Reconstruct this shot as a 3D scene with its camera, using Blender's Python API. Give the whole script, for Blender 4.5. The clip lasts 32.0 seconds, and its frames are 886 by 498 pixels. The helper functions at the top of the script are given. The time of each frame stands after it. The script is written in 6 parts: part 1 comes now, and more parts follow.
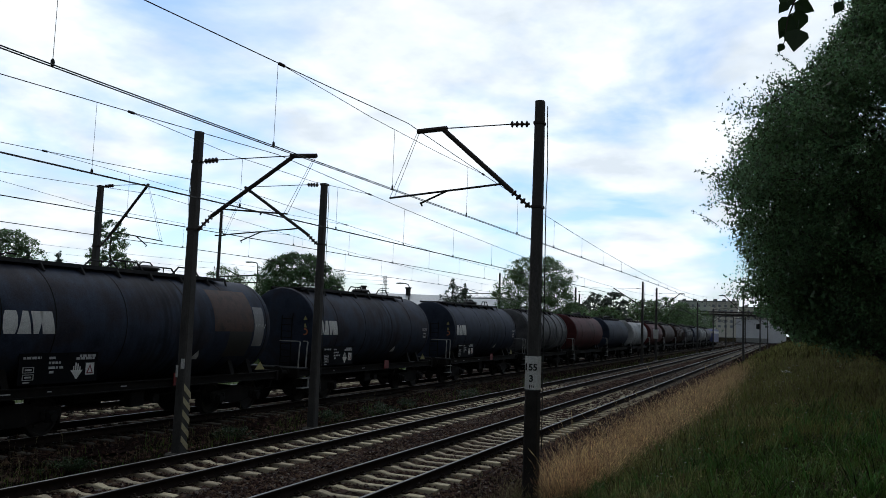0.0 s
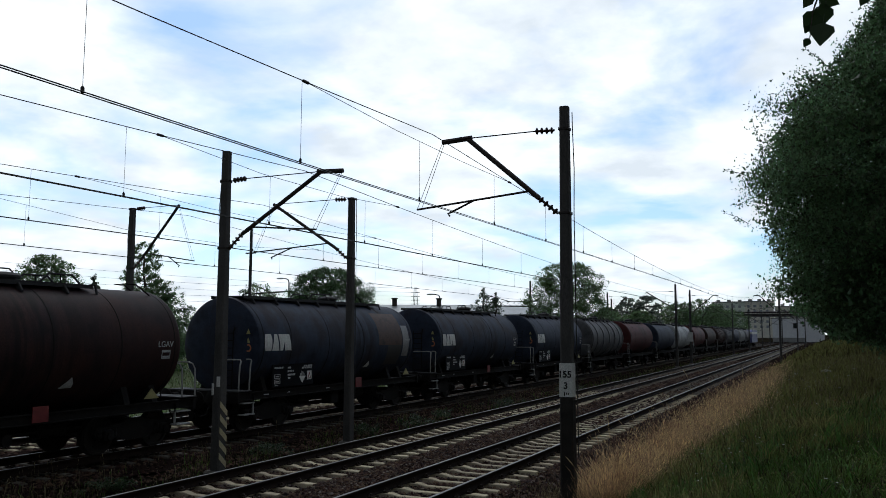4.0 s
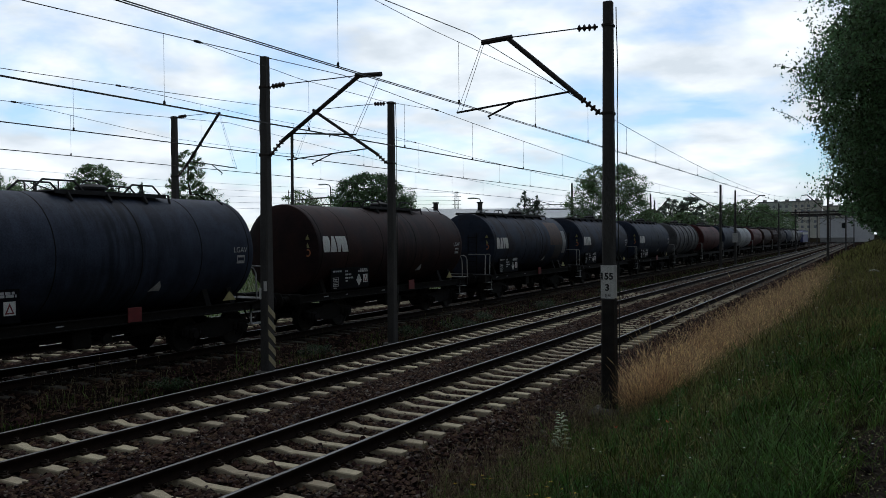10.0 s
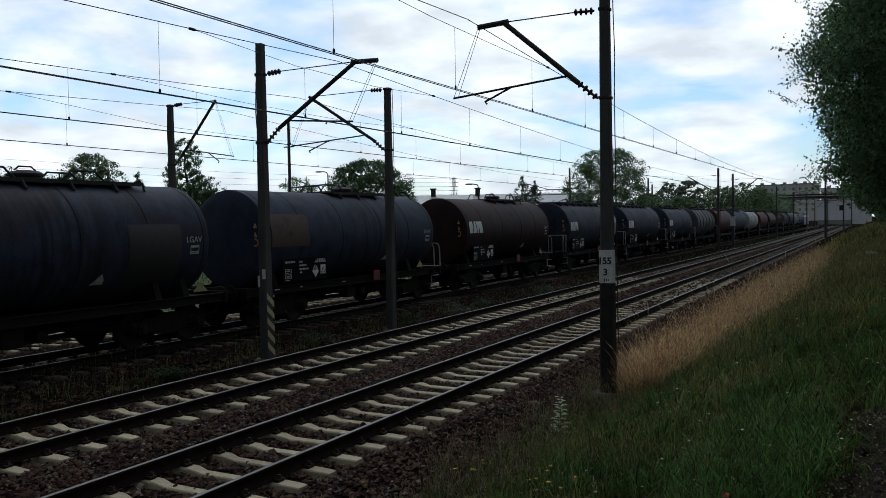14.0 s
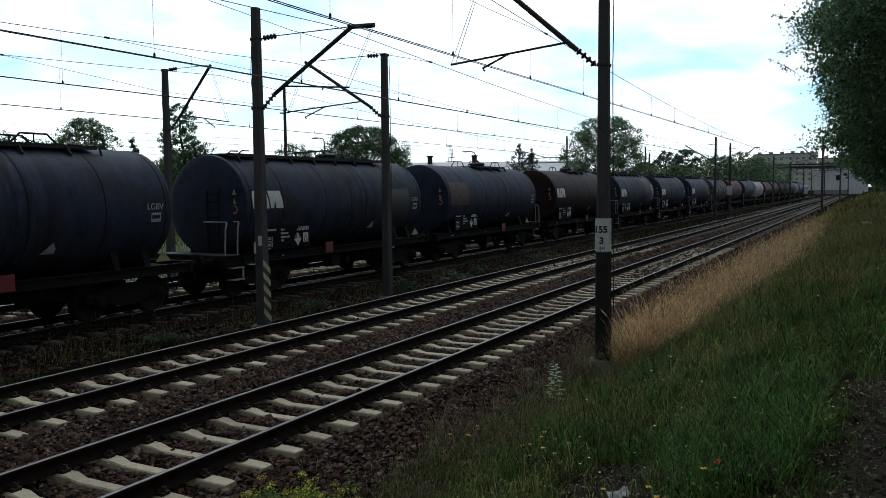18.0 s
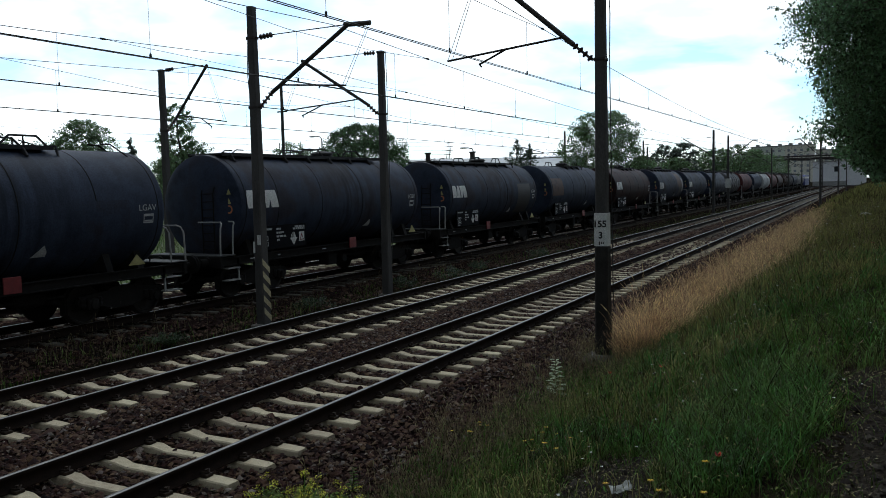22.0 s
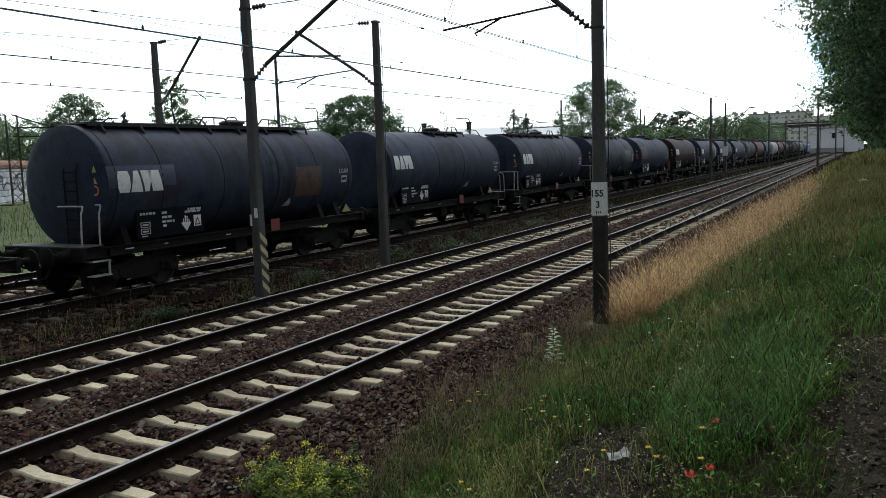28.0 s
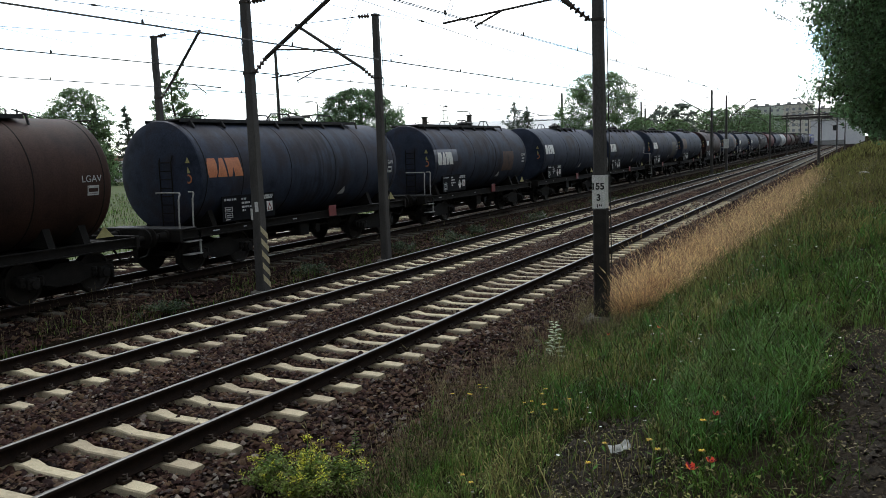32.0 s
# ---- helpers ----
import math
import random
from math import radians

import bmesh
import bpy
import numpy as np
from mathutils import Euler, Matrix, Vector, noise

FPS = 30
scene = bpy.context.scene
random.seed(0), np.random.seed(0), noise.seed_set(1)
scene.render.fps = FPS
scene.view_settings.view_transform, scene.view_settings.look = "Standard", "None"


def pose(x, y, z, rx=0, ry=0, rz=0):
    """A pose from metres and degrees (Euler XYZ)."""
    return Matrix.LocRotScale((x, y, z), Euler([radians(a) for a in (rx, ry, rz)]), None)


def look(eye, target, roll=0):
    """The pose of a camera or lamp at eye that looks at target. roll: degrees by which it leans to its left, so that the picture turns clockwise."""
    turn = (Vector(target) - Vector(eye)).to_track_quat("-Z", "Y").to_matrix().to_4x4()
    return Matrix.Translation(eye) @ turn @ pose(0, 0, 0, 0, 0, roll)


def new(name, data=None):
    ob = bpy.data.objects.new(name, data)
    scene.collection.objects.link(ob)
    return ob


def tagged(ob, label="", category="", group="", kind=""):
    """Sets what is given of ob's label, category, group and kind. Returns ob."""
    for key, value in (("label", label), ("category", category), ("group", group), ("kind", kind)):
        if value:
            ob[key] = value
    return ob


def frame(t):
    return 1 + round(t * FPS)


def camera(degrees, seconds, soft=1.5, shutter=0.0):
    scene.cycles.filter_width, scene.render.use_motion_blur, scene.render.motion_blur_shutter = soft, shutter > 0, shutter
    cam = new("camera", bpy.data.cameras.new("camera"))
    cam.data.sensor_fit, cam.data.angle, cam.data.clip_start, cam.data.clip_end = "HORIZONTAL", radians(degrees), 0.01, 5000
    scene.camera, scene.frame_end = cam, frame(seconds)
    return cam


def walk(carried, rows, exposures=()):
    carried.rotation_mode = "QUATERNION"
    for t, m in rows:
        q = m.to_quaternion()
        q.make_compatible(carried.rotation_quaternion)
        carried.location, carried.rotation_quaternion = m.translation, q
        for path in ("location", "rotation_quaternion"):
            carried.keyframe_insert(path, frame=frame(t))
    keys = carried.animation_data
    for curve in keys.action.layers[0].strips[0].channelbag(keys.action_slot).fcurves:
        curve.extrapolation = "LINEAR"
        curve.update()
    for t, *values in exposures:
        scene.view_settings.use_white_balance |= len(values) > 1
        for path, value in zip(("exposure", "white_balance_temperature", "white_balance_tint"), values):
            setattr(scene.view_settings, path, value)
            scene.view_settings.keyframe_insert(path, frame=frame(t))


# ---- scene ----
cam = camera(57.0, 32.0, soft=0.7)
EYE = (0.0, 0.0, 2.91)
TURNS = [
    (0, 95.22, -2.08, 22.72), (0.5, 96.37, -2.92, 24.93), (1, 97.18, -2.91, 26.07), (1.5, 97.02, -2.18, 26.09),
    (2, 95.47, -1.41, 25.75), (2.5, 95.34, -0.92, 25.20), (4.5, 95.98, -0.10, 25.06), (5, 95.67, -0.30, 25.47),
    (5.5, 93.73, -0.46, 26.21), (6, 91.11, -0.47, 27.48), (6.5, 90.04, 0.09, 27.85), (7, 89.76, 0.07, 27.93),
    (7.5, 89.60, 0.04, 27.92), (8, 89.44, 0.05, 27.87), (8.5, 89.33, 0.34, 27.87), (9, 89.26, 0.37, 27.86),
    (9.5, 89.23, 0.40, 27.86), (10, 89.16, 0.42, 27.85), (10.5, 88.88, 0.40, 27.81), (11, 88.49, 0.65, 27.79),
    (11.5, 88.36, 0.72, 27.78), (12, 88.34, 0.93, 27.74), (12.5, 88.31, 0.96, 27.74), (13, 88.29, 0.94, 27.72),
    (13.5, 88.24, 0.96, 27.71), (15.5, 87.68, 0.90, 27.52), (16, 87.22, 0.70, 27.52), (16.5, 86.77, 0.69, 27.52),
    (17, 86.44, 0.63, 27.49), (17.5, 86.12, 0.62, 27.48), (18, 85.91, 0.62, 27.46), (18.5, 85.85, 0.62, 27.46),
    (19, 85.83, 0.69, 27.46), (19.5, 85.80, 1.01, 27.41), (20, 85.78, 1.26, 27.38), (20.5, 85.75, 1.37, 27.39),
    (21, 85.73, 1.36, 27.37), (21.5, 85.69, 1.38, 27.37), (22, 85.68, 1.41, 27.35), (22.5, 85.66, 1.52, 27.33),
    (23, 85.63, 1.52, 27.32), (23.5, 85.60, 1.55, 27.30), (24, 85.26, 1.58, 27.28), (24.5, 84.88, 1.72, 27.28),
    (25, 84.43, 1.87, 27.26), (25.5, 84.40, 1.85, 27.21), (27.5, 83.81, 1.97, 27.13), (28, 83.64, 2.00, 27.11),
    (28.5, 83.38, 2.08, 27.11), (29, 83.32, 2.10, 27.11), (29.5, 83.28, 2.13, 27.11), (30, 83.26, 2.10, 27.11),
    (30.5, 83.23, 2.17, 27.10), (31, 83.21, 2.09, 27.12), (31.5, 83.20, 2.14, 27.14), (32, 83.18, 2.16, 27.15)]
EXPOSURE = [(0, -0.5, 6150, 8), (5, -0.5, 6150, 8), (7, -0.54, 6150, 8), (13, -0.64, 6150, 8), (16, -0.36, 6080, 6),
            (18, -0.18, 6080, 5), (20, -0.18, 6060, 5), (23, -0.06, 6100, 5), (25, 0.34, 6280, 6), (28, 0.7, 6400, 7), (32, 0.8, 6500, 8)]
walk(cam, [(t, pose(*EYE, rx, ry, rz)) for t, rx, ry, rz in TURNS], EXPOSURE)

# ---- world and sun ----
world = bpy.data.worlds.new("sky")
scene.world = world
world.use_nodes = True
wn, wl = world.node_tree.nodes, world.node_tree.links
wn.clear()


def wnode(kind, **inputs):
    n = wn.new(kind)
    for k, val in inputs.items():
        n.inputs[k.replace("_", " ")].default_value = val
    return n


SUN_ELEV, SUN_ROT = radians(52), radians(-35)
sky = wn.new("ShaderNodeTexSky")
sky.sky_type, sky.sun_disc = "NISHITA", False
sky.sun_elevation, sky.sun_rotation = SUN_ELEV, SUN_ROT
tc = wn.new("ShaderNodeTexCoord")
sep = wn.new("ShaderNodeSeparateXYZ")
wl.new(tc.outputs["Generated"], sep.inputs[0])
# cloud layer: the view direction laid on a flat sheet overhead
zup = wn.new("ShaderNodeMath"); zup.operation = "MAXIMUM"; zup.inputs[1].default_value = 0.0
wl.new(sep.outputs["Z"], zup.inputs[0])
zadd = wn.new("ShaderNodeMath"); zadd.operation = "ADD"; zadd.inputs[1].default_value = 0.22
wl.new(zup.outputs[0], zadd.inputs[0])
dx = wn.new("ShaderNodeMath"); dx.operation = "DIVIDE"
dy = wn.new("ShaderNodeMath"); dy.operation = "DIVIDE"
wl.new(sep.outputs["X"], dx.inputs[0]); wl.new(zadd.outputs[0], dx.inputs[1])
wl.new(sep.outputs["Y"], dy.inputs[0]); wl.new(zadd.outputs[0], dy.inputs[1])
comb = wn.new("ShaderNodeCombineXYZ")
wl.new(dx.outputs[0], comb.inputs[0]); wl.new(dy.outputs[0], comb.inputs[1])
cn = wnode("ShaderNodeTexNoise", Scale=1.7, Detail=7.0, Roughness=0.52, Distortion=0.25)
wl.new(comb.outputs[0], cn.inputs["Vector"])
cr = wn.new("ShaderNodeValToRGB")
cr.color_ramp.elements[0].position, cr.color_ramp.elements[1].position = 0.37, 0.54
wl.new(cn.outputs["Fac"], cr.inputs[0])
cn2 = wnode("ShaderNodeTexNoise", Scale=3.1, Detail=6.0, Roughness=0.55)
wl.new(comb.outputs[0], cn2.inputs["Vector"])
cr2 = wn.new("ShaderNodeValToRGB")
cr2.color_ramp.elements[0].position, cr2.color_ramp.elements[1].position = 0.35, 0.62
cr2.color_ramp.elements[0].color = (8.3, 8.8, 9.3, 1)
cr2.color_ramp.elements[1].color = (12.0, 12.2, 12.4, 1)
wl.new(cn2.outputs["Fac"], cr2.inputs[0])
mix = wn.new("ShaderNodeMix"); mix.data_type = "RGBA"
wl.new(cr.outputs["Color"], mix.inputs[0])
skyup = wn.new("ShaderNodeMix"); skyup.data_type = "RGBA"; skyup.blend_type = "MULTIPLY"
skyup.inputs[0].default_value = 1.0
skyup.inputs[7].default_value = (1.05, 1.22, 1.4, 1)
wl.new(sky.outputs[0], skyup.inputs[6])
wl.new(skyup.outputs[2], mix.inputs[6]); wl.new(cr2.outputs["Color"], mix.inputs[7])
# thin cloud glows round the veiled sun; the sky on the other side is dimmer
glow = wn.new("ShaderNodeVectorMath"); glow.operation = "DOT_PRODUCT"
glow.inputs[1].default_value = Vector((-0.36, 0.87, 0.34)).normalized()
wl.new(tc.outputs["Generated"], glow.inputs[0])
gr = wn.new("ShaderNodeMapRange"); gr.interpolation_type = "SMOOTHSTEP"
for key, val in (("From Min", 0.08), ("From Max", 0.85), ("To Min", 0.27), ("To Max", 1.35)):
    gr.inputs[key].default_value = val
wl.new(glow.outputs["Value"], gr.inputs["Value"])
strength = wn.new("ShaderNodeMath"); strength.operation = "MULTIPLY"; strength.inputs[1].default_value = 0.1
wl.new(gr.outputs[0], strength.inputs[0])
bg = wn.new("ShaderNodeBackground"); bg.inputs["Strength"].default_value = 0.1
wl.new(mix.outputs[2], bg.inputs["Color"]); wl.new(strength.outputs[0], bg.inputs["Strength"])
wo = wn.new("ShaderNodeOutputWorld")
wl.new(bg.outputs[0], wo.inputs[0])

sun_data = bpy.data.lights.new("sun", "SUN")
sun_data.energy, sun_data.angle, sun_data.color = 0.5, radians(20), (1.0, 0.96, 0.9)
sun = new("sun", sun_data)
# the sky's sun stands at rotation SUN_ROT from north (+y), clockwise
sd = Vector((math.sin(SUN_ROT) * math.cos(SUN_ELEV), math.cos(SUN_ROT) * math.cos(SUN_ELEV), math.sin(SUN_ELEV)))
sun.matrix_world = look(sd * 50, (0, 0, 0))

# ---- materials ----
def material(name, colors, rough=0.8, metal=0.0, scale=8.0, detail=5.0, bump=0.2, fine=60.0, spread=(0.3, 0.7),
             island=0.0, objrand=0.0, spec=0.5, coarse=0.0, bump_dist=0.01, stretch=(1, 1, 1)):
    """A surface whose colour runs between colors with noise at two scales, with fine relief."""
    m = bpy.data.materials.new(name)
    m.use_nodes = True
    n, l = m.node_tree.nodes, m.node_tree.links
    b = n["Principled BSDF"]
    b.inputs["Metallic"].default_value = metal
    b.inputs["Specular IOR Level"].default_value = spec
    t = n.new("ShaderNodeTexCoord")
    mp = n.new("ShaderNodeMapping")
    mp.inputs["Scale"].default_value = stretch
    l.new(t.outputs["Object"], mp.inputs["Vector"])
    a = n.new("ShaderNodeTexNoise")
    a.inputs["Scale"].default_value, a.inputs["Detail"].default_value = scale, detail
    a.inputs["Roughness"].default_value = 0.62
    l.new(mp.outputs[0], a.inputs["Vector"])
    r = n.new("ShaderNodeValToRGB")
    els = r.color_ramp.elements
    while len(els) < len(colors):
        els.new(0.5)
    for i, c in enumerate(colors):
        els[i].position = spread[0] + (spread[1] - spread[0]) * i / max(1, len(colors) - 1)
        els[i].color = (*c, 1)
    l.new(a.outputs["Fac"], r.inputs[0])
    f = n.new("ShaderNodeTexNoise")
    f.inputs["Scale"].default_value, f.inputs["Detail"].default_value = fine, 3.0
    l.new(mp.outputs[0], f.inputs["Vector"])
    h = n.new("ShaderNodeHueSaturation")
    l.new(r.outputs["Color"], h.inputs["Color"])
    # value runs from 0.75 to 1.25 with the fine grain, and with the piece's own random number
    val = n.new("ShaderNodeMapRange")
    val.inputs["From Min"].default_value, val.inputs["From Max"].default_value = 0.3, 0.7
    val.inputs["To Min"].default_value, val.inputs["To Max"].default_value = 0.75, 1.25
    l.new(f.outputs["Fac"], val.inputs["Value"])
    out = val.outputs[0]
    for amount, kind in ((island, "geo"), (objrand, "obj")):
        if amount:
            src = n.new("ShaderNodeNewGeometry").outputs["Random Per Island"] if kind == "geo" else n.new("ShaderNodeObjectInfo").outputs["Random"]
            mr = n.new("ShaderNodeMapRange")
            mr.inputs["To Min"].default_value, mr.inputs["To Max"].default_value = 1 - amount, 1 + amount
            l.new(src, mr.inputs["Value"])
            mu = n.new("ShaderNodeMath"); mu.operation = "MULTIPLY"
            l.new(out, mu.inputs[0]); l.new(mr.outputs[0], mu.inputs[1])
            out = mu.outputs[0]
            hr = n.new("ShaderNodeMapRange")
            hr.inputs["To Min"].default_value, hr.inputs["To Max"].default_value = 0.5 - 0.04 * amount, 0.5 + 0.04 * amount
            l.new(src, hr.inputs["Value"]); l.new(hr.outputs[0], h.inputs["Hue"])
    l.new(out, h.inputs["Value"])
    l.new(h.outputs["Color"], b.inputs["Base Color"])
    rr = n.new("ShaderNodeMapRange")
    rr.inputs["To Min"].default_value, rr.inputs["To Max"].default_value = max(0.05, rough - 0.12), min(1, rough + 0.12)
    l.new(a.outputs["Fac"], rr.inputs["Value"]); l.new(rr.outputs[0], b.inputs["Roughness"])
    if bump:
        bp = n.new("ShaderNodeBump")
        bp.inputs["Strength"].default_value, bp.inputs["Distance"].default_value = bump, bump_dist
        l.new(f.outputs["Fac"], bp.inputs["Height"]); l.new(bp.outputs[0], b.inputs["Normal"])
    return m


def leaf_material(name, colors, rough=0.55, glow_through=0.25, vary=0.75, spec=0.25):
    m = material(name, colors, rough, scale=0.6, island=vary, bump=0.0, fine=6.0, spec=spec)
    n, l = m.node_tree.nodes, m.node_tree.links
    b, o = n["Principled BSDF"], n["Material Output"]
    tr = n.new("ShaderNodeBsdfTranslucent")
    h = next(x for x in n if x.type == "HUE_SAT")
    l.new(h.outputs[0], tr.inputs["Color"])
    mx = n.new("ShaderNodeMixShader"); mx.inputs[0].default_value = glow_through
    l.new(b.outputs[0], mx.inputs[1]); l.new(tr.outputs[0], mx.inputs[2]); l.new(mx.outputs[0], o.inputs[0])
    return m


M_SOIL = material("soil", [(0.009, 0.0075, 0.0055), (0.022, 0.018, 0.012), (0.013, 0.015, 0.008)], 0.95, scale=1.3, bump=0.8, fine=25, spec=0.0, bump_dist=0.05)
M_PATH = material("path_dirt", [(0.014, 0.0115, 0.009), (0.034, 0.028, 0.022), (0.022, 0.019, 0.015)], 0.95, scale=3, bump=0.9, fine=26, spec=0.0, bump_dist=0.05)
M_BALLAST = material("ballast_ground", [(0.008, 0.006, 0.0055), (0.028, 0.018, 0.0155), (0.018, 0.0155, 0.014)], 0.95, scale=7, bump=1.0, fine=32, spec=0.0, bump_dist=0.05)
M_STONE = material("ballast_stone", [(0.0135, 0.0076, 0.0058), (0.053, 0.026, 0.0185), (0.058, 0.042, 0.034)], 0.9, scale=2, island=0.95, bump=0.4, fine=90, spec=0.1)
M_SLEEPER = material("sleeper_concrete", [(0.29, 0.245, 0.165), (0.5, 0.43, 0.3), (0.4, 0.345, 0.24)], 0.85, scale=5, objrand=0.2, bump=0.4, fine=120, spec=0.08)
# darker sleeper colour for the track under the train
M_SLEEPER_DARK = material("sleeper_dark", [(0.05, 0.044, 0.036), (0.13, 0.115, 0.095), (0.08, 0.07, 0.058)], 0.9, scale=5, objrand=0.3, bump=0.4, fine=120, spec=0.05)
M_SLEEPER_GREY = material("sleeper_far_grey", [(0.10, 0.09, 0.074), (0.18, 0.162, 0.132), (0.14, 0.127, 0.103)], 0.9, scale=3, objrand=0.2, bump=0.3, fine=90, spec=0.05)
M_RAIL = material("rail_rust", [(0.0095, 0.0065, 0.005), (0.022, 0.0135, 0.0095)], 0.85, 0.0, scale=10, bump=0.3, fine=80, spec=0.08)
M_RAILTOP = material("rail_polished", [(0.10, 0.095, 0.09), (0.2, 0.195, 0.19)], 0.48, 1.0, scale=6, bump=0.05, fine=90, stretch=(1, 0.05, 1))
M_CLIP = material("rail_clip", [(0.02, 0.015, 0.012), (0.045, 0.03, 0.02)], 0.7, 0.4, scale=20, spec=0.2)
M_MAST = material("mast_concrete", [(0.04, 0.037, 0.034), (0.07, 0.064, 0.058), (0.055, 0.05, 0.046)], 0.9, scale=1.6, bump=0.4, fine=70, spec=0.25, stretch=(1, 1, 0.35))
M_MAST_GREY = material("mast_concrete_grey", [(0.048, 0.046, 0.044), (0.085, 0.082, 0.078), (0.066, 0.063, 0.06)], 0.9, scale=1.6, bump=0.4, fine=70, spec=0.25, stretch=(1, 1, 0.35))
M_FOOTING = material("footing_concrete", [(0.08, 0.074, 0.066), (0.18, 0.17, 0.15)], 0.9, scale=5, bump=0.6, fine=40, spec=0.1)
M_MAST_FOOT = material("mast_foot_black", [(0.016, 0.015, 0.014), (0.04, 0.036, 0.032)], 0.8, scale=3, bump=0.3, spec=0.2)
M_STEEL = material("dark_steel", [(0.03, 0.028, 0.027), (0.07, 0.055, 0.045)], 0.65, 0.5, scale=6)
M_INSUL = material("insulator_brown", [(0.035, 0.018, 0.012), (0.06, 0.03, 0.02)], 0.3, scale=8)
M_WIRE = material("wire_copper", [(0.03, 0.032, 0.03), (0.06, 0.06, 0.055)], 0.6, 0.5, scale=2, bump=0)
M_WHITE = material("white_paint", [(0.6, 0.6, 0.57), (0.78, 0.78, 0.75)], 0.6, scale=7, bump=0.1)
M_BLACK = material("black_paint", [(0.018, 0.018, 0.018), (0.035, 0.033, 0.03)], 0.6, scale=7, bump=0.1)
M_YELLOW = material("faded_yellow", [(0.42, 0.36, 0.2), (0.55, 0.5, 0.32)], 0.7, scale=7, bump=0.1)
M_RED = material("red_plate", [(0.14, 0.018, 0.018), (0.22, 0.03, 0.03)], 0.55, scale=6)
M_ORANGE = material("orange_paint", [(0.45, 0.14, 0.05), (0.6, 0.22, 0.09)], 0.55, scale=6)
M_HAZARD = material("hazard_yellow", [(0.3, 0.27, 0.1), (0.42, 0.38, 0.16)], 0.6, scale=6)
M_GREYTXT = material("worn_white_lettering", [(0.34, 0.35, 0.35), (0.55, 0.56, 0.55)], 0.6, scale=9)
M_PANEL = material("lettering_panel", [(0.004, 0.0044, 0.0056), (0.008, 0.0088, 0.0115)], 0.7, scale=3, spec=0.06)
M_BLUEPANEL = material("blue_grey_panel", [(0.02, 0.026, 0.055), (0.035, 0.045, 0.085)], 0.4, scale=3, spec=0.4)
M_BARK = material("bark", [(0.03, 0.025, 0.02), (0.09, 0.075, 0.06)], 0.95, scale=5, bump=0.8, fine=30, stretch=(1, 1, 0.3), bump_dist=0.03, spec=0.1)
M_LEAF = leaf_material("leaf_green", [(0.062, 0.115, 0.052), (0.105, 0.175, 0.075), (0.085, 0.15, 0.08)], 0.5, 0.45)
# paler than M_LEAF: distance haze is lifted into the leaf colour
M_LEAF_HAZED = leaf_material("leaf_hazed", [(0.10, 0.16, 0.07), (0.15, 0.225, 0.10), (0.125, 0.19, 0.10)], 0.6, 0.5)
M_LEAF_POPLAR = leaf_material("leaf_blue_green", [(0.10, 0.135, 0.10), (0.15, 0.185, 0.14)], 0.6, 0.5)
M_GRASS = leaf_material("grass_green", [(0.032, 0.062, 0.011), (0.075, 0.125, 0.022), (0.17, 0.19, 0.058)], 0.65, 0.25, 0.98, 0.07)
M_LUSH = leaf_material("grass_lush", [(0.032, 0.07, 0.014), (0.06, 0.112, 0.022), (0.12, 0.16, 0.05)], 0.6, 0.3, 0.95, 0.1)
M_OLIVE = leaf_material("grass_olive", [(0.10, 0.11, 0.029), (0.17, 0.165, 0.054), (0.24, 0.205, 0.085)], 0.6, 0.3, 0.8, 0.1)
M_STRAW = leaf_material("grass_straw", [(0.44, 0.26, 0.13), (0.63, 0.42, 0.24), (0.54, 0.38, 0.21)], 0.7, 0.35)
M_DRY = leaf_material("grass_dry", [(0.13, 0.10, 0.055), (0.24, 0.2, 0.115)], 0.7, 0.3)
M_PETAL_Y = leaf_material("petal_yellow", [(0.6, 0.36, 0.02), (0.7, 0.5, 0.04)], 0.6, 0.3)
M_PETAL_R = leaf_material("petal_red", [(0.6, 0.03, 0.02), (0.7, 0.06, 0.04)], 0.6, 0.3)
M_PETAL_W = leaf_material("petal_white", [(0.6, 0.6, 0.55), (0.75, 0.75, 0.7)], 0.6, 0.2)


# ---- building tools ----
def link(name, mesh, mat, parent=None, label=""):
    ob = new(name, mesh)
    if mat is not None and not mesh.materials:
        mesh.materials.append(mat)
    if parent is not None:
        ob.parent = parent
    if label:
        ob["label"] = label
    return ob


def part(name, bm, mat, parent=None, label="", smooth=False):
    """Links a bmesh as one mesh object under a thing or a part."""
    me = bpy.data.meshes.new(name)
    bm.to_mesh(me)
    bm.free()
    if smooth:
        me.polygons.foreach_set("use_smooth", [True] * len(me.polygons))
        me.set_sharp_from_angle(angle=radians(38))
    return link(name, me, mat, parent, label)


def empty(name, m, label="", category="", group="", kind=""):
    ob = new(name)
    ob.matrix_basis = m
    return tagged(ob, label, category, group, kind)


def np_mesh(name, verts, faces, mat, parent=None, label="", smooth=False):
    """A mesh from arrays of vertices and of faces with equal corner counts."""
    me = bpy.data.meshes.new(name)
    verts, faces = np.asarray(verts, np.float32), np.asarray(faces, np.int32)
    k = faces.shape[1]
    me.vertices.add(len(verts)); me.vertices.foreach_set("co", verts.ravel())
    me.loops.add(faces.size); me.loops.foreach_set("vertex_index", faces.ravel())
    me.polygons.add(len(faces)); me.polygons.foreach_set("loop_start", np.arange(0, faces.size, k, dtype=np.int32))
    if smooth:
        me.polygons.foreach_set("use_smooth", np.ones(len(faces), bool))
    me.update(calc_edges=True)
    return link(name, me, mat, parent, label)


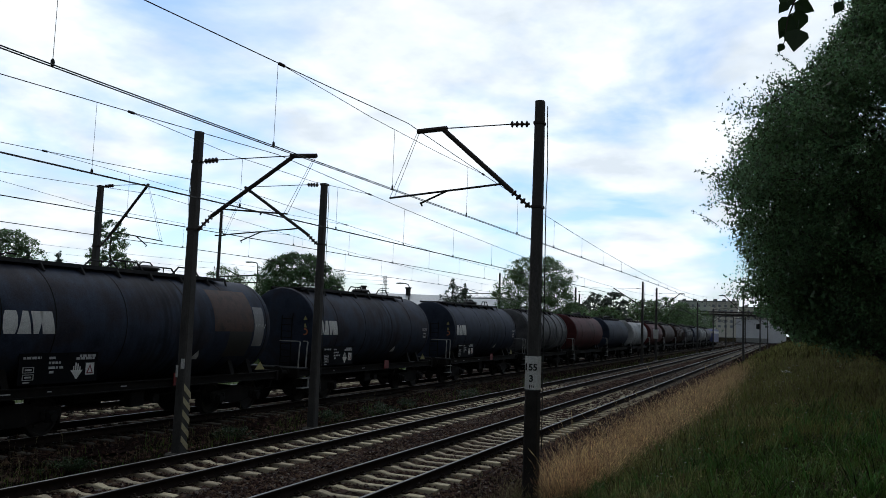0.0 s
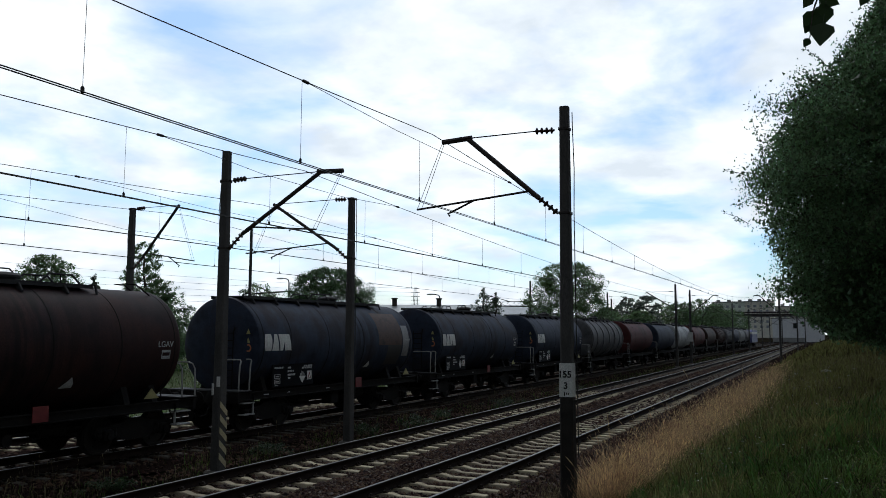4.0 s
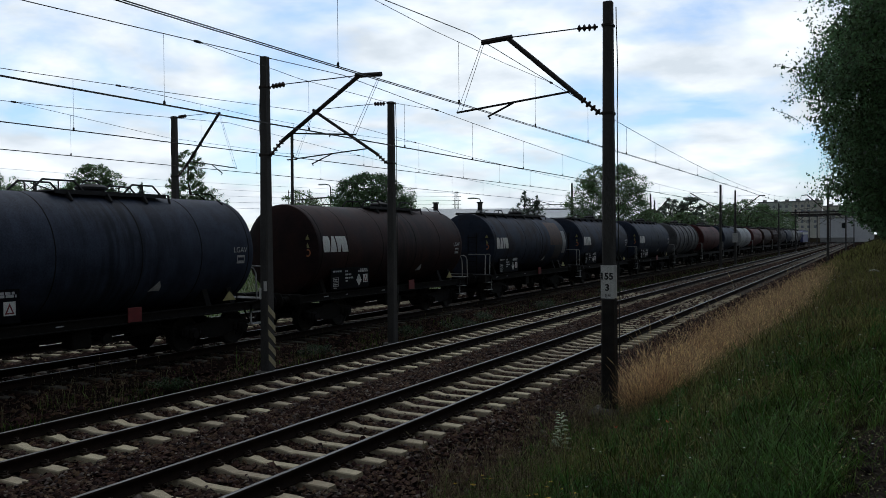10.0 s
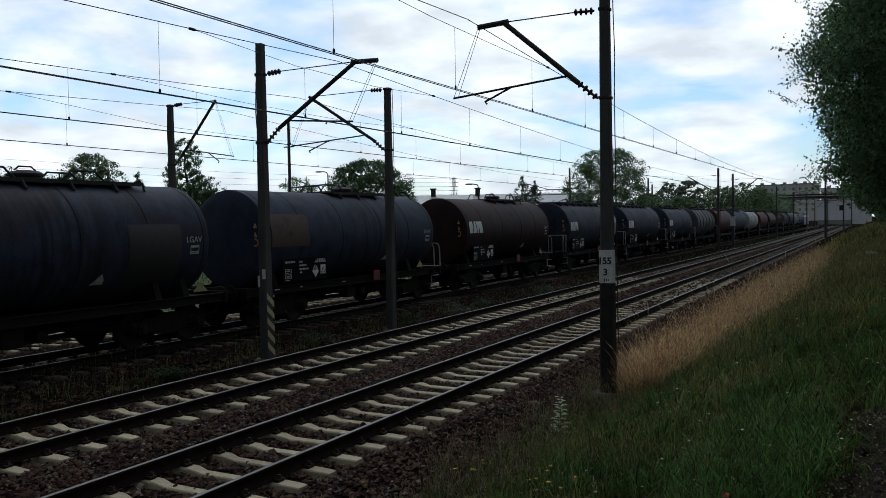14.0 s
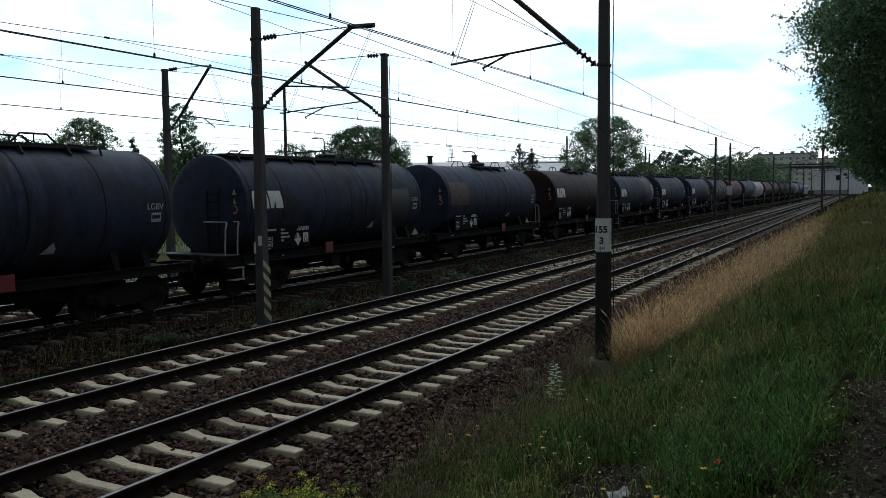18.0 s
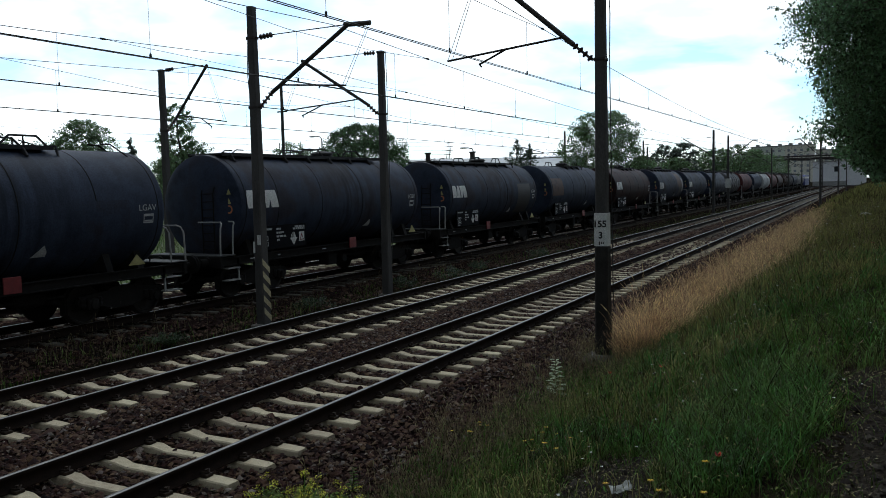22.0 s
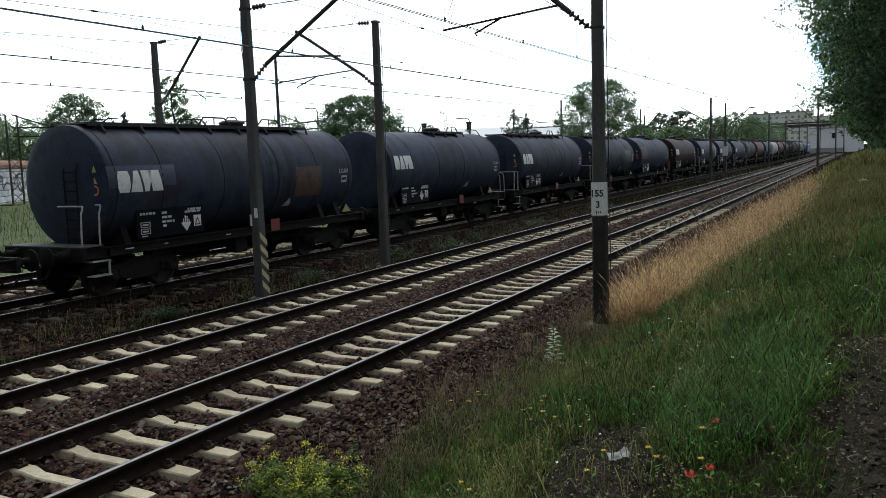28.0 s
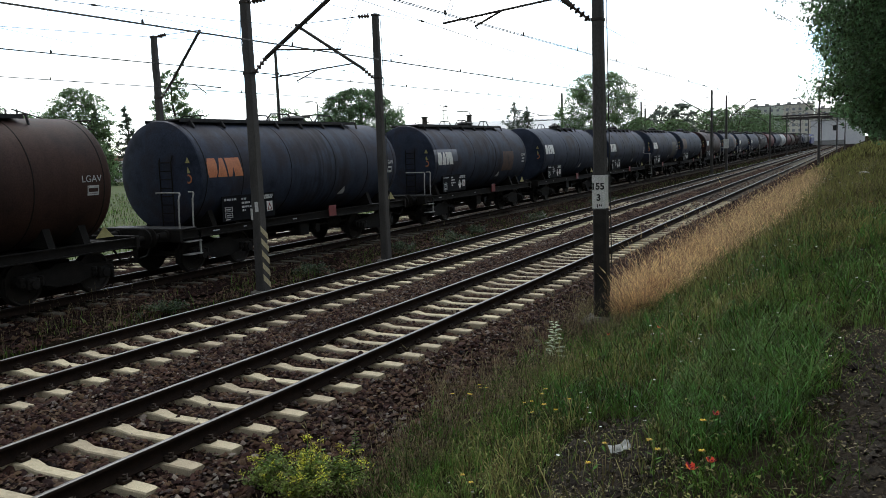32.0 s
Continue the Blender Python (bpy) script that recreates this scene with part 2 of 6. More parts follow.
def box(bm, x0, y0, z0, x1, y1, z1, bevel=0.0, m=None):
    """Adds a box with chamfered edges to bm."""
    g = bmesh.ops.create_cube(bm, size=1.0)["verts"]
    mat4 = Matrix.Translation(((x0 + x1) / 2, (y0 + y1) / 2, (z0 + z1) / 2)) @ Matrix.Diagonal((abs(x1 - x0), abs(y1 - y0), abs(z1 - z0), 1))
    bmesh.ops.transform(bm, matrix=(m @ mat4) if m else mat4, verts=g)
    if bevel:
        es = list({e for vv in g for e in vv.link_edges})
        bmesh.ops.bevel(bm, geom=es, offset=bevel, segments=1, affect="EDGES")
    return bm


def tube(bm, points, r, sides=8, r_end=None):
    """A round bar along points, tapering from r to r_end."""
    pts = [Vector(p) for p in points]
    rings = []
    for i, p in enumerate(pts):
        d = (pts[min(i + 1, len(pts) - 1)] - pts[max(i - 1, 0)]).normalized()
        a = d.cross(Vector((0, 0, 1)) if abs(d.z) < 0.9 else Vector((1, 0, 0))).normalized()
        b = d.cross(a)
        rad = r if r_end is None else r + (r_end - r) * i / (len(pts) - 1)
        rings.append([bm.verts.new(p + (a * math.cos(q) + b * math.sin(q)) * rad) for q in [2 * math.pi * j / sides for j in range(sides)]])
    for u, w in zip(rings, rings[1:]):
        for j in range(sides):
            bm.faces.new((u[j], u[(j + 1) % sides], w[(j + 1) % sides], w[j]))
    bm.faces.new(rings[0][::-1]); bm.faces.new(rings[-1])
    return bm


def lathe(bm, profile, axis_m, sides=16):
    """Turns (radius, height) pairs round the z axis of axis_m."""
    rings = []
    for r, h in profile:
        rings.append([bm.verts.new(axis_m @ Vector((r * math.cos(q), r * math.sin(q), h))) for q in [2 * math.pi * j / sides for j in range(sides)]])
    for u, w in zip(rings, rings[1:]):
        for j in range(sides):
            bm.faces.new((u[j], u[(j + 1) % sides], w[(j + 1) % sides], w[j]))
    if profile[0][0] > 1e-4:
        bm.faces.new(rings[0][::-1])
    if profile[-1][0] > 1e-4:
        bm.faces.new(rings[-1])
    return bm


def prism(bm, outline, y0, y1, axis="y"):
    """Extrudes an outline of (a, z) pairs along y, or of (a, z) pairs along x."""
    f = (lambda a, z, k: (a, k, z)) if axis == "y" else (lambda a, z, k: (k, a, z))
    u = [bm.verts.new(f(a, z, y0)) for a, z in outline]
    w = [bm.verts.new(f(a, z, y1)) for a, z in outline]
    n = len(u)
    for j in range(n):
        bm.faces.new((u[j], u[(j + 1) % n], w[(j + 1) % n], w[j]))
    bm.faces.new(u[::-1]); bm.faces.new(w)
    bmesh.ops.recalc_face_normals(bm, faces=bm.faces)
    return bm

# ---- the plan: tracks along y, x across, rail heads at z = 0 ----
GAUGE = 1.505                       # between the middles of the rail heads
T1, T2, T3, T4 = -7.23, -10.89, -16.58, -20.95


def bend(y):
    """How far the main line swings to +x."""
    return np.where(np.asarray(y) > 290, (np.asarray(y) - 290.0) ** 2 / 700.0, 0.0)


PROFILE_X = np.array([-600, -90, -52, -42, -30, -24.5, -23.2, -22.6, -19.3, -18.6, -18.2, -14.9, -14.2, -13.2, -12.6, -12.4, -9.72, -9.46, -8.66, -8.4, -5.75, -5.15, -4.5, -3.9, -3.0, -2.0, -1.0, 0.2, 1.5, 3.5, 9, 40, 600])
PROFILE_Z = np.array([0.6, 0.9, 0.75, 0.1, -0.55, -0.55, -0.5, -0.33, -0.33, -0.45, -0.33, -0.33, -0.45, -0.45, -0.4, -0.262, -0.262, -0.218, -0.218, -0.262, -0.262, -0.42, -0.5, -0.42, 0.0, 0.5, 0.95, 1.28, 1.38, 1.42, 1.5, 1.6, 1.0])


def ground_z(x, y):
    x, y = np.asarray(x, float), np.asarray(y, float)
    return np.interp(x - bend(y), PROFILE_X, PROFILE_Z)


# ---- ground ----
def build_ground():
    xs = np.unique(np.concatenate([PROFILE_X, np.linspace(-24, 8, 90), np.linspace(-60, -24, 12), np.linspace(8, 60, 10)]))
    ys = np.unique(np.concatenate([np.linspace(-30, 60, 120), np.linspace(60, 420, 60), [-300, -100, 600, 1000, 2000, 4000]]))
    gx, gy = np.meshgrid(xs, ys)
    gz = ground_z(gx, gy)
    rng = np.random.default_rng(3)
    rough = rng.normal(0, 0.018, gz.shape) * ((gx > -5) | (gx < -12))
    gz = gz + rough - 0.02
    v = np.stack([gx, gy, gz], -1).reshape(-1, 3)
    nx = len(xs)
    i = np.arange(len(ys) - 1)[:, None] * nx + np.arange(nx - 1)[None]
    f = np.stack([i, i + 1, i + nx + 1, i + nx], -1).reshape(-1, 4)
    g = np_mesh("ground", v, f, M_SOIL, smooth=True)
    tagged(g, "dark earth ground with trodden grass beside the railway", "ground", kind="structure")


build_ground()


def strip(name, x0, x1, y0, y1, z_off, mat, label, category, nx=10, ny=200, wob=0.0, seed=1, jitter=0.012):
    """A thin sheet of its own laid over the ground."""
    rng = np.random.default_rng(seed)
    ys = np.concatenate([np.linspace(y0, min(y1, 70), ny), np.linspace(71, y1, 40)]) if y1 > 75 else np.linspace(y0, y1, ny)
    u = np.linspace(0, 1, nx)
    gu, gy = np.meshgrid(u, ys)
    edge0 = x0 + wob * rng.normal(0, 0.4, len(ys))[:, None]
    edge1 = x1 + wob * rng.normal(0, 0.4, len(ys))[:, None]
    gx = edge0 + (edge1 - edge0) * gu + bend(gy)
    gz = ground_z(gx, gy) + z_off + rng.normal(0, jitter, gx.shape)
    v = np.stack([gx, gy, gz], -1).reshape(-1, 3)
    i = np.arange(len(ys) - 1)[:, None] * nx + np.arange(nx - 1)[None]
    f = np.stack([i, i + 1, i + nx + 1, i + nx], -1).reshape(-1, 4)
    ob = np_mesh(name, v, f, mat, smooth=True)
    return tagged(ob, label, category, kind="structure")


strip("ballast_bed", -12.75, -4.75, -25, 420, -0.01, M_BALLAST, "reddish brown crushed stone bed under two main tracks", "ballast", nx=40, wob=0.15, seed=4)
strip("ballast_bed", -18.7, -14.5, -25, 420, 0.03, M_BALLAST, "dark dirty ballast under the freight track", "ballast", nx=16, wob=0.15, seed=5)
strip("ballast_bed", -23.0, -19.2, -25, 420, 0.03, M_BALLAST, "dark dirty ballast under the farthest track", "ballast", nx=12, wob=0.15, seed=6)
strip("dirt_path", -0.1, 1.3, -9, 8.0, 0.004, M_PATH, "trodden bare earth path through the grass", "path", nx=24, ny=160, wob=0.06, seed=7, jitter=0.004)

# ---- tracks ----
RAIL_OUT = [(-0.07, -0.172), (0.07, -0.172), (0.07, -0.16), (0.012, -0.14), (0.009, -0.05), (0.034, -0.038), (0.036, -0.008), (0.028, -0.001),
            (-0.028, -0.001), (-0.036, -0.008), (-0.034, -0.038), (-0.009, -0.05), (-0.012, -0.14), (-0.07, -0.16)]
RAIL_Y = np.concatenate([np.linspace(-25, 60, 18), np.linspace(65, 290, 16), np.linspace(295, 420, 26)])


def rail_mesh(outline, xo, ys):
    n = len(outline)
    o = np.array(outline)
    v = np.array([[xo + a + float(bend(y)), y, z] for y in ys for a, z in o])
    f = [[i * n + j, i * n + (j + 1) % n, (i + 1) * n + (j + 1) % n, (i + 1) * n + j] for i in range(len(ys) - 1) for j in range(n)]
    return v, f


def sleeper_mesh(mat):
    """A concrete sleeper: raised rail seats, a dipped waist, sloping sides."""
    bm = bmesh.new()
    xs = [-1.23, -1.18, -0.98, -0.52, -0.36, 0.36, 0.52, 0.98, 1.18, 1.23]
    top = [-0.196, -0.19, -0.184, -0.184, -0.222, -0.222, -0.184, -0.184, -0.19, -0.196]
    half = [0.088, 0.095, 0.098, 0.098, 0.082, 0.082, 0.098, 0.098, 0.095, 0.088]
    rings = []
    for x, z, w in zip(xs, top, half):
        rings.append([bm.verts.new(p) for p in ((x, -w - 0.04, -0.42), (x, -w, z - 0.015), (x, -w + 0.015, z), (x, w - 0.015, z), (x, w, z - 0.015), (x, w + 0.04, -0.42))])
    for u, w in zip(rings, rings[1:]):
        for j in range(5):
            bm.faces.new((u[j], w[j], w[j + 1], u[j + 1]))
    bm.faces.new(rings[0]); bm.faces.new(rings[-1][::-1])
    bmesh.ops.recalc_face_normals(bm, faces=bm.faces)
    me = bpy.data.meshes.new("sleeper")
    bm.to_mesh(me); bm.free()
    me.materials.append(mat)
    return me


def clip_mesh():
    """One rail fastening: base plate, bolt and spring clip."""
    bm = bmesh.new()
    box(bm, -0.045, -0.06, -0.19, 0.045, 0.06, -0.145, 0.008)
    tube(bm, [(0, 0, -0.15), (0, 0, -0.1)], 0.02, 6)
    tube(bm, [(-0.05, -0.05, -0.14), (-0.02, -0.055, -0.12), (0.03, 0, -0.135), (-0.02, 0.055, -0.12), (-0.05, 0.05, -0.14)], 0.011, 5)
    me = bpy.data.meshes.new("rail_fastening")
    bm.to_mesh(me); bm.free()
    me.materials.append(M_CLIP)
    return me


SLEEPER, DARK_SLEEPER, CLIPS = sleeper_mesh(M_SLEEPER), sleeper_mesh(M_SLEEPER_DARK), clip_mesh()


def build_track(axis, label, single_to, first, sunk=0.0, polished=True, mesh=SLEEPER):
    t = empty("railway_track", pose(axis, 0, 0), label, "railway track", "parallel railway tracks")
    for s in (-1, 1):
        v, f = rail_mesh(RAIL_OUT, s * GAUGE / 2, RAIL_Y)
        r = np_mesh("rail", v, f, M_RAIL, t, "brown rusty rail with a worn bright top")
        v, f = rail_mesh([(-0.03, -0.001), (0.03, -0.001), (0.026, 0.004), (-0.026, 0.004)], s * GAUGE / 2, RAIL_Y)
        np_mesh("running_surface", v, f, M_RAILTOP if polished else M_RAIL, r, "polished steel running surface")
    rng = random.Random(int(-axis * 10))
    y = first
    far = []
    while y < 300:
        if y < single_to:
            ob = link("sleeper", mesh, None, t)
            ob.matrix_basis = pose(0, y, -sunk + rng.uniform(-0.006, 0.006), 0, rng.uniform(-0.4, 0.4), rng.uniform(-0.8, 0.8))
            if 3 < y < single_to * 0.55:
                for s in (-1, 1):
                    for side in (-1, 1):
                        c = link("rail_fastening", CLIPS, None, ob)
                        c.matrix_basis = pose(s * GAUGE / 2 + side * 0.1, 0, 0, 0, 0, 0 if side > 0 else 180)
        else:
            far.append(y)
        y += 0.6
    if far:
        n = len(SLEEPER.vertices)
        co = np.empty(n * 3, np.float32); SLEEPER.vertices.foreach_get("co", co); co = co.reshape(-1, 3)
        # far sleepers: their upper faces as one mesh, pale ones in a darker grey
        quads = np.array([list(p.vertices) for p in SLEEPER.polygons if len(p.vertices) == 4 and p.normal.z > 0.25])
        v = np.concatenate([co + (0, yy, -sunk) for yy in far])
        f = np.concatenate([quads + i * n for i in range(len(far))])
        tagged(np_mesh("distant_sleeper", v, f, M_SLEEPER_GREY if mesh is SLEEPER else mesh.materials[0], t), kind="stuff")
    return t


build_track(T1, "near main track with pale concrete sleepers on brown ballast", 44, -11.46)
build_track(T2, "second main track with pale concrete sleepers on brown ballast", 44, -11.30)
build_track(T3, "freight track with dark sleepers under the tank train", 34, -11.2, 0.07, mesh=DARK_SLEEPER)
build_track(T4, "weedy siding track behind the tank train", 40, -11.0, 0.06)

# ---- overhead line ----
def mast_shaft(bm, h0, h1, w0, w1, d0, d1):
    """A tapered concrete post with chamfered corners, from h0 to h1."""
    rings = []
    for k in range(9):
        u = k / 8
        z = h0 + (h1 - h0) * u
        a, b = (w0 + (w1 - w0) * u) / 2, (d0 + (d1 - d0) * u) / 2
        c = 0.03
        rings.append([bm.verts.new(p) for p in ((-a + c, -b, z), (a - c, -b, z), (a, -b + c, z), (a, b - c, z), (a - c, b, z), (-a + c, b, z), (-a, b - c, z), (-a, -b + c, z))])
    for u, w in zip(rings, rings[1:]):
        for j in range(8):
            bm.faces.new((u[j], u[(j + 1) % 8], w[(j + 1) % 8], w[j]))
    bm.faces.new(rings[0][::-1]); bm.faces.new(rings[-1])
    return bm


def insulator(bm, a, b, r=0.06, discs=4):
    a, b = Vector(a), Vector(b)
    d = b - a
    m = Matrix.Translation(a) @ d.to_track_quat("Z", "Y").to_matrix().to_4x4()
    prof, L = [(0.02, 0)], d.length
    for i in range(discs):
        z = L * (i + 0.3) / discs
        prof += [(0.025, z), (r, z + L * 0.25 / discs), (r * 0.9, z + L * 0.4 / discs), (0.025, z + L * 0.5 / discs)]
    prof += [(0.02, L)]
    return lathe(bm, prof, m, 10)


def overhead_mast(x, y, base, top, reach, root, tip, tube_z, group, w=0.34, bent=None, out=None, mat=None):
    """A concrete mast with a slanted cantilever over the track at x + reach. root, tip, tube_z: heights of the bracket's foot, of its head and of the registration tube."""
    s = 1 if reach > 0 else -1
    t = empty("overhead_line_mast", pose(x, y, 0), "grey brown concrete overhead line mast with a slanted bracket arm", "mast", group)
    part("shaft", mast_shaft(bmesh.new(), base - 0.3, top, w, w * 0.68, w * 1.05, w * 0.72), mat or M_MAST_GREY, t)
    bm = bmesh.new()
    box(bm, -w * 0.9, -w * 0.9, base - 0.3, w * 0.9, w * 0.9, base + 0.06, 0.04)
    part("footing", bm, M_FOOTING, t, "rough concrete footing")
    bent = abs(reach) - 0.6 if bent is None else bent      # where the bracket bends, and where it ends
    out = bent + 0.55 if out is None else out
    edge = s * w * 0.4
    a0 = Vector((edge + s * 0.42, 0, root + 0.32))
    head = Vector((s * bent, 0, tip))
    bm = bmesh.new()
    tube(bm, [a0, head], 0.05, 8)
    if out > bent:
        tube(bm, [head - Vector((s * 0.1, 0, 0.0)), Vector((s * out, 0, tip - 0.03))], 0.055, 8)
    part("cantilever_tube", bm, M_STEEL, t)
    bm = bmesh.new()
    insulator(bm, (edge + s * 0.05, 0, root), a0, 0.07, 4)
    part("insulator", bm, M_INSUL, t, "dark brown ribbed insulator")
    bm = bmesh.new()
    insulator(bm, (edge + s * 0.1, 0, tip - 0.02), (edge + s * 0.5, 0, tip), 0.07, 4)
    part("insulator", bm, M_INSUL, t, "dark brown ribbed insulator")
    bm = bmesh.new()
    tube(bm, [(edge + s * 0.5, 0, tip), head], 0.012, 6)
    part("stay_rod", bm, M_STEEL, t)
    for z in (root, tip - 0.02):
        bm = bmesh.new()
        wz = w * (1 - 0.32 * (z - base) / (top - base)) + 0.03
        box(bm, -wz / 2, -wz / 2, z - 0.03, wz / 2, wz / 2, z + 0.03, 0.01)
        box(bm, -s * wz / 2 - 0.06, -0.03, z - 0.03, s * wz / 2, 0.03, z + 0.03)
        part("clamp", bm, M_STEEL, t)
    # registration tube and steady arm
    u = (tube_z - a0.z) / (head.z - a0.z)
    p = a0 + (head - a0) * max(0.12, u)
    end = Vector((reach + s * 0.35, 0, tube_z - 0.12))
    bm = bmesh.new()
    tube(bm, [p, end], 0.022, 6)
    q = p + (end - p) * 0.48
    tube(bm, [q, (reach - s * 0.35, 0, 5.33), (reach - s * 0.4, 0, 5.28)], 0.02, 6)
    part("registration_arm", bm, M_STEEL, t)
    bm = bmesh.new()
    hd = Vector((s * out, 0, tip - 0.03))
    tube(bm, [hd, end], 0.006, 4)
    tube(bm, [hd - Vector((s * 0.05, 0, 0)), end - Vector((s * 0.1, 0, 0))], 0.006, 4)
    part("hanger_wire", bm, M_WIRE, t)
    bm = bmesh.new()
    tube(bm, [(-s * w * 0.55, 0.05, top - 0.1), (-s * w * 0.6, 0.02, tip), (-s * w * 0.72, 0, (tip + root) / 2), (-s * w * 0.62, 0.04, root), (-s * w * 0.75, 0.03, base + 1)], 0.01, 5)
    part("earth_wire", bm, M_WIRE, t)
    return t


GM = "masts of the overhead line"
SPAN = 71.0
near_mast = overhead_mast(-4.4, 15.0, -0.4, 7.28, T1 + 4.4, 5.2, 6.86, 5.58, GM, w=0.25, bent=2.05, out=2.6)
left_mast = overhead_mast(-13.2, 15.7, -0.4, 7.35, T2 + 13.2, 4.95, 6.63, 5.4, GM, w=0.27, bent=2.77, out=3.36)
mid_mast = overhead_mast(-13.2, 21.6, -0.4, 7.1, T3 + 13.2, 5.2, 7.08, 5.65, GM, w=0.26, bent=2.97, out=2.97)
overhead_mast(-23.7, 22.9, -0.5, 7.6, T4 + 23.7, 5.3, 7.58, 5.6, GM, w=0.28, bent=2.3, out=2.3)
for y, top in ((97.0, 8.1), (160.0, 8.1), (225.0, 8.3)):
    overhead_mast(-4.4, y, -0.3, top, T1 + 4.4, 5.4, 7.2, 5.7, GM, 0.26, bent=2.05, out=2.6)
for y in (92.3, 168.7, 235.0):
    far_mast = overhead_mast(-13.2, y, -0.3, 7.7, T2 + 13.2, 5.2, 7.1, 5.6, GM, 0.26, bent=2.5, out=3.0)
    if y < 100:
        board_mast = far_mast
for y in (82.8, 137.6, 205.0):
    overhead_mast(-13.2, y, -0.3, 7.8, T3 + 13.2, 5.3, 7.1, 5.6, GM, 0.26, bent=2.9, out=2.9)
for y in (98.2, 172.0, 240.0):
    overhead_mast(-23.7, y, -0.5, 7.9, T4 + 23.7, 5.2, 7.4, 5.6, GM, 0.26, bent=2.3, out=2.3)


def catenary(axis, supports, z_sup, sag, z_contact, label, first, rise=0.0, dip=0.16, by=4.6):
    """Carrier wire with sag, a pair of contact wires, droppers every four metres, and a stitch wire at each support."""
    t = empty("overhead_line", pose(axis, 0, 0), label, "overhead line", "overhead lines above the tracks")

    def span_of(y):
        for a, b in zip(supports, supports[1:]):
            if y <= b:
                return a, b
        return supports[-2], supports[-1]

    def carrier(y):
        a, b = span_of(y)
        u = (y - a) / (b - a)
        return z_sup - 4 * sag * ((b - a) / SPAN) ** 2 * u * (1 - u)

    def contact(y):
        return z_contact + rise * min(1.0, max(0.0, (y - 8) / 42))

    for a, b in zip(supports, supports[1:]):
        bm = bmesh.new()
        tube(bm, [(0, a + (b - a) * k / 18, carrier(a + (b - a) * k / 18)) for k in range(19)], 0.0085, 5)
        part("carrier_wire", bm, M_WIRE, t)
    for o in (-0.034, 0.034):
        bm = bmesh.new()
        ys = [supports[0] + (supports[-1] - supports[0]) * k / 60 for k in range(61)]
        tube(bm, [(o, y, contact(y)) for y in ys], 0.0085, 5)
        part("contact_wire", bm, M_WIRE, t)
    stitched = []
    for sup in supports[1:-1]:
        z0, z1 = carrier(sup - by), carrier(sup + by)
        low = min(z0, z1) - dip
        stitch = [(sup - by, z0), (sup - by * 0.35, low), (sup + by * 0.35, low), (sup + by, z1)]
        stitched.append(stitch)
        bs = bmesh.new()
        tube(bs, [(0, y, z) for y, z in stitch], 0.006, 4)
        part("stitch_wire", bs, M_WIRE, t)
        for k in (-by, by):
            bd = bmesh.new()
            lathe(bd, [(0.0, -0.08), (0.026, -0.07), (0.026, 0.07), (0.0, 0.08)], Matrix.Translation((0, sup + k, carrier(sup + k))) @ Matrix.Rotation(radians(90), 4, "X"), 6)
            part("wire_clamp", bd, M_STEEL, t)
    y = first
    while y < supports[-1] - 4 and y < 180:
        zt = carrier(y)
        for st in stitched:
            if st[0][0] < y < st[-1][0]:
                zt = float(np.interp(y, [p[0] for p in st], [p[1] for p in st]))
        bd = bmesh.new()
        tube(bd, [(0, y, zt), (0.0, y, contact(y))], 0.0042, 4)
        lathe(bd, [(0.0, -0.05), (0.022, -0.02), (0.022, 0.03), (0.0, 0.06)], Matrix.Translation((0, y, contact(y) + 0.03)), 6)
        part("dropper", bd, M_WIRE, t)
        y += 4.1
    return t


catenary(T1, [15 - SPAN, 15, 97.0, 160.0, 225.0], 7.02, 0.8, 5.5, "sagging carrier and contact wires over the near track", 2.1, 0.22, 0.05)
catenary(T2, [15.7 - SPAN, 15.7, 92.3, 168.7, 235.0], 6.68, 0.75, 5.23, "sagging carrier and contact wires over the second track", 2.1, 0.12)
catenary(T3, [21.6 - SPAN, 21.6, 82.8, 137.6, 205.0], 7.08, 0.95, 5.44, "sagging carrier and contact wires over the freight track", 4.7, 0.25, 0.12, 7.4)
catenary(T4, [22.9 - SPAN, 22.9, 98.2, 172.0, 240.0], 7.16, 1.05, 5.37, "thin overhead wires over the outer siding", 3.9, 0.08, 0.38, 8.5)


def power_line():
    """Thin high wires far off across the sky, hung from two lattice towers."""
    t = empty("power_line", pose(0, 0, 0), "faint thin wires of a distant power line on lattice towers", "power line")
    ends = ((-300.0, -60.0, 42.0), (-117.6, 231.9, 16.9))
    for k in range(5):
        (xa, ya, za), (xb, yb, zb) = ends
        za, zb = za - 3.4 * k, zb - 1.2 * k
        bm = bmesh.new()
        tube(bm, [(xa + (xb - xa) * u, ya + (yb - ya) * u, za + (zb - za) * u - 26 * u * (1 - u)) for u in [i / 16 for i in range(17)]], 0.03, 4)
        part("wire", bm, M_WIRE, t)
    for (x, y, h), drop in zip(ends, (3.4, 1.2)):
        bm = bmesh.new()
        for sx in (-1, 1):
            for sy in (-1, 1):
                tube(bm, [(x + sx * 1.1, y + sy * 1.1, -1), (x + sx * 0.3, y + sy * 0.3, h + 0.5)], 0.12, 4, 0.08)
        for k in range(5):
            tube(bm, [(x - 1.6, y, h - drop * k), (x + 1.6, y, h - drop * k)], 0.08, 4)
        part("tower", bm, M_MAST_GREY, t)


power_line()


# the kilometre board and the painted stripes on the masts
def flat_box(name, parent, mat, x0, x1, y0, y1, z0, z1, label=""):
    bm = bmesh.new()
    box(bm, x0, y0, z0, x1, y1, z1, 0.002)
    return part(name, bm, mat, parent, label)


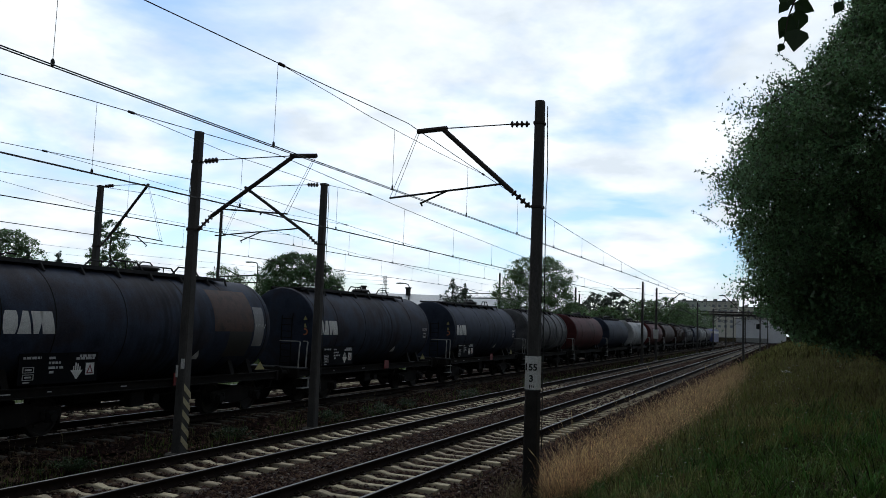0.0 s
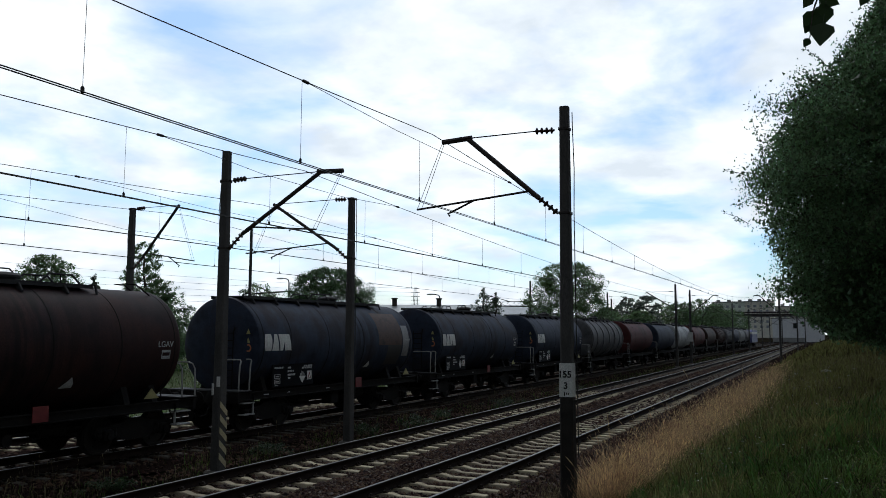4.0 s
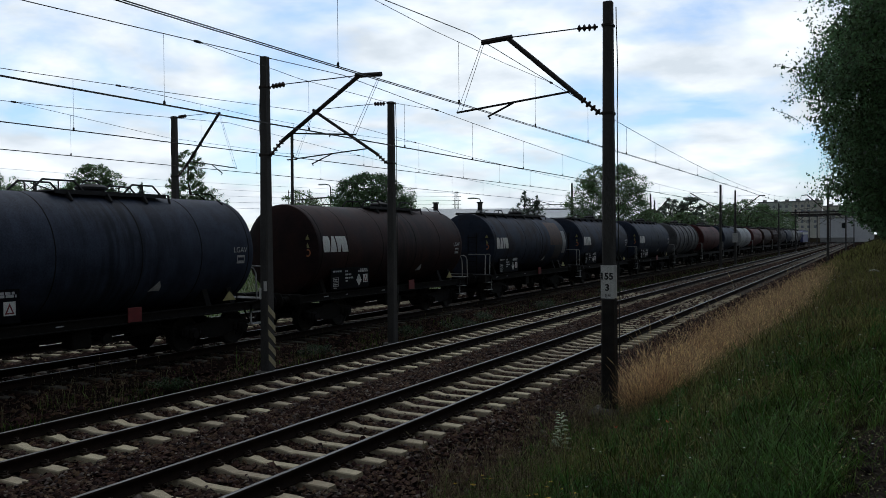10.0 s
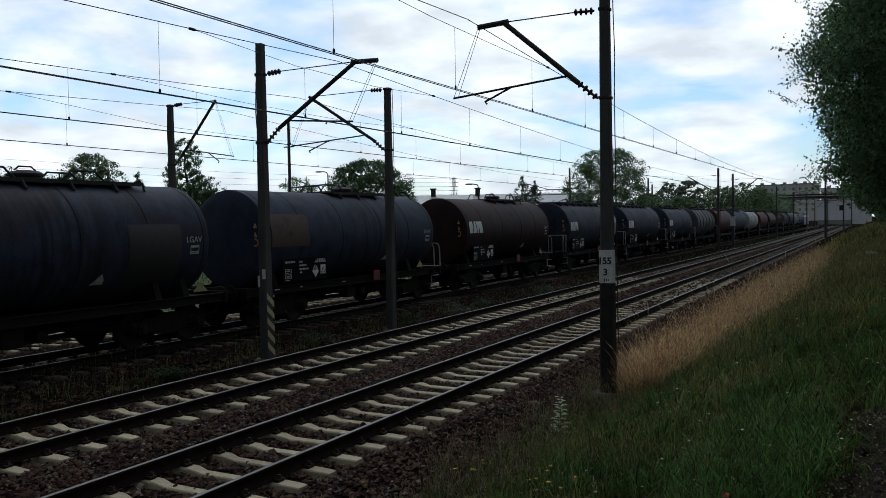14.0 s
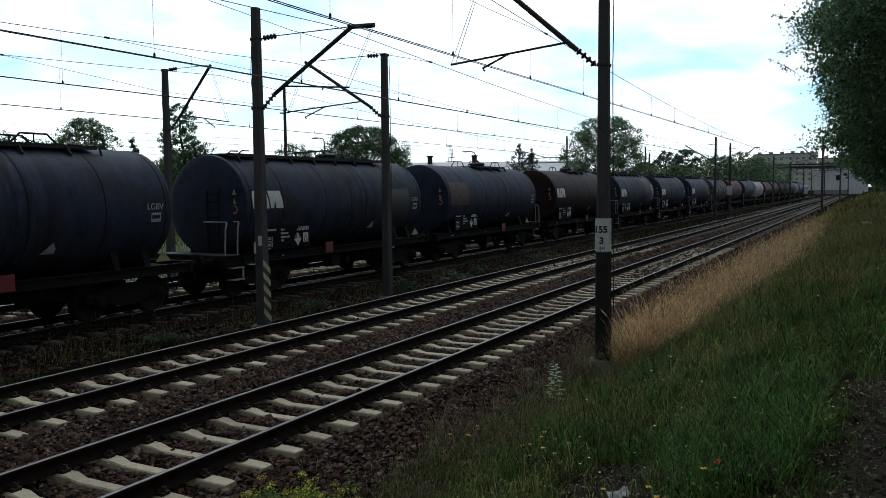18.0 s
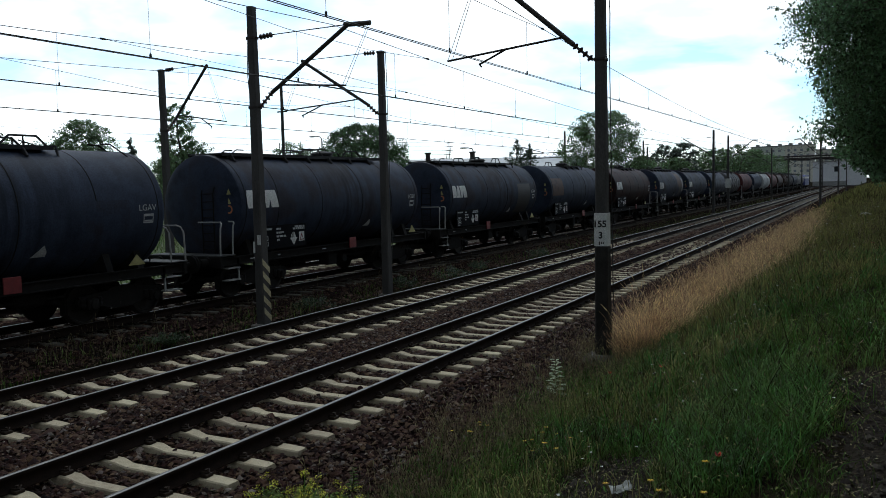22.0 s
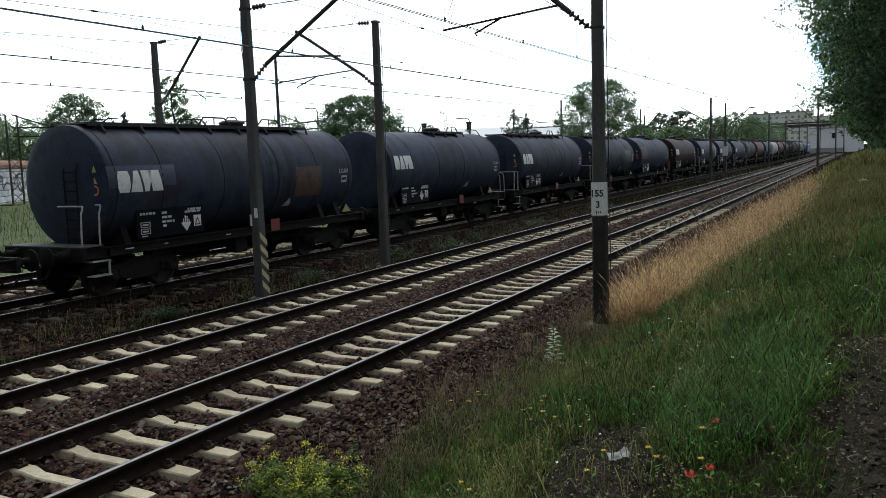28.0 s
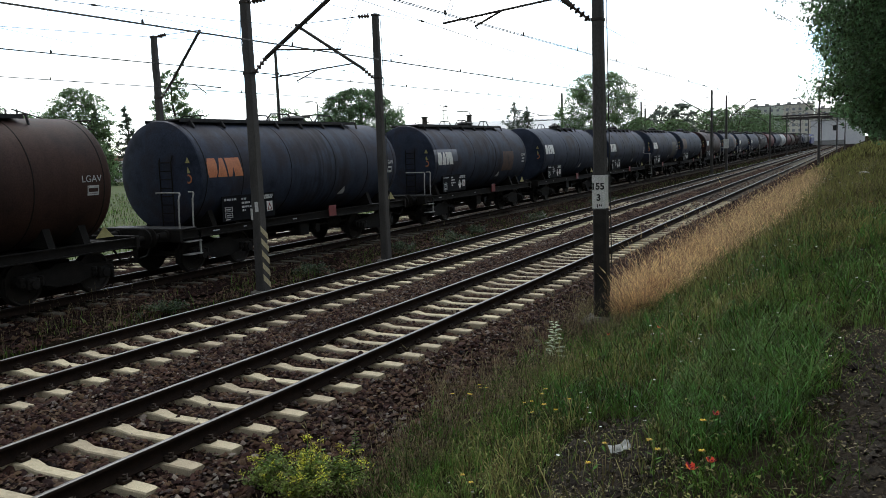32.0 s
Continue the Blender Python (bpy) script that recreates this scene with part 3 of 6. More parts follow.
def lettering(name, text, size, m, mat, parent, bold=0.0):
    """Raised characters in the built-in font, as a mesh."""
    cu = bpy.data.curves.new(name, "FONT")
    cu.body, cu.size, cu.extrude, cu.offset = text, size, 0.002, bold
    cu.align_x, cu.align_y = "CENTER", "CENTER"
    ob = bpy.data.objects.new(name, cu)
    scene.collection.objects.link(ob)
    dg = bpy.context.evaluated_depsgraph_get()
    me = bpy.data.meshes.new_from_object(ob.evaluated_get(dg))
    bpy.data.objects.remove(ob)
    me.materials.clear(); me.materials.append(mat)
    o = new(name, me)
    o.parent, o.matrix_basis = parent, m
    return o


def kilometre_board():
    """White field with black numerals painted round the near mast."""
    flat_box("number_board", near_mast, M_WHITE, -0.124, 0.116, -0.131, -0.122, 1.74, 2.36, "white painted kilometre board")
    flat_box("number_board", near_mast, M_WHITE, 0.115, 0.123, -0.131, 0.1, 1.74, 2.36, "white painted kilometre board")
    for txt, x, z, sz in (("1", -0.1, 2.15, 0.17), ("55", 0.03, 2.15, 0.17), ("3", 0.0, 1.94, 0.17)):
        lettering("numeral", txt, sz, pose(x, -0.134, z, 90), M_BLACK, near_mast, 0.006)
    for x, z in ((-0.025, 1.81), (0.018, 1.8), (0.05, 1.8), (-0.025, 1.78)):
        flat_box("small_mark", near_mast, M_BLACK, x - 0.01, x + 0.01, -0.1345, -0.131, z - 0.02, z + 0.02)


kilometre_board()
flat_box("number_board", board_mast, M_WHITE, -0.26, 0.26, -0.2, -0.15, 2.1, 3.1, "white painted kilometre board")
# a darker shell round the near mast's foot, and the lump of concrete there
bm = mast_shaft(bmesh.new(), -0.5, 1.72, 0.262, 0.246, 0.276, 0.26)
part("black_foot", bm, M_MAST_FOOT, near_mast, "black lower part of the mast")
bm = bmesh.new()
box(bm, -0.36, -0.34, -0.6, 0.2, 0.24, -0.32, 0.08)
part("footing", bm, M_FOOTING, near_mast, "rough pale concrete footing")


def hazard_stripes(mast, w, z0, z1, n):
    """Slanted pale and black bars on the foot of a mast, toward the track."""
    h = (z1 - z0) / n
    for k in range(n):
        za, zb = z0 + h * k, z0 + h * (k + 0.5)
        bm = bmesh.new()
        bm.faces.new([bm.verts.new((w + 0.008, y, z + (0.24 if y < 0 else 0.0))) for y, z in ((-w, za), (w, za), (w, zb), (-w, zb))])
        part("warning_stripe", bm, M_YELLOW, mast)


hazard_stripes(left_mast, 0.132, -0.3, 1.2, 5)
flat_box("number_plate", left_mast, M_WHITE, 0.02, 0.12, -0.152, -0.138, 1.62, 1.86, "small white plate")
flat_box("number_plate", left_mast, M_WHITE, -0.12, -0.06, -0.152, -0.138, 1.42, 1.7, "small white plate")

# ---- the tank train ----
R_TANK, Z_TANK, HALF = 1.44, 2.55, 5.05


def decal(name, parent, mat, quads, y0, z0, w, h, r=R_TANK, lift=0.006, rows=5, label="", flat=None):
    """A painted shape that hugs the tank's near side: quads in a unit square, laid out along y and up z."""
    bm = bmesh.new()
    for q in quads:
        (a, b, c, d) = q
        prev = None
        for k in range(rows + 1):
            u = k / rows
            pts = []
            for lo, hi in ((a, d), (b, c)):
                yy = y0 + w * (lo[0] + (hi[0] - lo[0]) * u)
                zz = z0 + h * (lo[1] + (hi[1] - lo[1]) * u)
                dz = max(-r * 0.98, min(r * 0.98, zz - Z_TANK))
                pts.append(bm.verts.new((math.sqrt(r * r - dz * dz) + lift if flat is None else flat, yy, zz)))
            if prev:
                bm.faces.new((prev[0], prev[1], pts[1], pts[0]))
            prev = pts
    return part(name, bm, mat, parent, label)


UNIT = [((0, 0), (1, 0), (1, 1), (0, 1))]
# the owner's mark, as four plain blocks
MARK = [[((0.12, 0), (0.88, 0), (1, 0.25), (0, 0.25)), ((0, 0.25), (1, 0.25), (1, 0.75), (0, 0.75)), ((0, 0.75), (1, 0.75), (0.88, 1), (0.12, 1))],
        [((0, 0), (1, 0), (0.7, 1), (0.3, 1))],
        [((0.3, 0), (0.7, 0), (1, 1), (0, 1))],
        [((0.25, 0), (1, 0), (0.75, 1), (0, 1))]]


def tank_material(name, dark, light, rust=None, spill=0.55):
    """Weathered tank paint, with streaked dark spills below the manhole and faint run marks elsewhere."""
    m = material(name, [dark, light, dark] if rust is None else [dark, light, rust, dark], 0.66, 0.0, scale=0.75, detail=8, bump=0.1, fine=30, spread=(0.32, 0.72), spec=0.14)
    n, l = m.node_tree.nodes, m.node_tree.links

    def calc(op, a, b):
        q = n.new("ShaderNodeMath"); q.operation = op; q.use_clamp = op == "MULTIPLY"
        for i, val in enumerate((a, b)):
            if isinstance(val, (int, float)):
                q.inputs[i].default_value = val
            else:
                l.new(val, q.inputs[i])
        return q.outputs[0]

    t = next(x for x in n if x.type == "TEX_COORD")
    mp = n.new("ShaderNodeMapping"); mp.inputs["Scale"].default_value = (0.35, 3.4, 0.35)
    l.new(t.outputs["Object"], mp.inputs["Vector"])
    st = n.new("ShaderNodeTexNoise"); st.inputs["Scale"].default_value, st.inputs["Detail"].default_value = 1.6, 6.0
    l.new(mp.outputs[0], st.inputs["Vector"])
    sep_n = n.new("ShaderNodeSeparateXYZ"); l.new(t.outputs["Object"], sep_n.inputs[0])
    off = calc("ABSOLUTE", calc("SUBTRACT", sep_n.outputs["Y"], 0.7), 0.0)
    near_hatch = calc("MULTIPLY", calc("SUBTRACT", 1.9, off), 0.55)
    runs = n.new("ShaderNodeMapRange"); runs.inputs["From Min"].default_value, runs.inputs["From Max"].default_value = 0.42, 0.6
    l.new(st.outputs["Fac"], runs.inputs["Value"])
    stain = calc("MULTIPLY", runs.outputs[0], calc("MULTIPLY", calc("ADD", near_hatch, 0.25), spill))
    mx = n.new("ShaderNodeMix"); mx.data_type = "RGBA"
    b = n["Principled BSDF"]
    h = next(x for x in n if x.type == "HUE_SAT")
    l.new(stain, mx.inputs[0]); l.new(h.outputs["Color"], mx.inputs[6])
    mx.inputs[7].default_value = (0.006, 0.006, 0.0068, 1)
    l.new(mx.outputs[2], b.inputs["Base Color"])
    return m


TANKS = {
    # the blue in this black paint stands for reflected sky
    "black": tank_material("tank_black_sky_tinted", (0.0165, 0.022, 0.0365), (0.0355, 0.0465, 0.075), (0.034, 0.033, 0.043)),
    "blue": tank_material("tank_blue_black", (0.019, 0.0252, 0.041), (0.040, 0.0515, 0.081)),
    "brown": tank_material("tank_rusty_brown", (0.015, 0.0095, 0.010), (0.032, 0.0165, 0.0165), (0.046, 0.021, 0.0175)),
    "grey": tank_material("tank_grey", (0.07, 0.07, 0.072), (0.15, 0.15, 0.155)),
    "white": tank_material("tank_dirty_white", (0.3, 0.31, 0.31), (0.45, 0.46, 0.46)),
    "red": tank_material("tank_dark_red", (0.06, 0.018, 0.018), (0.10, 0.03, 0.03)),
    "rust": tank_material("tank_rust", (0.022, 0.014, 0.0125), (0.044, 0.024, 0.019), (0.052, 0.028, 0.021)),
}
M_RUSTPATCH = material("rust_patch", [(0.042, 0.025, 0.02), (0.085, 0.045, 0.031), (0.03, 0.023, 0.021)], 0.7, scale=2.5, bump=0.2)
M_GREYPATCH = material("grey_repair_patch", [(0.17, 0.17, 0.175), (0.29, 0.29, 0.285)], 0.6, scale=2)
M_UNDER = material("underframe_grime", [(0.008, 0.0075, 0.007), (0.018, 0.016, 0.014)], 0.85, scale=4, bump=0.3, spec=0.15)
M_WHEEL = material("wheel_steel", [(0.012, 0.0105, 0.0095), (0.026, 0.021, 0.017)], 0.75, 0.2, scale=5)
M_HANDRAIL = material("handrail_pale_grey", [(0.25, 0.25, 0.24), (0.4, 0.4, 0.38)], 0.5, scale=5, bump=0)
M_PLATFORM = material("platform_steel", [(0.04, 0.04, 0.041), (0.09, 0.09, 0.088)], 0.7, scale=5, bump=0.1, spec=0.15)
M_GRATE = material("walkway_steel", [(0.02, 0.02, 0.021), (0.045, 0.045, 0.046)], 0.7, 0.1, scale=5, spec=0.2)
M_GLASS = material("dark_glass", [(0.01, 0.012, 0.015), (0.02, 0.022, 0.026)], 0.1, scale=3, bump=0)


def wheelset(parent, y):
    bm = bmesh.new()
    for s in (-1, 1):
        m = Matrix.Translation((s * 0.7, 0, 0)) @ Matrix.Rotation(radians(90 * s), 4, "Y")
        lathe(bm, [(0.49, -0.02), (0.49, 0.0), (0.46, 0.03), (0.455, 0.115), (0.40, 0.12), (0.38, 0.07), (0.15, 0.06), (0.12, 0.14), (0.09, 0.2), (0.0, 0.2)], m, 24)
        for k in range(3):
            q = 2 * math.pi * k / 3
            c = Vector((s * 0.775, 0.26 * math.cos(q), 0.26 * math.sin(q)))
            box(bm, c.x - 0.01, c.y - 0.03, c.z - 0.03, c.x + 0.01, c.y + 0.03, c.z + 0.03)
    tube(bm, [(-0.72, 0, 0), (0.72, 0, 0)], 0.08, 10)
    w = part("wheelset", bm, M_WHEEL, parent, smooth=True)
    w.matrix_basis = pose(0, y, 0.46)
    return w


def bogie(parent, y):
    """A two-axle bogie: side frames with axle boxes and springs, and two wheelsets."""
    bm = bmesh.new()
    for s in (-1, 1):
        x = s * 1.0
        prism(bm, [(-1.25, 0.52), (-1.2, 0.42), (-0.55, 0.38), (-0.3, 0.3), (0.3, 0.3), (0.55, 0.38), (1.2, 0.42), (1.25, 0.52), (1.2, 0.66), (0.45, 0.72), (0.3, 0.8), (-0.3, 0.8), (-0.45, 0.72), (-1.2, 0.66)], x - 0.06, x + 0.06, "x")
        for k in (-0.9, 0.9):
            box(bm, x - 0.02, k - 0.14, 0.34, x + s * 0.17, k + 0.14, 0.6, 0.03)
            lathe(bm, [(0.0, 0.0), (0.1, 0.01), (0.1, 0.05), (0.0, 0.06)], Matrix.Translation((x + s * 0.17, k, 0.46)) @ Matrix.Rotation(radians(90 * s), 4, "Y"), 12)
            for j in (-0.22, 0.22):
                lathe(bm, [(0.07, 0.0), (0.085, 0.05), (0.07, 0.1), (0.085, 0.15), (0.07, 0.2)], Matrix.Translation((x + s * 0.05, k + j, 0.42)), 8)
        for k in (-0.42, 0.42, -1.38, 1.38):
            box(bm, s * 0.66, k - 0.04, 0.25, s * 0.86, k + 0.04, 0.66, 0.02)
    box(bm, -1.0, -0.22, 0.5, 1.0, 0.22, 0.78, 0.04)
    b = part("bogie", bm, M_UNDER, parent)
    b.matrix_basis = pose(0, y, 0)
    return b, [wheelset(b, -0.9), wheelset(b, 0.9)]


WHEELS, WAGONS = [], []


def tank_wagon(colour, label, rail_end=-1, mark=M_WHITE, mark_y=-4.03, panel=None, extras=(), rings=(-3.35, -1.2, 1.1, 3.0), ringed=False, walkway=(-4.75, 3.5), near=True, keeper="LGAV", plate_y=0.95, mark_z=2.46):
    t = empty("tank_wagon", pose(T3, 0, 0), label, "tank wagon", "tank wagons of the freight train")
    paint = TANKS[colour]
    m = Matrix.Translation((0, 0, Z_TANK)) @ Matrix.Rotation(radians(-90), 4, "X")
    prof = [(0.0, -HALF - 0.1), (0.5, -HALF - 0.085), (0.9, -HALF - 0.045), (1.2, -HALF + 0.015), (1.36, -HALF + 0.06), (1.425, -HALF + 0.1), (R_TANK, -HALF + 0.15), (R_TANK, -HALF + 0.17)]
    prof = prof + [(R_TANK, -1.8), (R_TANK, 1.8)] + [(r, -h) for r, h in prof[::-1]]
    tank = part("tank", lathe(bmesh.new(), prof, m, 48), paint, t, smooth=True)
    for y in (*rings, -HALF + 0.3, HALF - 0.3):
        d = 0.05 if ringed else 0.005
        w = 0.09 if ringed else 0.012
        part("ring", lathe(bmesh.new(), [(R_TANK - 0.02, y - w), (R_TANK + d, y - w), (R_TANK + d, y + w), (R_TANK - 0.02, y + w)], m, 48), M_UNDER if not ringed else paint, t, smooth=True)
    # running gear and frame
    for y in (-3.9, 3.9):
        b, ws = bogie(t, y)
        WHEELS.extend((w, near) for w in ws)
    for s in (-1, 1):
        bm = bmesh.new()
        prism(bm, [(s * 1.22, 0.94), (s * 1.3, 0.94), (s * 1.3, 0.965), (s * 1.24, 0.965), (s * 1.24, 1.145), (s * 1.3, 1.145), (s * 1.3, 1.17), (s * 1.22, 1.17)], -5.62, 5.62)
        part("side_sill", bm, M_UNDER, t)
    for s in (-1, 1):
        bm = bmesh.new()
        box(bm, -1.32, s * 5.62, 0.88, 1.32, s * 5.74, 1.2, 0.015)
        part("headstock", bm, M_UNDER, t)
        for k in (-0.87, 0.87):
            bm = bmesh.new()
            mm = Matrix.Translation((k, s * 5.74, 1.05)) @ Matrix.Rotation(radians(-90 * s), 4, "X")
            lathe(bm, [(0.14, 0.0), (0.14, 0.06), (0.1, 0.07), (0.1, 0.3), (0.075, 0.31), (0.075, 0.5), (0.24, 0.53), (0.245, 0.57), (0.2, 0.6), (0.0, 0.605)], mm, 16)
            part("buffer", bm, M_UNDER, t, smooth=True)
        bm = bmesh.new()
        box(bm, -0.05, s * 5.74, 0.95, 0.05, s * 6.1, 1.05, 0.02)
        tube(bm, [(0, s * 6.0, 1.0), (0, s * 6.2, 0.8), (0, s * 6.36, 0.9)], 0.035, 6)
        tube(bm, [(0.35, s * 5.74, 0.9), (0.36, s * 5.95, 0.55), (0.33, s * 6.2, 0.5), (0.3, s * 6.36, 0.62)], 0.028, 6)
        part("coupling", bm, M_UNDER, t)
    for s in (-1, 1):
        bm = bmesh.new()
        box(bm, s * 0.3, -5.6, 1.06, s * 1.235, 5.6, 1.09)
        part("side_deck", bm, M_UNDER, t)
    bm = bmesh.new()
    box(bm, -0.3, -5.6, 0.8, 0.3, 5.6, 1.1, 0.02)
    part("centre_sill", bm, M_UNDER, t)
    for y in (-4.35, -3.45, 3.45, 4.35):
        bm = bmesh.new()
        prism(bm, [(-1.22, 1.17), (1.22, 1.17), (1.05, 1.62), (0.7, 1.3), (0, 1.1), (-0.7, 1.3), (-1.05, 1.62)], y - 0.09, y + 0.09)
        part("saddle", bm, M_UNDER, t)
    bm = bmesh.new()
    tube(bm, [(0, 0.3, 1.2), (0, 0.3, 0.72), (1.1, 0.3, 0.66)], 0.09, 10)
    lathe(bm, [(0.0, 0.0), (0.13, 0.0), (0.13, 0.12), (0.0, 0.12)], Matrix.Translation((1.05, 0.3, 0.66)) @ Matrix.Rotation(radians(90), 4, "Y"), 10)
    box(bm, -0.5, -1.6, 0.52, 0.5, -0.9, 1.0, 0.04)
    # plain box added to block the daylight gap under the sill
    box(bm, -0.42, -2.5, 0.6, 0.42, 2.6, 0.95, 0.05)
    box(bm, 0.75, -0.6, 0.5, 1.15, -0.1, 0.95, 0.03)
    lathe(bm, [(0.0, 0.0), (0.17, 0.02), (0.19, 0.1), (0.19, 0.7), (0.17, 0.78), (0.0, 0.8)], Matrix.Translation((0.75, 1.2, 0.75)) @ Matrix.Rotation(radians(-90), 4, "X"), 12)
    tube(bm, [(0.9, -2.2, 0.72), (0.9, 2.4, 0.72)], 0.03, 6)
    part("brake_gear", bm, M_UNDER, t)
    # walkway along the top, with its rails, posts and the manhole
    y0, y1 = walkway
    ztop = Z_TANK + R_TANK
    n = max(2, round((y1 - y0) / 1.15))
    step = (y1 - y0) / n
    for k in (-1, 1):
        bm = bmesh.new()
        box(bm, k * 0.6, y0, ztop - 0.05, k * 0.635, y1, ztop + 0.045)
        part("deck_edge", bm, M_GRATE, t)
    panel_me = None
    for i in range(n):
        if panel_me is None:
            bm = bmesh.new()
            teeth = [(-step / 2 + 0.005, 0.0), (step / 2 - 0.005, 0.0)]
            for j in range(7):
                yy = step * (6.5 - j) / 7 - step / 2
                teeth += [(yy + step / 15, 0.012), (yy + step / 18, 0.035), (yy - step / 18, 0.035), (yy - step / 15, 0.012)]
            prism(bm, teeth, -0.6, 0.6, "x")
            pn = part("deck_panel", bm, M_PLATFORM, t)
            panel_me = pn.data
        else:
            pn = link("deck_panel", panel_me, None, t)
        pn.matrix_basis = pose(0, y0 + step * (i + 0.5), ztop)
        bm = bmesh.new()
        prism(bm, [(0.5, ztop), (0.64, ztop), (0.72, ztop - 0.12), (0.78, ztop - 0.22), (0.6, ztop - 0.14)], y0 + step * (i + 0.3) - 0.02, y0 + step * (i + 0.3) + 0.02)
        tube(bm, [(0.64, y0 + step * (i + 0.3), ztop - 0.02), (0.78, y0 + step * (i + 0.3), ztop - 0.2)], 0.03, 6)
        part("bracket", bm, M_GRATE, t)
    bm = bmesh.new()
    lathe(bm, [(0.33, ztop - 0.1), (0.33, ztop + 0.12), (0.38, ztop + 0.12), (0.38, ztop + 0.17), (0.3, ztop + 0.22), (0.12, ztop + 0.25), (0.0, ztop + 0.25)], Matrix.Translation((0.0, 0.85, 0)), 18)
    tube(bm, [(0.0, 0.6, ztop + 0.25), (0, 0.7, ztop + 0.33), (0, 1.0, ztop + 0.33), (0, 1.1, ztop + 0.25)], 0.02, 6)
    part("manhole", bm, M_GRATE, t, smooth=True)
    for a, b in ((-1.0, 0.3), (1.45, 2.6)):
        for k in (-0.42, 0.42):
            bm = bmesh.new()
            tube(bm, [(k, a, ztop + 0.04), (k, a + 0.25, ztop + 0.26), (k, b - 0.25, ztop + 0.26), (k, b, ztop + 0.04)], 0.025, 6)
            tube(bm, [(k, (a + b) / 2, ztop), (k, (a + b) / 2, ztop + 0.26)], 0.018, 5)
            part("roof_rail", bm, M_GRATE, t)
    bm = bmesh.new()
    tube(bm, [(0.5, y1, ztop + 0.04), (0.62, y1 + 0.06, ztop + 0.04), (0.72, y1 + 0.06, ztop - 0.28)], 0.03, 6)
    part("walkway_step", bm, M_GRATE, t)
    # end ladder, platform and handrails
    e = rail_end
    bm = bmesh.new()
    for k in (0.2, 0.62):
        pts = [(k, e * (HALF + 0.12), 1.2), (k, e * (HALF + 0.12), 2.9), (k, e * (HALF - 0.25), 3.75), (k, e * (HALF - 0.9), 4.12), (k, e * (HALF - 1.2), 4.12)]
        tube(bm, pts, 0.018, 5)
    for i in range(8):
        tube(bm, [(0.2, e * (HALF + 0.12), 1.35 + 0.22 * i), (0.62, e * (HALF + 0.12), 1.35 + 0.22 * i)], 0.012, 4)
    part("ladder", bm, M_UNDER, t)
    bm = bmesh.new()
    box(bm, -1.3, e * 5.15, 1.2, 1.34, e * 5.74, 1.235, 0.01)
    part("end_platform", bm, M_PLATFORM, t, "worn grey end platform")
    for y in (5.22, 5.7):
        bm = bmesh.new()
        tube(bm, [(1.3, e * y, 1.2), (1.3, e * y, 1.45), (1.3, e * (y - 0.03), 1.95), (1.28, e * (y - 0.1), 2.08), (1.2, e * (y - 0.16), 2.12), (0.4 if y > 5.5 else 1.05, e * (y - 0.16), 2.12)], 0.022, 6)
        part("handrail", bm, M_HANDRAIL, t, "pale bent handrail tube")
    for z in (0.52, 0.85):
        bm = bmesh.new()
        box(bm, 1.12, e * 5.0, z, 1.36, e * 5.5, z + 0.03, 0.005)
        box(bm, 1.26, e * 4.98, z, 1.3, e * 5.02, 1.1)
        part("foot_step", bm, M_HANDRAIL, t)
    if not near:
        return t
    # markings
    if mark:
        for i, q in enumerate(MARK):
            decal("mark_block", t, mark, q, mark_y - 0.69 + (0, 0.37, 0.69, 0.92)[i], mark_z, (0.36, 0.36, 0.33, 0.44)[i], 0.5)
    if panel:
        decal("paint_panel", t, panel, UNIT, mark_y - 0.95, mark_z + 0.12, 2.05, 0.5, lift=0.003)
    bm = bmesh.new()
    box(bm, 1.27, mark_y - 0.1, 1.24, 1.3, mark_y + 2.1, 1.93, 0.004)
    board = part("lettering_board", bm, M_PANEL, t, "dark board with worn white lettering")
    rng = random.Random(len(WAGONS))
    for z, a, b in ((1.8, 0.0, 0.5), (1.79, 0.68, 0.9), (1.68, 0.68, 1.05), (1.57, 0.68, 1.15), (1.47, 0.7, 0.85), (1.82, 1.55, 2.05), (1.76, 1.45, 2.05)):
        while a < b - 0.04:
            c = min(b, a + rng.choice((0.09, 0.14, 0.2)))
            decal("text_bar", board, M_GREYTXT, UNIT, mark_y + a, z, c - a - 0.025, 0.055, rows=1, flat=1.304)
            a = c
    dm = decal("hazard_diamond", t, M_WHITE, [((0.5, 0), (0.5, 0), (1, 0.5), (0, 0.5))], mark_y + 1.3, 1.3, 0.36, 0.44, flat=1.304)
    for k in range(4):
        decal("stripe", dm, M_WHITE, UNIT, mark_y + 1.37 + 0.062 * k, 1.52, 0.036, (0.1, 0.17, 0.15, 0.08)[k], rows=1, flat=1.305)
    sq = decal("hazard_square", t, M_WHITE, UNIT, mark_y + 1.74, 1.4, 0.26, 0.28, rows=1, flat=1.304, label="white square sign with a red triangle")
    decal("triangle", sq, M_RED, [((0.1, 0.1), (0.9, 0.1), (0.5, 0.9), (0.5, 0.9))], mark_y + 1.74, 1.4, 0.26, 0.28, rows=1, flat=1.306)
    decal("triangle", sq, M_WHITE, [((0.28, 0.2), (0.72, 0.2), (0.5, 0.64), (0.5, 0.64))], mark_y + 1.74, 1.4, 0.26, 0.28, rows=1, flat=1.308)
    for z, a, b in ((1.28, 0.02, 0.2), (1.05, -0.5, -0.25), (1.05, 0.7, 0.82), (1.05, 2.9, 3.1)):
        decal("text_bar", t, M_GREYTXT, UNIT, mark_y + a, z, b - a, 0.025, rows=1, flat=1.305)
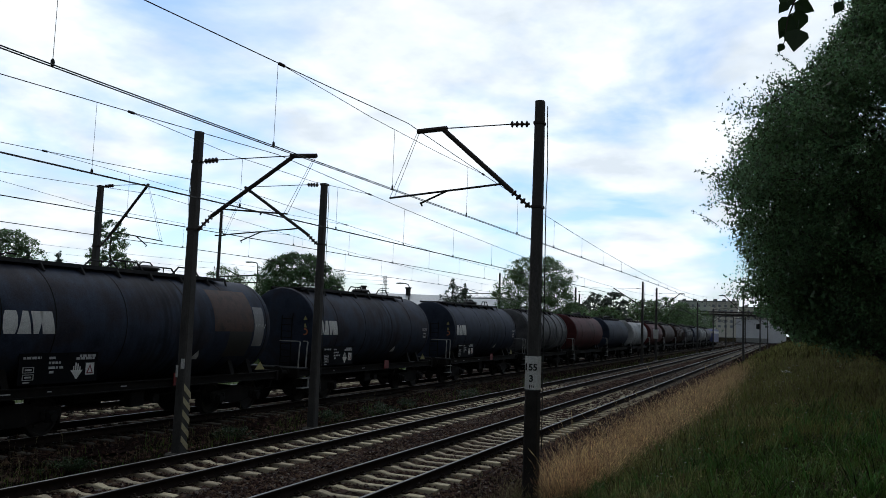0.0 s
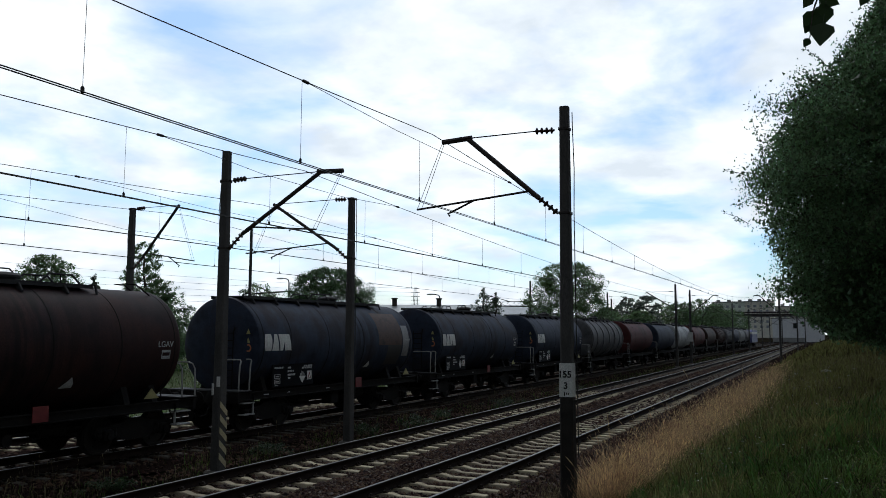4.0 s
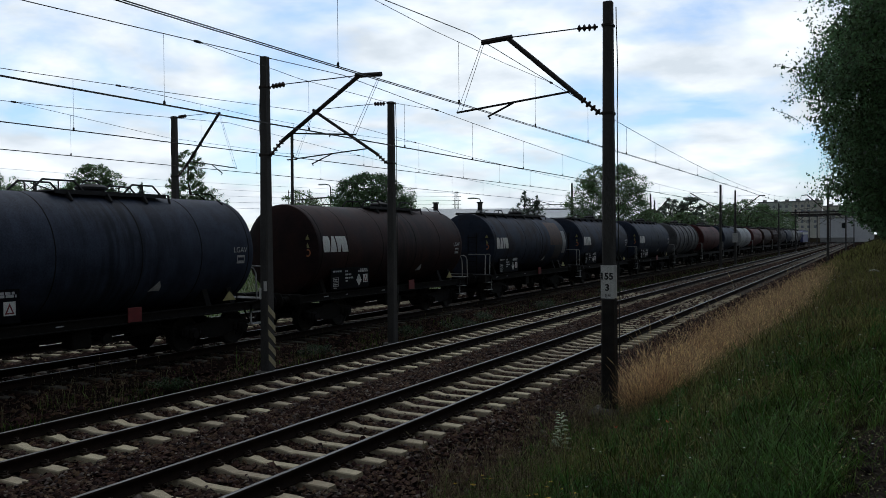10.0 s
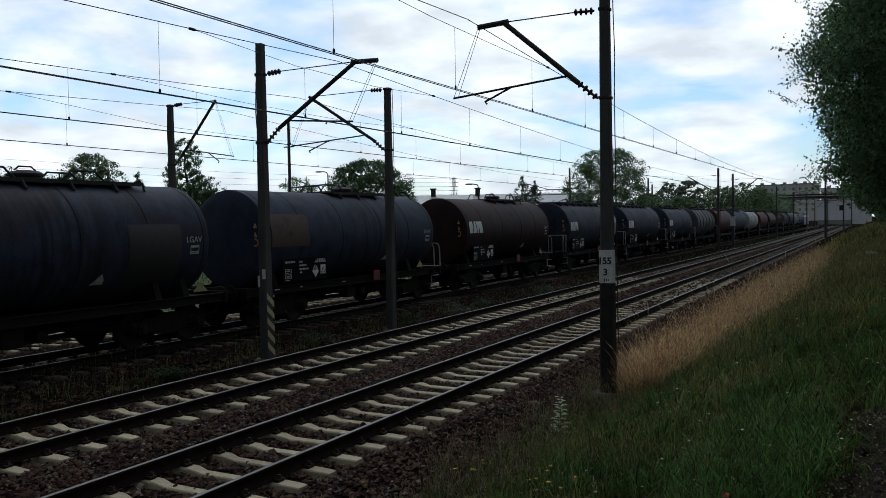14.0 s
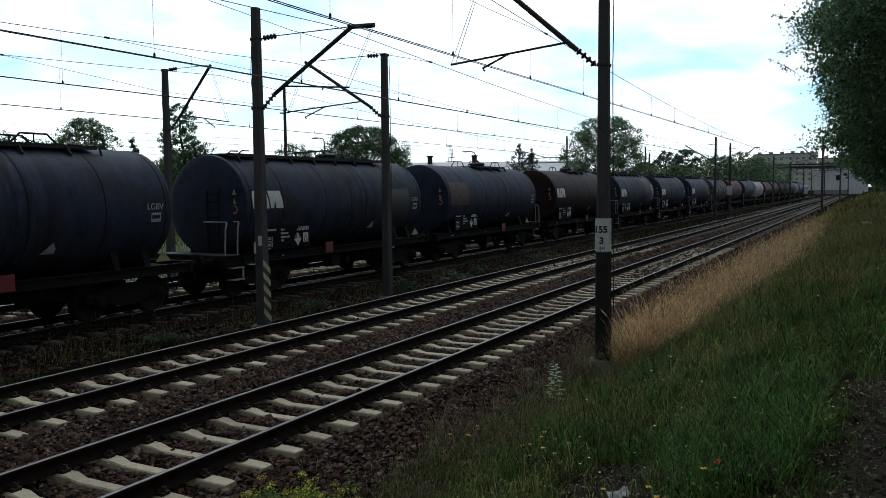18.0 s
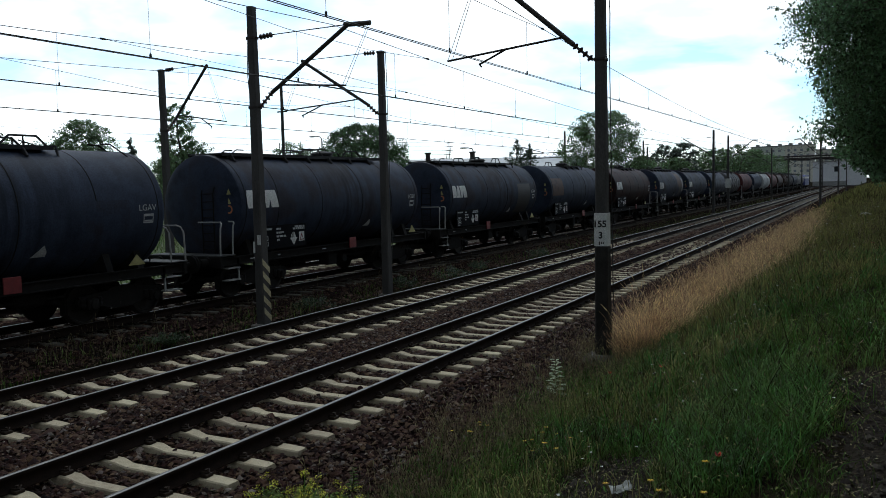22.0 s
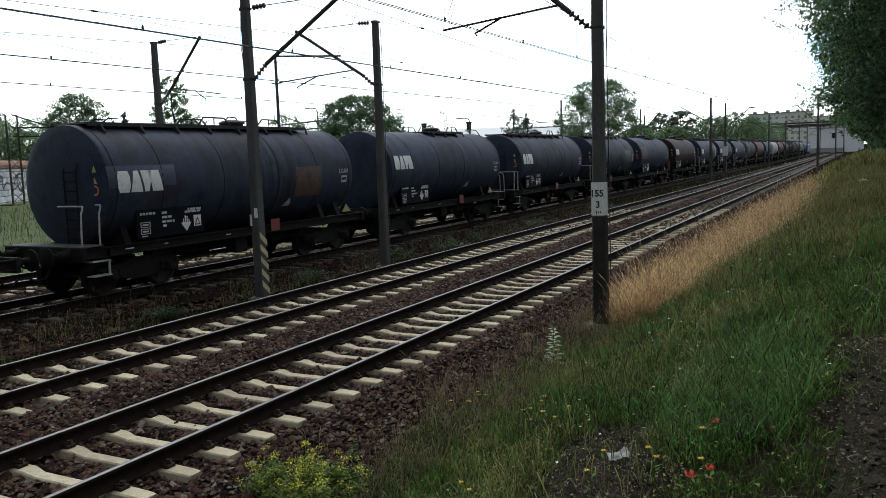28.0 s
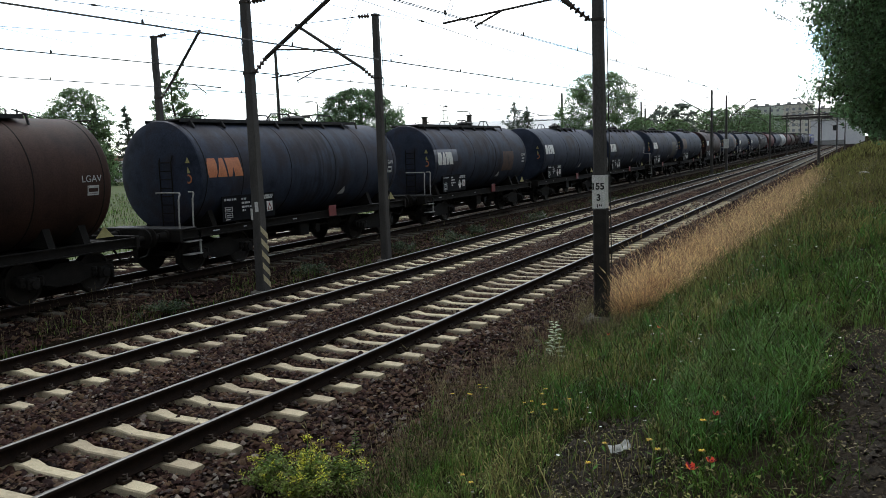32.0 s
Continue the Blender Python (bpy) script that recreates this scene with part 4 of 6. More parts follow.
    for z in (1.34, 1.5):
        decal("text_frame", board, M_GREYTXT, [((0, 0), (1, 0), (1, 0.12), (0, 0.12)), ((0, 0.88), (1, 0.88), (1, 1), (0, 1)), ((0, 0), (0.08, 0), (0.08, 1), (0, 1)), ((0.92, 0), (1, 0), (1, 1), (0.92, 1)), ((0.2, 0.35), (0.8, 0.35), (0.8, 0.65), (0.2, 0.65))], mark_y, z, 0.3, 0.13, rows=1, flat=1.3045)
    # signs on the flat end of the tank
    for z in (2.86, 2.6):
        bm = bmesh.new()
        bm.faces.new([bm.verts.new(q) for q in ((1.01, -HALF - 0.012, z), (1.17, -HALF - 0.012, z), (1.09, -HALF - 0.012, z + 0.16))])
        part("warning_sign", bm, M_HAZARD, t, "small yellow warning triangle")
    bm = bmesh.new()
    mm = Matrix.Translation((1.09, -HALF - 0.012, 2.45)) @ Matrix.Rotation(radians(90), 4, "X")
    ro = [mm @ Vector((0.12 * math.cos(q), 0.12 * math.sin(q), 0)) for q in [math.pi * k / 10 for k in range(20)]]
    ri = [mm @ Vector((0.075 * math.cos(q), 0.075 * math.sin(q), 0)) for q in [math.pi * k / 10 for k in range(20)]]
    vo, vi = [bm.verts.new(q) for q in ro], [bm.verts.new(q) for q in ri]
    for k in range(20):
        bm.faces.new((vo[k], vo[(k + 1) % 20], vi[(k + 1) % 20], vi[k]))
    part("warning_sign", bm, M_ORANGE, t, "round orange warning ring")
    bm = bmesh.new()
    box(bm, 1.3, plate_y - 0.2, 0.98, 1.325, plate_y + 0.2, 1.32, 0.005)
    part("red_plate", bm, M_RED, t, "red enamel plate")
    decal("hazard_triangle", t, M_GREYTXT, [((0, 0), (1, 0), (1, 0.4), (0.7, 1))], 1.5, 1.65, 0.35, 0.25)
    lettering("end_mark", keeper, 0.21, pose(R_TANK + 0.008, 4.42, 2.6, 90, 0, 90), M_GREYTXT, t)
    for z in (2.4, 2.28):
        decal("text_bar", t, M_GREYTXT, UNIT, 4.33, z, 0.24, 0.035, rows=2)
    decal("text_bar", t, M_GREYTXT, [((0, 0), (1, 0), (1, 0.15), (0, 0.15)), ((0, 0.85), (1, 0.85), (1, 1), (0, 1)), ((0, 0), (0.08, 0), (0.08, 1), (0, 1)), ((0.92, 0), (1, 0), (1, 1), (0.92, 1))], 4.3, 2.24, 0.3, 0.22, rows=2)
    bm = bmesh.new()
    prism(bm, [(4.6 if e < 0 else 4.0, 1.25), (5.1 if e < 0 else 4.5, 1.25), (4.85 if e < 0 else 4.25, 1.5)], 1.18, 1.2, "x")
    part("hazard_triangle", bm, M_HAZARD, t, "faded yellow triangular sign")
    for nm, mt, y0, z0, w, h in extras:
        decal(nm, t, mt, UNIT, y0, z0, w, h, lift=0.011, rows=16)
    return t


def add_wagon(t, offset):
    WAGONS.append((t, offset))


add_wagon(tank_wagon("rust", "rust brown dirty tank wagon with faded panels"), -84.8)
add_wagon(tank_wagon("black", "dirty black tank wagon with orange block marking", mark=M_ORANGE), -72.05)
add_wagon(tank_wagon("black", "black tank wagon with a blue grey panel behind its white marking", panel=M_BLUEPANEL, mark_z=2.37, extras=[("repair_patch", M_RUSTPATCH, 1.9, 1.9, 1.3, 0.9)]), -59.1)
add_wagon(tank_wagon("blue", "blue black tank wagon with white block marking", rail_end=1, mark_z=2.55, walkway=(-0.6, 2.6), extras=[("repair_patch", TANKS["black"], -0.9, 2.3, 1.5, 1.25), ("repair_patch", TANKS["black"], 2.6, 1.5, 1.3, 1.3)]), -46.6)
add_wagon(tank_wagon("black", "plain black tank wagon with white block marking", keeper="LGBV", plate_y=0.6), -33.93)
add_wagon(tank_wagon("black", "black tank wagon with cream block marking", plate_y=-0.95, extras=[("repair_patch", M_BLACK, 2.4, 1.6, 1.6, 1.4)]), -21.3)
add_wagon(tank_wagon("blue", "blue black tank wagon with a rusty patch and worn marking", rail_end=1, walkway=(-0.6, 2.6), extras=[("repair_patch", M_RUSTPATCH, -4.75, 2.3, 1.75, 0.95)]), -9.1)
add_wagon(tank_wagon("brown", "rusty brown tank wagon with white block marking", rail_end=1, walkway=(-0.8, 2.8)), 3.8)
add_wagon(tank_wagon("black", "black tank wagon with rusty brown and grey repair patches", mark_z=2.36, extras=[("repair_patch", M_RUSTPATCH, 2.2, 2.45, 1.85, 1.2), ("repair_patch", M_GREYPATCH, 4.1, 2.0, 0.5, 1.2), ("repair_patch", M_BLACK, 2.9, 1.7, 1.1, 0.75)]), 17.0)
add_wagon(tank_wagon("black", "black tank wagon with cream block marking", mark_z=2.36), 29.6)
add_wagon(tank_wagon("blue", "dark grey tank wagon with white block marking", mark_z=2.36), 42.7)
for off, col, lab, ringed in ((55.3, "grey", "light grey tank wagon with raised rings", True), (68.3, "red", "dark red tank wagon", False), (81.2, "blue", "dark grey tank wagon", False),
                              (94.0, "white", "pale dirty white tank wagon", False), (106.8, "red", "maroon tank wagon", False), (119.6, "rust", "rust brown tank wagon", False),
                              (132.4, "rust", "brown tank wagon with raised rings", True), (145.2, "grey", "grey tank wagon with raised rings", True), (158.0, "black", "black tank wagon", False),
                              (170.8, "white", "pale grey tank wagon with raised rings", True), (183.6, "grey", "grey tank wagon", False)):
    add_wagon(tank_wagon(col, lab + " far along the train", near=False, ringed=ringed, rings=(-3.4, -1.6, 0.2, 2.0, 3.6) if ringed else (-2.9, 1.5)), off)


def locomotive():
    t = empty("locomotive", pose(T3, 0, 0), "blue and white electric locomotive at the head of the train", "locomotive")
    blue = material("loco_blue", [(0.06, 0.07, 0.2), (0.1, 0.12, 0.3)], 0.4, scale=1.5, bump=0.05)
    bm = bmesh.new()
    prism(bm, [(-8.6, 1.0), (8.6, 1.0), (8.75, 2.0), (8.2, 3.5), (7.6, 3.85), (-7.6, 3.85), (-8.2, 3.5), (-8.75, 2.0)], -1.48, 1.48, "x")
    part("body", bm, blue, t)
    bm = bmesh.new()
    box(bm, -1.5, -8.55, 2.9, 1.5, 8.55, 3.4, 0.02)
    part("white_band", bm, M_WHITE, t)
    bm = bmesh.new()
    box(bm, -1.2, -7.2, 3.85, 1.2, 7.2, 4.05, 0.08)
    part("roof", bm, M_GREYPATCH, t)
    for y in (-7.6, 7.1):
        bm = bmesh.new()
        box(bm, -1.51, y, 2.3, 1.51, y + 0.5, 2.85, 0.02)
        part("cab_window", bm, M_GLASS, t)
    for y in (-5, 5):
        bogie(t, y)
    return t


add_wagon(locomotive(), 200.5)


def train_run(t):
    """How far the train has gone along y since the start, in metres."""
    return ((1.848e-05 * t - 1.07752e-03) * t + 5.22934e-02) * t * t + 1.727198 * t

# ---- trees ----
def leaf_cloud(centres, radii, counts, size, rng, droop=0.3, flat=0.75, single=False):
    """Small folded leaves scattered round clump centres. Returns vertices and triangles."""
    P = []
    for c, r, n in zip(centres, radii, counts):
        d = rng.normal(0, 1, (n, 3))
        d /= np.linalg.norm(d, axis=1)[:, None] + 1e-9
        rad = r * rng.random((n, 1)) ** 0.6 * rng.uniform(0.6, 1.15, (n, 1))
        P.append(np.asarray(c) + d * rad * (1, 1, flat))
    P = np.concatenate(P)
    n = len(P)
    a = rng.uniform(0, 2 * np.pi, n)
    tilt = rng.uniform(-0.9, 0.5, n) - droop
    u = np.stack([np.cos(a) * np.cos(tilt), np.sin(a) * np.cos(tilt), np.sin(tilt)], -1)
    w = np.cross(u, np.stack([rng.normal(0, 0.5, n), rng.normal(0, 0.5, n), np.ones(n)], -1))
    w /= np.linalg.norm(w, axis=1)[:, None] + 1e-9
    s = size * rng.uniform(0.6, 1.35, n)[:, None]
    nrm = np.cross(u, w)
    if single:
        V = np.stack([P - u * s * 0.5, P + u * s * 0.35 + w * s * 0.38, P + u * s * 0.45 - w * s * 0.3], 1).reshape(-1, 3)
        return V, np.arange(n)[:, None] * 3 + np.arange(3)
    V = np.stack([P - u * s * 0.5, P + w * s * 0.27 + nrm * s * 0.09, P + u * s * 0.55, P - w * s * 0.27 + nrm * s * 0.09], 1).reshape(-1, 3)
    i = np.arange(n)[:, None] * 4
    F = np.concatenate([i + [0, 1, 2], i + [0, 2, 3]], 0)
    return V, F


PROFILES = {"round": ([0, 0.15, 0.4, 0.7, 0.9, 1], [0.72, 0.93, 1, 0.88, 0.66, 0.34]),
            "poplar": ([0, 0.2, 0.5, 0.8, 1], [0.5, 0.85, 0.9, 0.55, 0.08]),
            "overhang": ([0, 0.1, 0.22, 0.34, 0.5, 0.57, 0.7, 0.9, 1], [0.66, 0.84, 1.0, 0.98, 0.82, 0.6, 0.36, 0.2, 0.1])}


def tree(x, y, h, r, seed, leaves, size, mat, label, crown=0.25, shape="round", trunk=0.22, group="", limbs=16, category="tree", base=None, droop=0.3, lean=(0, 0), name="tree", core=0, shoots=0, sprays=(), toward=False):
    rng = np.random.default_rng(seed)
    z0 = min(float(ground_z(x, y)) - 0.05, 9.0 if x > -24 else -0.6) if base is None else base
    t = empty(name, pose(x, y, z0), label, category, group)
    bm = bmesh.new()
    top = Vector((lean[0], lean[1], h * 0.93))
    tr = [Vector((0, 0, 0)).lerp(top, k / 6) + Vector((rng.normal(0, 0.02 * h), rng.normal(0, 0.02 * h), 0)) * (0 < k < 6) for k in range(7)]
    tube(bm, tr, trunk, 8, trunk * 0.15)
    prof = PROFILES[shape]
    centres, radii = [], []
    for i in range(limbs):
        u = crown + (0.97 - crown) * (i + rng.uniform(0, 0.8)) / limbs
        v = (u - crown) / (1 - crown)
        reach = r * float(np.interp(v, *prof)) * rng.uniform(0.72, 0.98)
        a = i * 2.399 + rng.uniform(-0.5, 0.5)
        rise = min((1.3 if shape == "poplar" else 0.4) * reach, u * h * 0.8)
        p0 = Vector((0, 0, 0)).lerp(top, max(0.02, u * h - rise) / (h * 0.93))
        end = Vector((top.x * u + math.cos(a) * reach, top.y * u + math.sin(a) * reach, u * h))
        mid = p0.lerp(end, 0.55) + Vector((0, 0, 0.06 * reach))
        tube(bm, [p0, mid, end], trunk * 0.35 * (1 - 0.6 * v), 5, 0.015)
        for j in range(5):
            q = mid.lerp(end, 0.1 + 0.22 * j) if j else p0.lerp(mid, 0.7)
            d = Vector(rng.normal(0, 1, 3)); d.z *= 0.6
            e = q + d.normalized() * reach * rng.uniform(0.12, 0.26)
            tube(bm, [q, e], 0.02, 4, 0.006)
            for c, rr in ((e, 0.26), (q.lerp(e, 0.5), 0.22)):
                centres.append(tuple(c)); radii.append(max(0.22, reach * rr * 0.8 * rng.uniform(0.6, 1.2)))
        centres.append(tuple(end)); radii.append(max(0.22, r * 0.1))
    w = np.array(radii) ** 2
    counts = np.maximum(4, (leaves * 0.3 * w / w.sum()).astype(int))
    # the inner mass of the crown: many lumps inside a lopsided body
    k = 190 if not core else 640
    v = rng.random(k) ** 0.9
    a = rng.uniform(0, 2 * np.pi, k)
    if toward:
        a = np.where(rng.random(k) < 0.5, rng.normal(math.pi, 0.75, k), a)      # fuller toward the open side
    lump = 1 + 0.1 * np.sin(2 * a + seed) + 0.1 * np.sin(15 * v + 3 * a + seed) + 0.06 * np.sin(27 * v - 5 * a + 2 * seed)
    rb = r * (rng.uniform(0.13, 0.24, k) if not core else rng.uniform(0.07, 0.17, k)) * (0.45 + 0.55 * np.interp(v, *prof))
    rr = np.maximum(0.1, r * np.interp(v, *prof) * lump - rb * 0.9) * rng.random(k) ** (0.4 if not core else 0.25)
    zc = h * (crown + (1 - crown) * v)
    f = np.minimum(1, zc / h)
    body = np.stack([np.cos(a) * rr + lean[0] * f, np.sin(a) * rr + lean[1] * f, zc], -1)
    centres += [tuple(p) for p in body]
    radii += list(rb)
    counts = np.concatenate([counts, np.maximum(4, leaves * 0.7 * rb ** 2 / (rb ** 2).sum()).astype(int)])
    # leafy shoots that stand out of the outline, and long sprays
    lines = []
    for i in range(shoots):
        vv, aa = rng.random() ** 0.8, rng.uniform(0, 2 * np.pi)
        ro = r * float(np.interp(vv, *prof)) * 0.9
        s0 = Vector((math.cos(aa) * ro + lean[0] * vv, math.sin(aa) * ro + lean[1] * vv, h * (crown + (1 - crown) * vv)))
        L = rng.uniform(0.5, 1.1)
        up = rng.uniform(-0.7, 0.9)
        lines.append((s0, s0 + Vector((math.cos(aa) * L * 0.8, math.sin(aa) * L * 0.8, L * up))))
    lines += [(Vector(p) - Vector((x, y, z0)), Vector(q) - Vector((x, y, z0))) for p, q in sprays]
    for p, q in lines:
        tube(bm, [p, p.lerp(q, 0.5) + Vector((0, 0, 0.05)), q], 0.012, 4, 0.004)
        n = max(4, int((q - p).length / 0.14))
        for j in range(n + 1):
            centres.append(tuple(p.lerp(q, j / n) + Vector(rng.normal(0, 0.04, 3)))); radii.append(0.2 - 0.1 * j / n)
            counts = np.append(counts, max(5, int(0.5 / size ** 1.2)))
    part("trunk", bm, M_BARK, t, smooth=True)
    V, F = leaf_cloud(centres, radii, counts, size, rng, droop, single=y > 20 or x > 7)
    if core:
        # shaded leaves deep inside the crown
        v = rng.random(core)
        a = rng.uniform(0, 2 * np.pi, core)
        if toward:
            a = np.where(rng.random(core) < 0.6, rng.normal(math.pi, 0.75, core), a)
        rr = r * np.interp(v, *prof) * 0.84 * rng.random(core) ** 0.5
        f = v
        pts = np.stack([np.cos(a) * rr + lean[0] * f, np.sin(a) * rr + lean[1] * f, h * (crown + (1 - crown) * v)], -1)
        V2, F2 = leaf_cloud([tuple(p) for p in pts], [0.15] * core, [1] * core, max(0.16, size * 1.2), rng, droop, single=True)
        V, F = np.concatenate([V, V2]), np.concatenate([F, F2 + len(V)])
    np_mesh("crown", V, F, mat, t)
    return t


# darkened leaf: the hanging twig's silhouette shade is in its colour
M_LEAFDARK = leaf_material("leaf_dark", [(0.02, 0.045, 0.012), (0.035, 0.065, 0.018)], 0.5, 0.12)
LT = "leafy trees beside the line"
# beside the line, overhanging the bank
tree(3.65, 25.5, 15.0, 6.25, 11, 300000, 0.082, M_LEAF, "large dark green leafy tree overhanging the grassy bank", 0.1, "overhang", group=LT, limbs=40, trunk=0.26, core=40000, shoots=80, droop=0.5, toward=True,
     sprays=(((-1.3, 25.0, 7.4), (-1.65, 25.0, 9.1)), ((-1.5, 25.0, 6.9), (-2.25, 25.0, 6.6)), ((-0.3, 25.0, 8.8), (-0.55, 25.0, 9.75)), ((0.3, 25.0, 9.3), (0.0, 25.0, 10.4))))
tree(7.3, 31.0, 18.5, 4.8, 12, 90000, 0.15, M_LEAF, "tall dark green birch tree on the bank with drooping twigs", 0.08, group=LT, limbs=34, trunk=0.3, core=11000, shoots=60, droop=0.9)
tree(4.3, 42.0, 10.5, 5.5, 13, 120000, 0.11, M_LEAF, "dark green leafy tree further along the bank", 0.14, "overhang", group=LT, limbs=24, core=20000, shoots=40, toward=True,
     sprays=(((0.2, 37.5, 4.9), (-2.0, 36.0, 4.45)), ((-0.3, 37.0, 5.1), (-1.7, 36.0, 5.1)), ((-0.2, 37.0, 4.3), (-1.2, 36.0, 4.0))))
tree(4.7, 60.0, 10.5, 6.2, 14, 45000, 0.25, M_LEAF, "dark green leafy tree far along the bank", 0.13, "overhang", group=LT, limbs=22, core=12000, toward=True)
tree(5.4, 82.0, 10.5, 7.0, 15, 20000, 0.4, M_LEAF, "dark green leafy tree far along the bank", 0.13, "overhang", group=LT, limbs=22, core=5000)
tree(6.6, 108.0, 10.5, 7.8, 16, 16000, 0.48, M_LEAF, "dark green leafy tree far along the bank", 0.13, "overhang", group=LT, limbs=20, core=5000)
tree(7.5, 21.0, 12.0, 4.8, 17, 40000, 0.21, M_LEAF, "dark green leafy tree on the bank", 0.12, group=LT, limbs=26, core=12000)
# behind the train
BT = "trees behind the railway"
tree(-22.9, 78.5, 10.3, 4.7, 21, 52000, 0.15, M_LEAF_HAZED, "airy green ash tree behind the tracks", 0.15, group=BT, limbs=20, core=5000)
tree(-33.8, 52.3, 8.3, 4.3, 22, 64000, 0.135, M_LEAF, "round dense green tree behind the tracks", 0.1, group=BT, limbs=22, core=12000)
tree(-44.0, 43.8, 9.9, 1.9, 23, 22000, 0.115, M_LEAF_HAZED, "slender drooping birch tree", 0.15, "round", group=BT, droop=0.8)
tree(-43.2, 44.9, 7.2, 2.4, 24, 20000, 0.12, M_LEAF, "small bushy tree beside a birch", 0.1, group=BT)
tree(-74.0, 60.0, 11.5, 4.0, 25, 24000, 0.2, M_LEAF_HAZED, "tall green tree behind a graffiti wall", 0.1, group=BT, core=6000)
tree(-70.0, 62.8, 9.6, 1.4, 26, 9000, 0.17, M_LEAF_POPLAR, "grey green poplar tree", 0.1, "poplar", group=BT)
tree(-72.5, 61.0, 9.9, 1.6, 27, 9000, 0.17, M_LEAF_POPLAR, "slim grey green poplar beside a taller tree", 0.1, "poplar", group=BT)
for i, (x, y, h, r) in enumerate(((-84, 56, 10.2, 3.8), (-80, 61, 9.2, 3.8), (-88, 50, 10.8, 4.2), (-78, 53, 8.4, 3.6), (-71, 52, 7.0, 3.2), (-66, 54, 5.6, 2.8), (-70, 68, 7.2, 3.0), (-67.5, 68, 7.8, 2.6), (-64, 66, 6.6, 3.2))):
    tree(x, y, h * 1.06, r * 1.35, 30 + i, 14000, 0.24, M_LEAF_HAZED, "green bushy tree behind a graffiti wall", 0.04, group=BT)
tree(-43.5, 56.5, 7.6, 2.8, 40, 8000, 0.15, M_LEAF_HAZED, "light green young tree with open crown", 0.15, group=BT)
tree(-36.0, 88.5, 8.8, 2.4, 41, 7000, 0.17, M_LEAF_POPLAR, "two-tipped grey green tree behind a shed", 0.1, "poplar", group=BT)
tree(-34.6, 88.8, 8.2, 1.9, 42, 5000, 0.17, M_LEAF_POPLAR, "slim grey green tree behind a shed", 0.1, "poplar", group=BT)
for i, (x, y, h, r, m) in enumerate(((-31.5, 146, 9.6, 2.6, M_LEAF_POPLAR), (-28.5, 147, 9.8, 2.4, M_LEAF_POPLAR), (-26.3, 160, 9.2, 3.4, M_LEAF_HAZED), (-25.6, 170, 9.4, 3.6, M_LEAF_HAZED), (-23.2, 178, 10.2, 4.0, M_LEAF_HAZED),
                                     (-22.5, 192, 9.5, 4.4, M_LEAF_HAZED), (-34, 140, 7.6, 3.5, M_LEAF_HAZED), (-23.5, 205, 9.0, 5.0, M_LEAF_HAZED), (-22.4, 225, 9.0, 5.0, M_LEAF_HAZED), (-27.5, 135, 7.0, 3.0, M_LEAF_HAZED), (-29, 120, 6.5, 3.0, M_LEAF_HAZED))):
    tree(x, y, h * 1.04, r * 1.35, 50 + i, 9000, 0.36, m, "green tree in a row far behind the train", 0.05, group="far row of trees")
for i in range(8):
    tree(14 + i * 5.2, 400 + 9 * (i % 3), 9 + (i * 7 % 4), 5.5, 70 + i, 2000, 0.8, M_LEAF_HAZED, "distant green tree at the end of the line", 0.05, group="far row of trees")


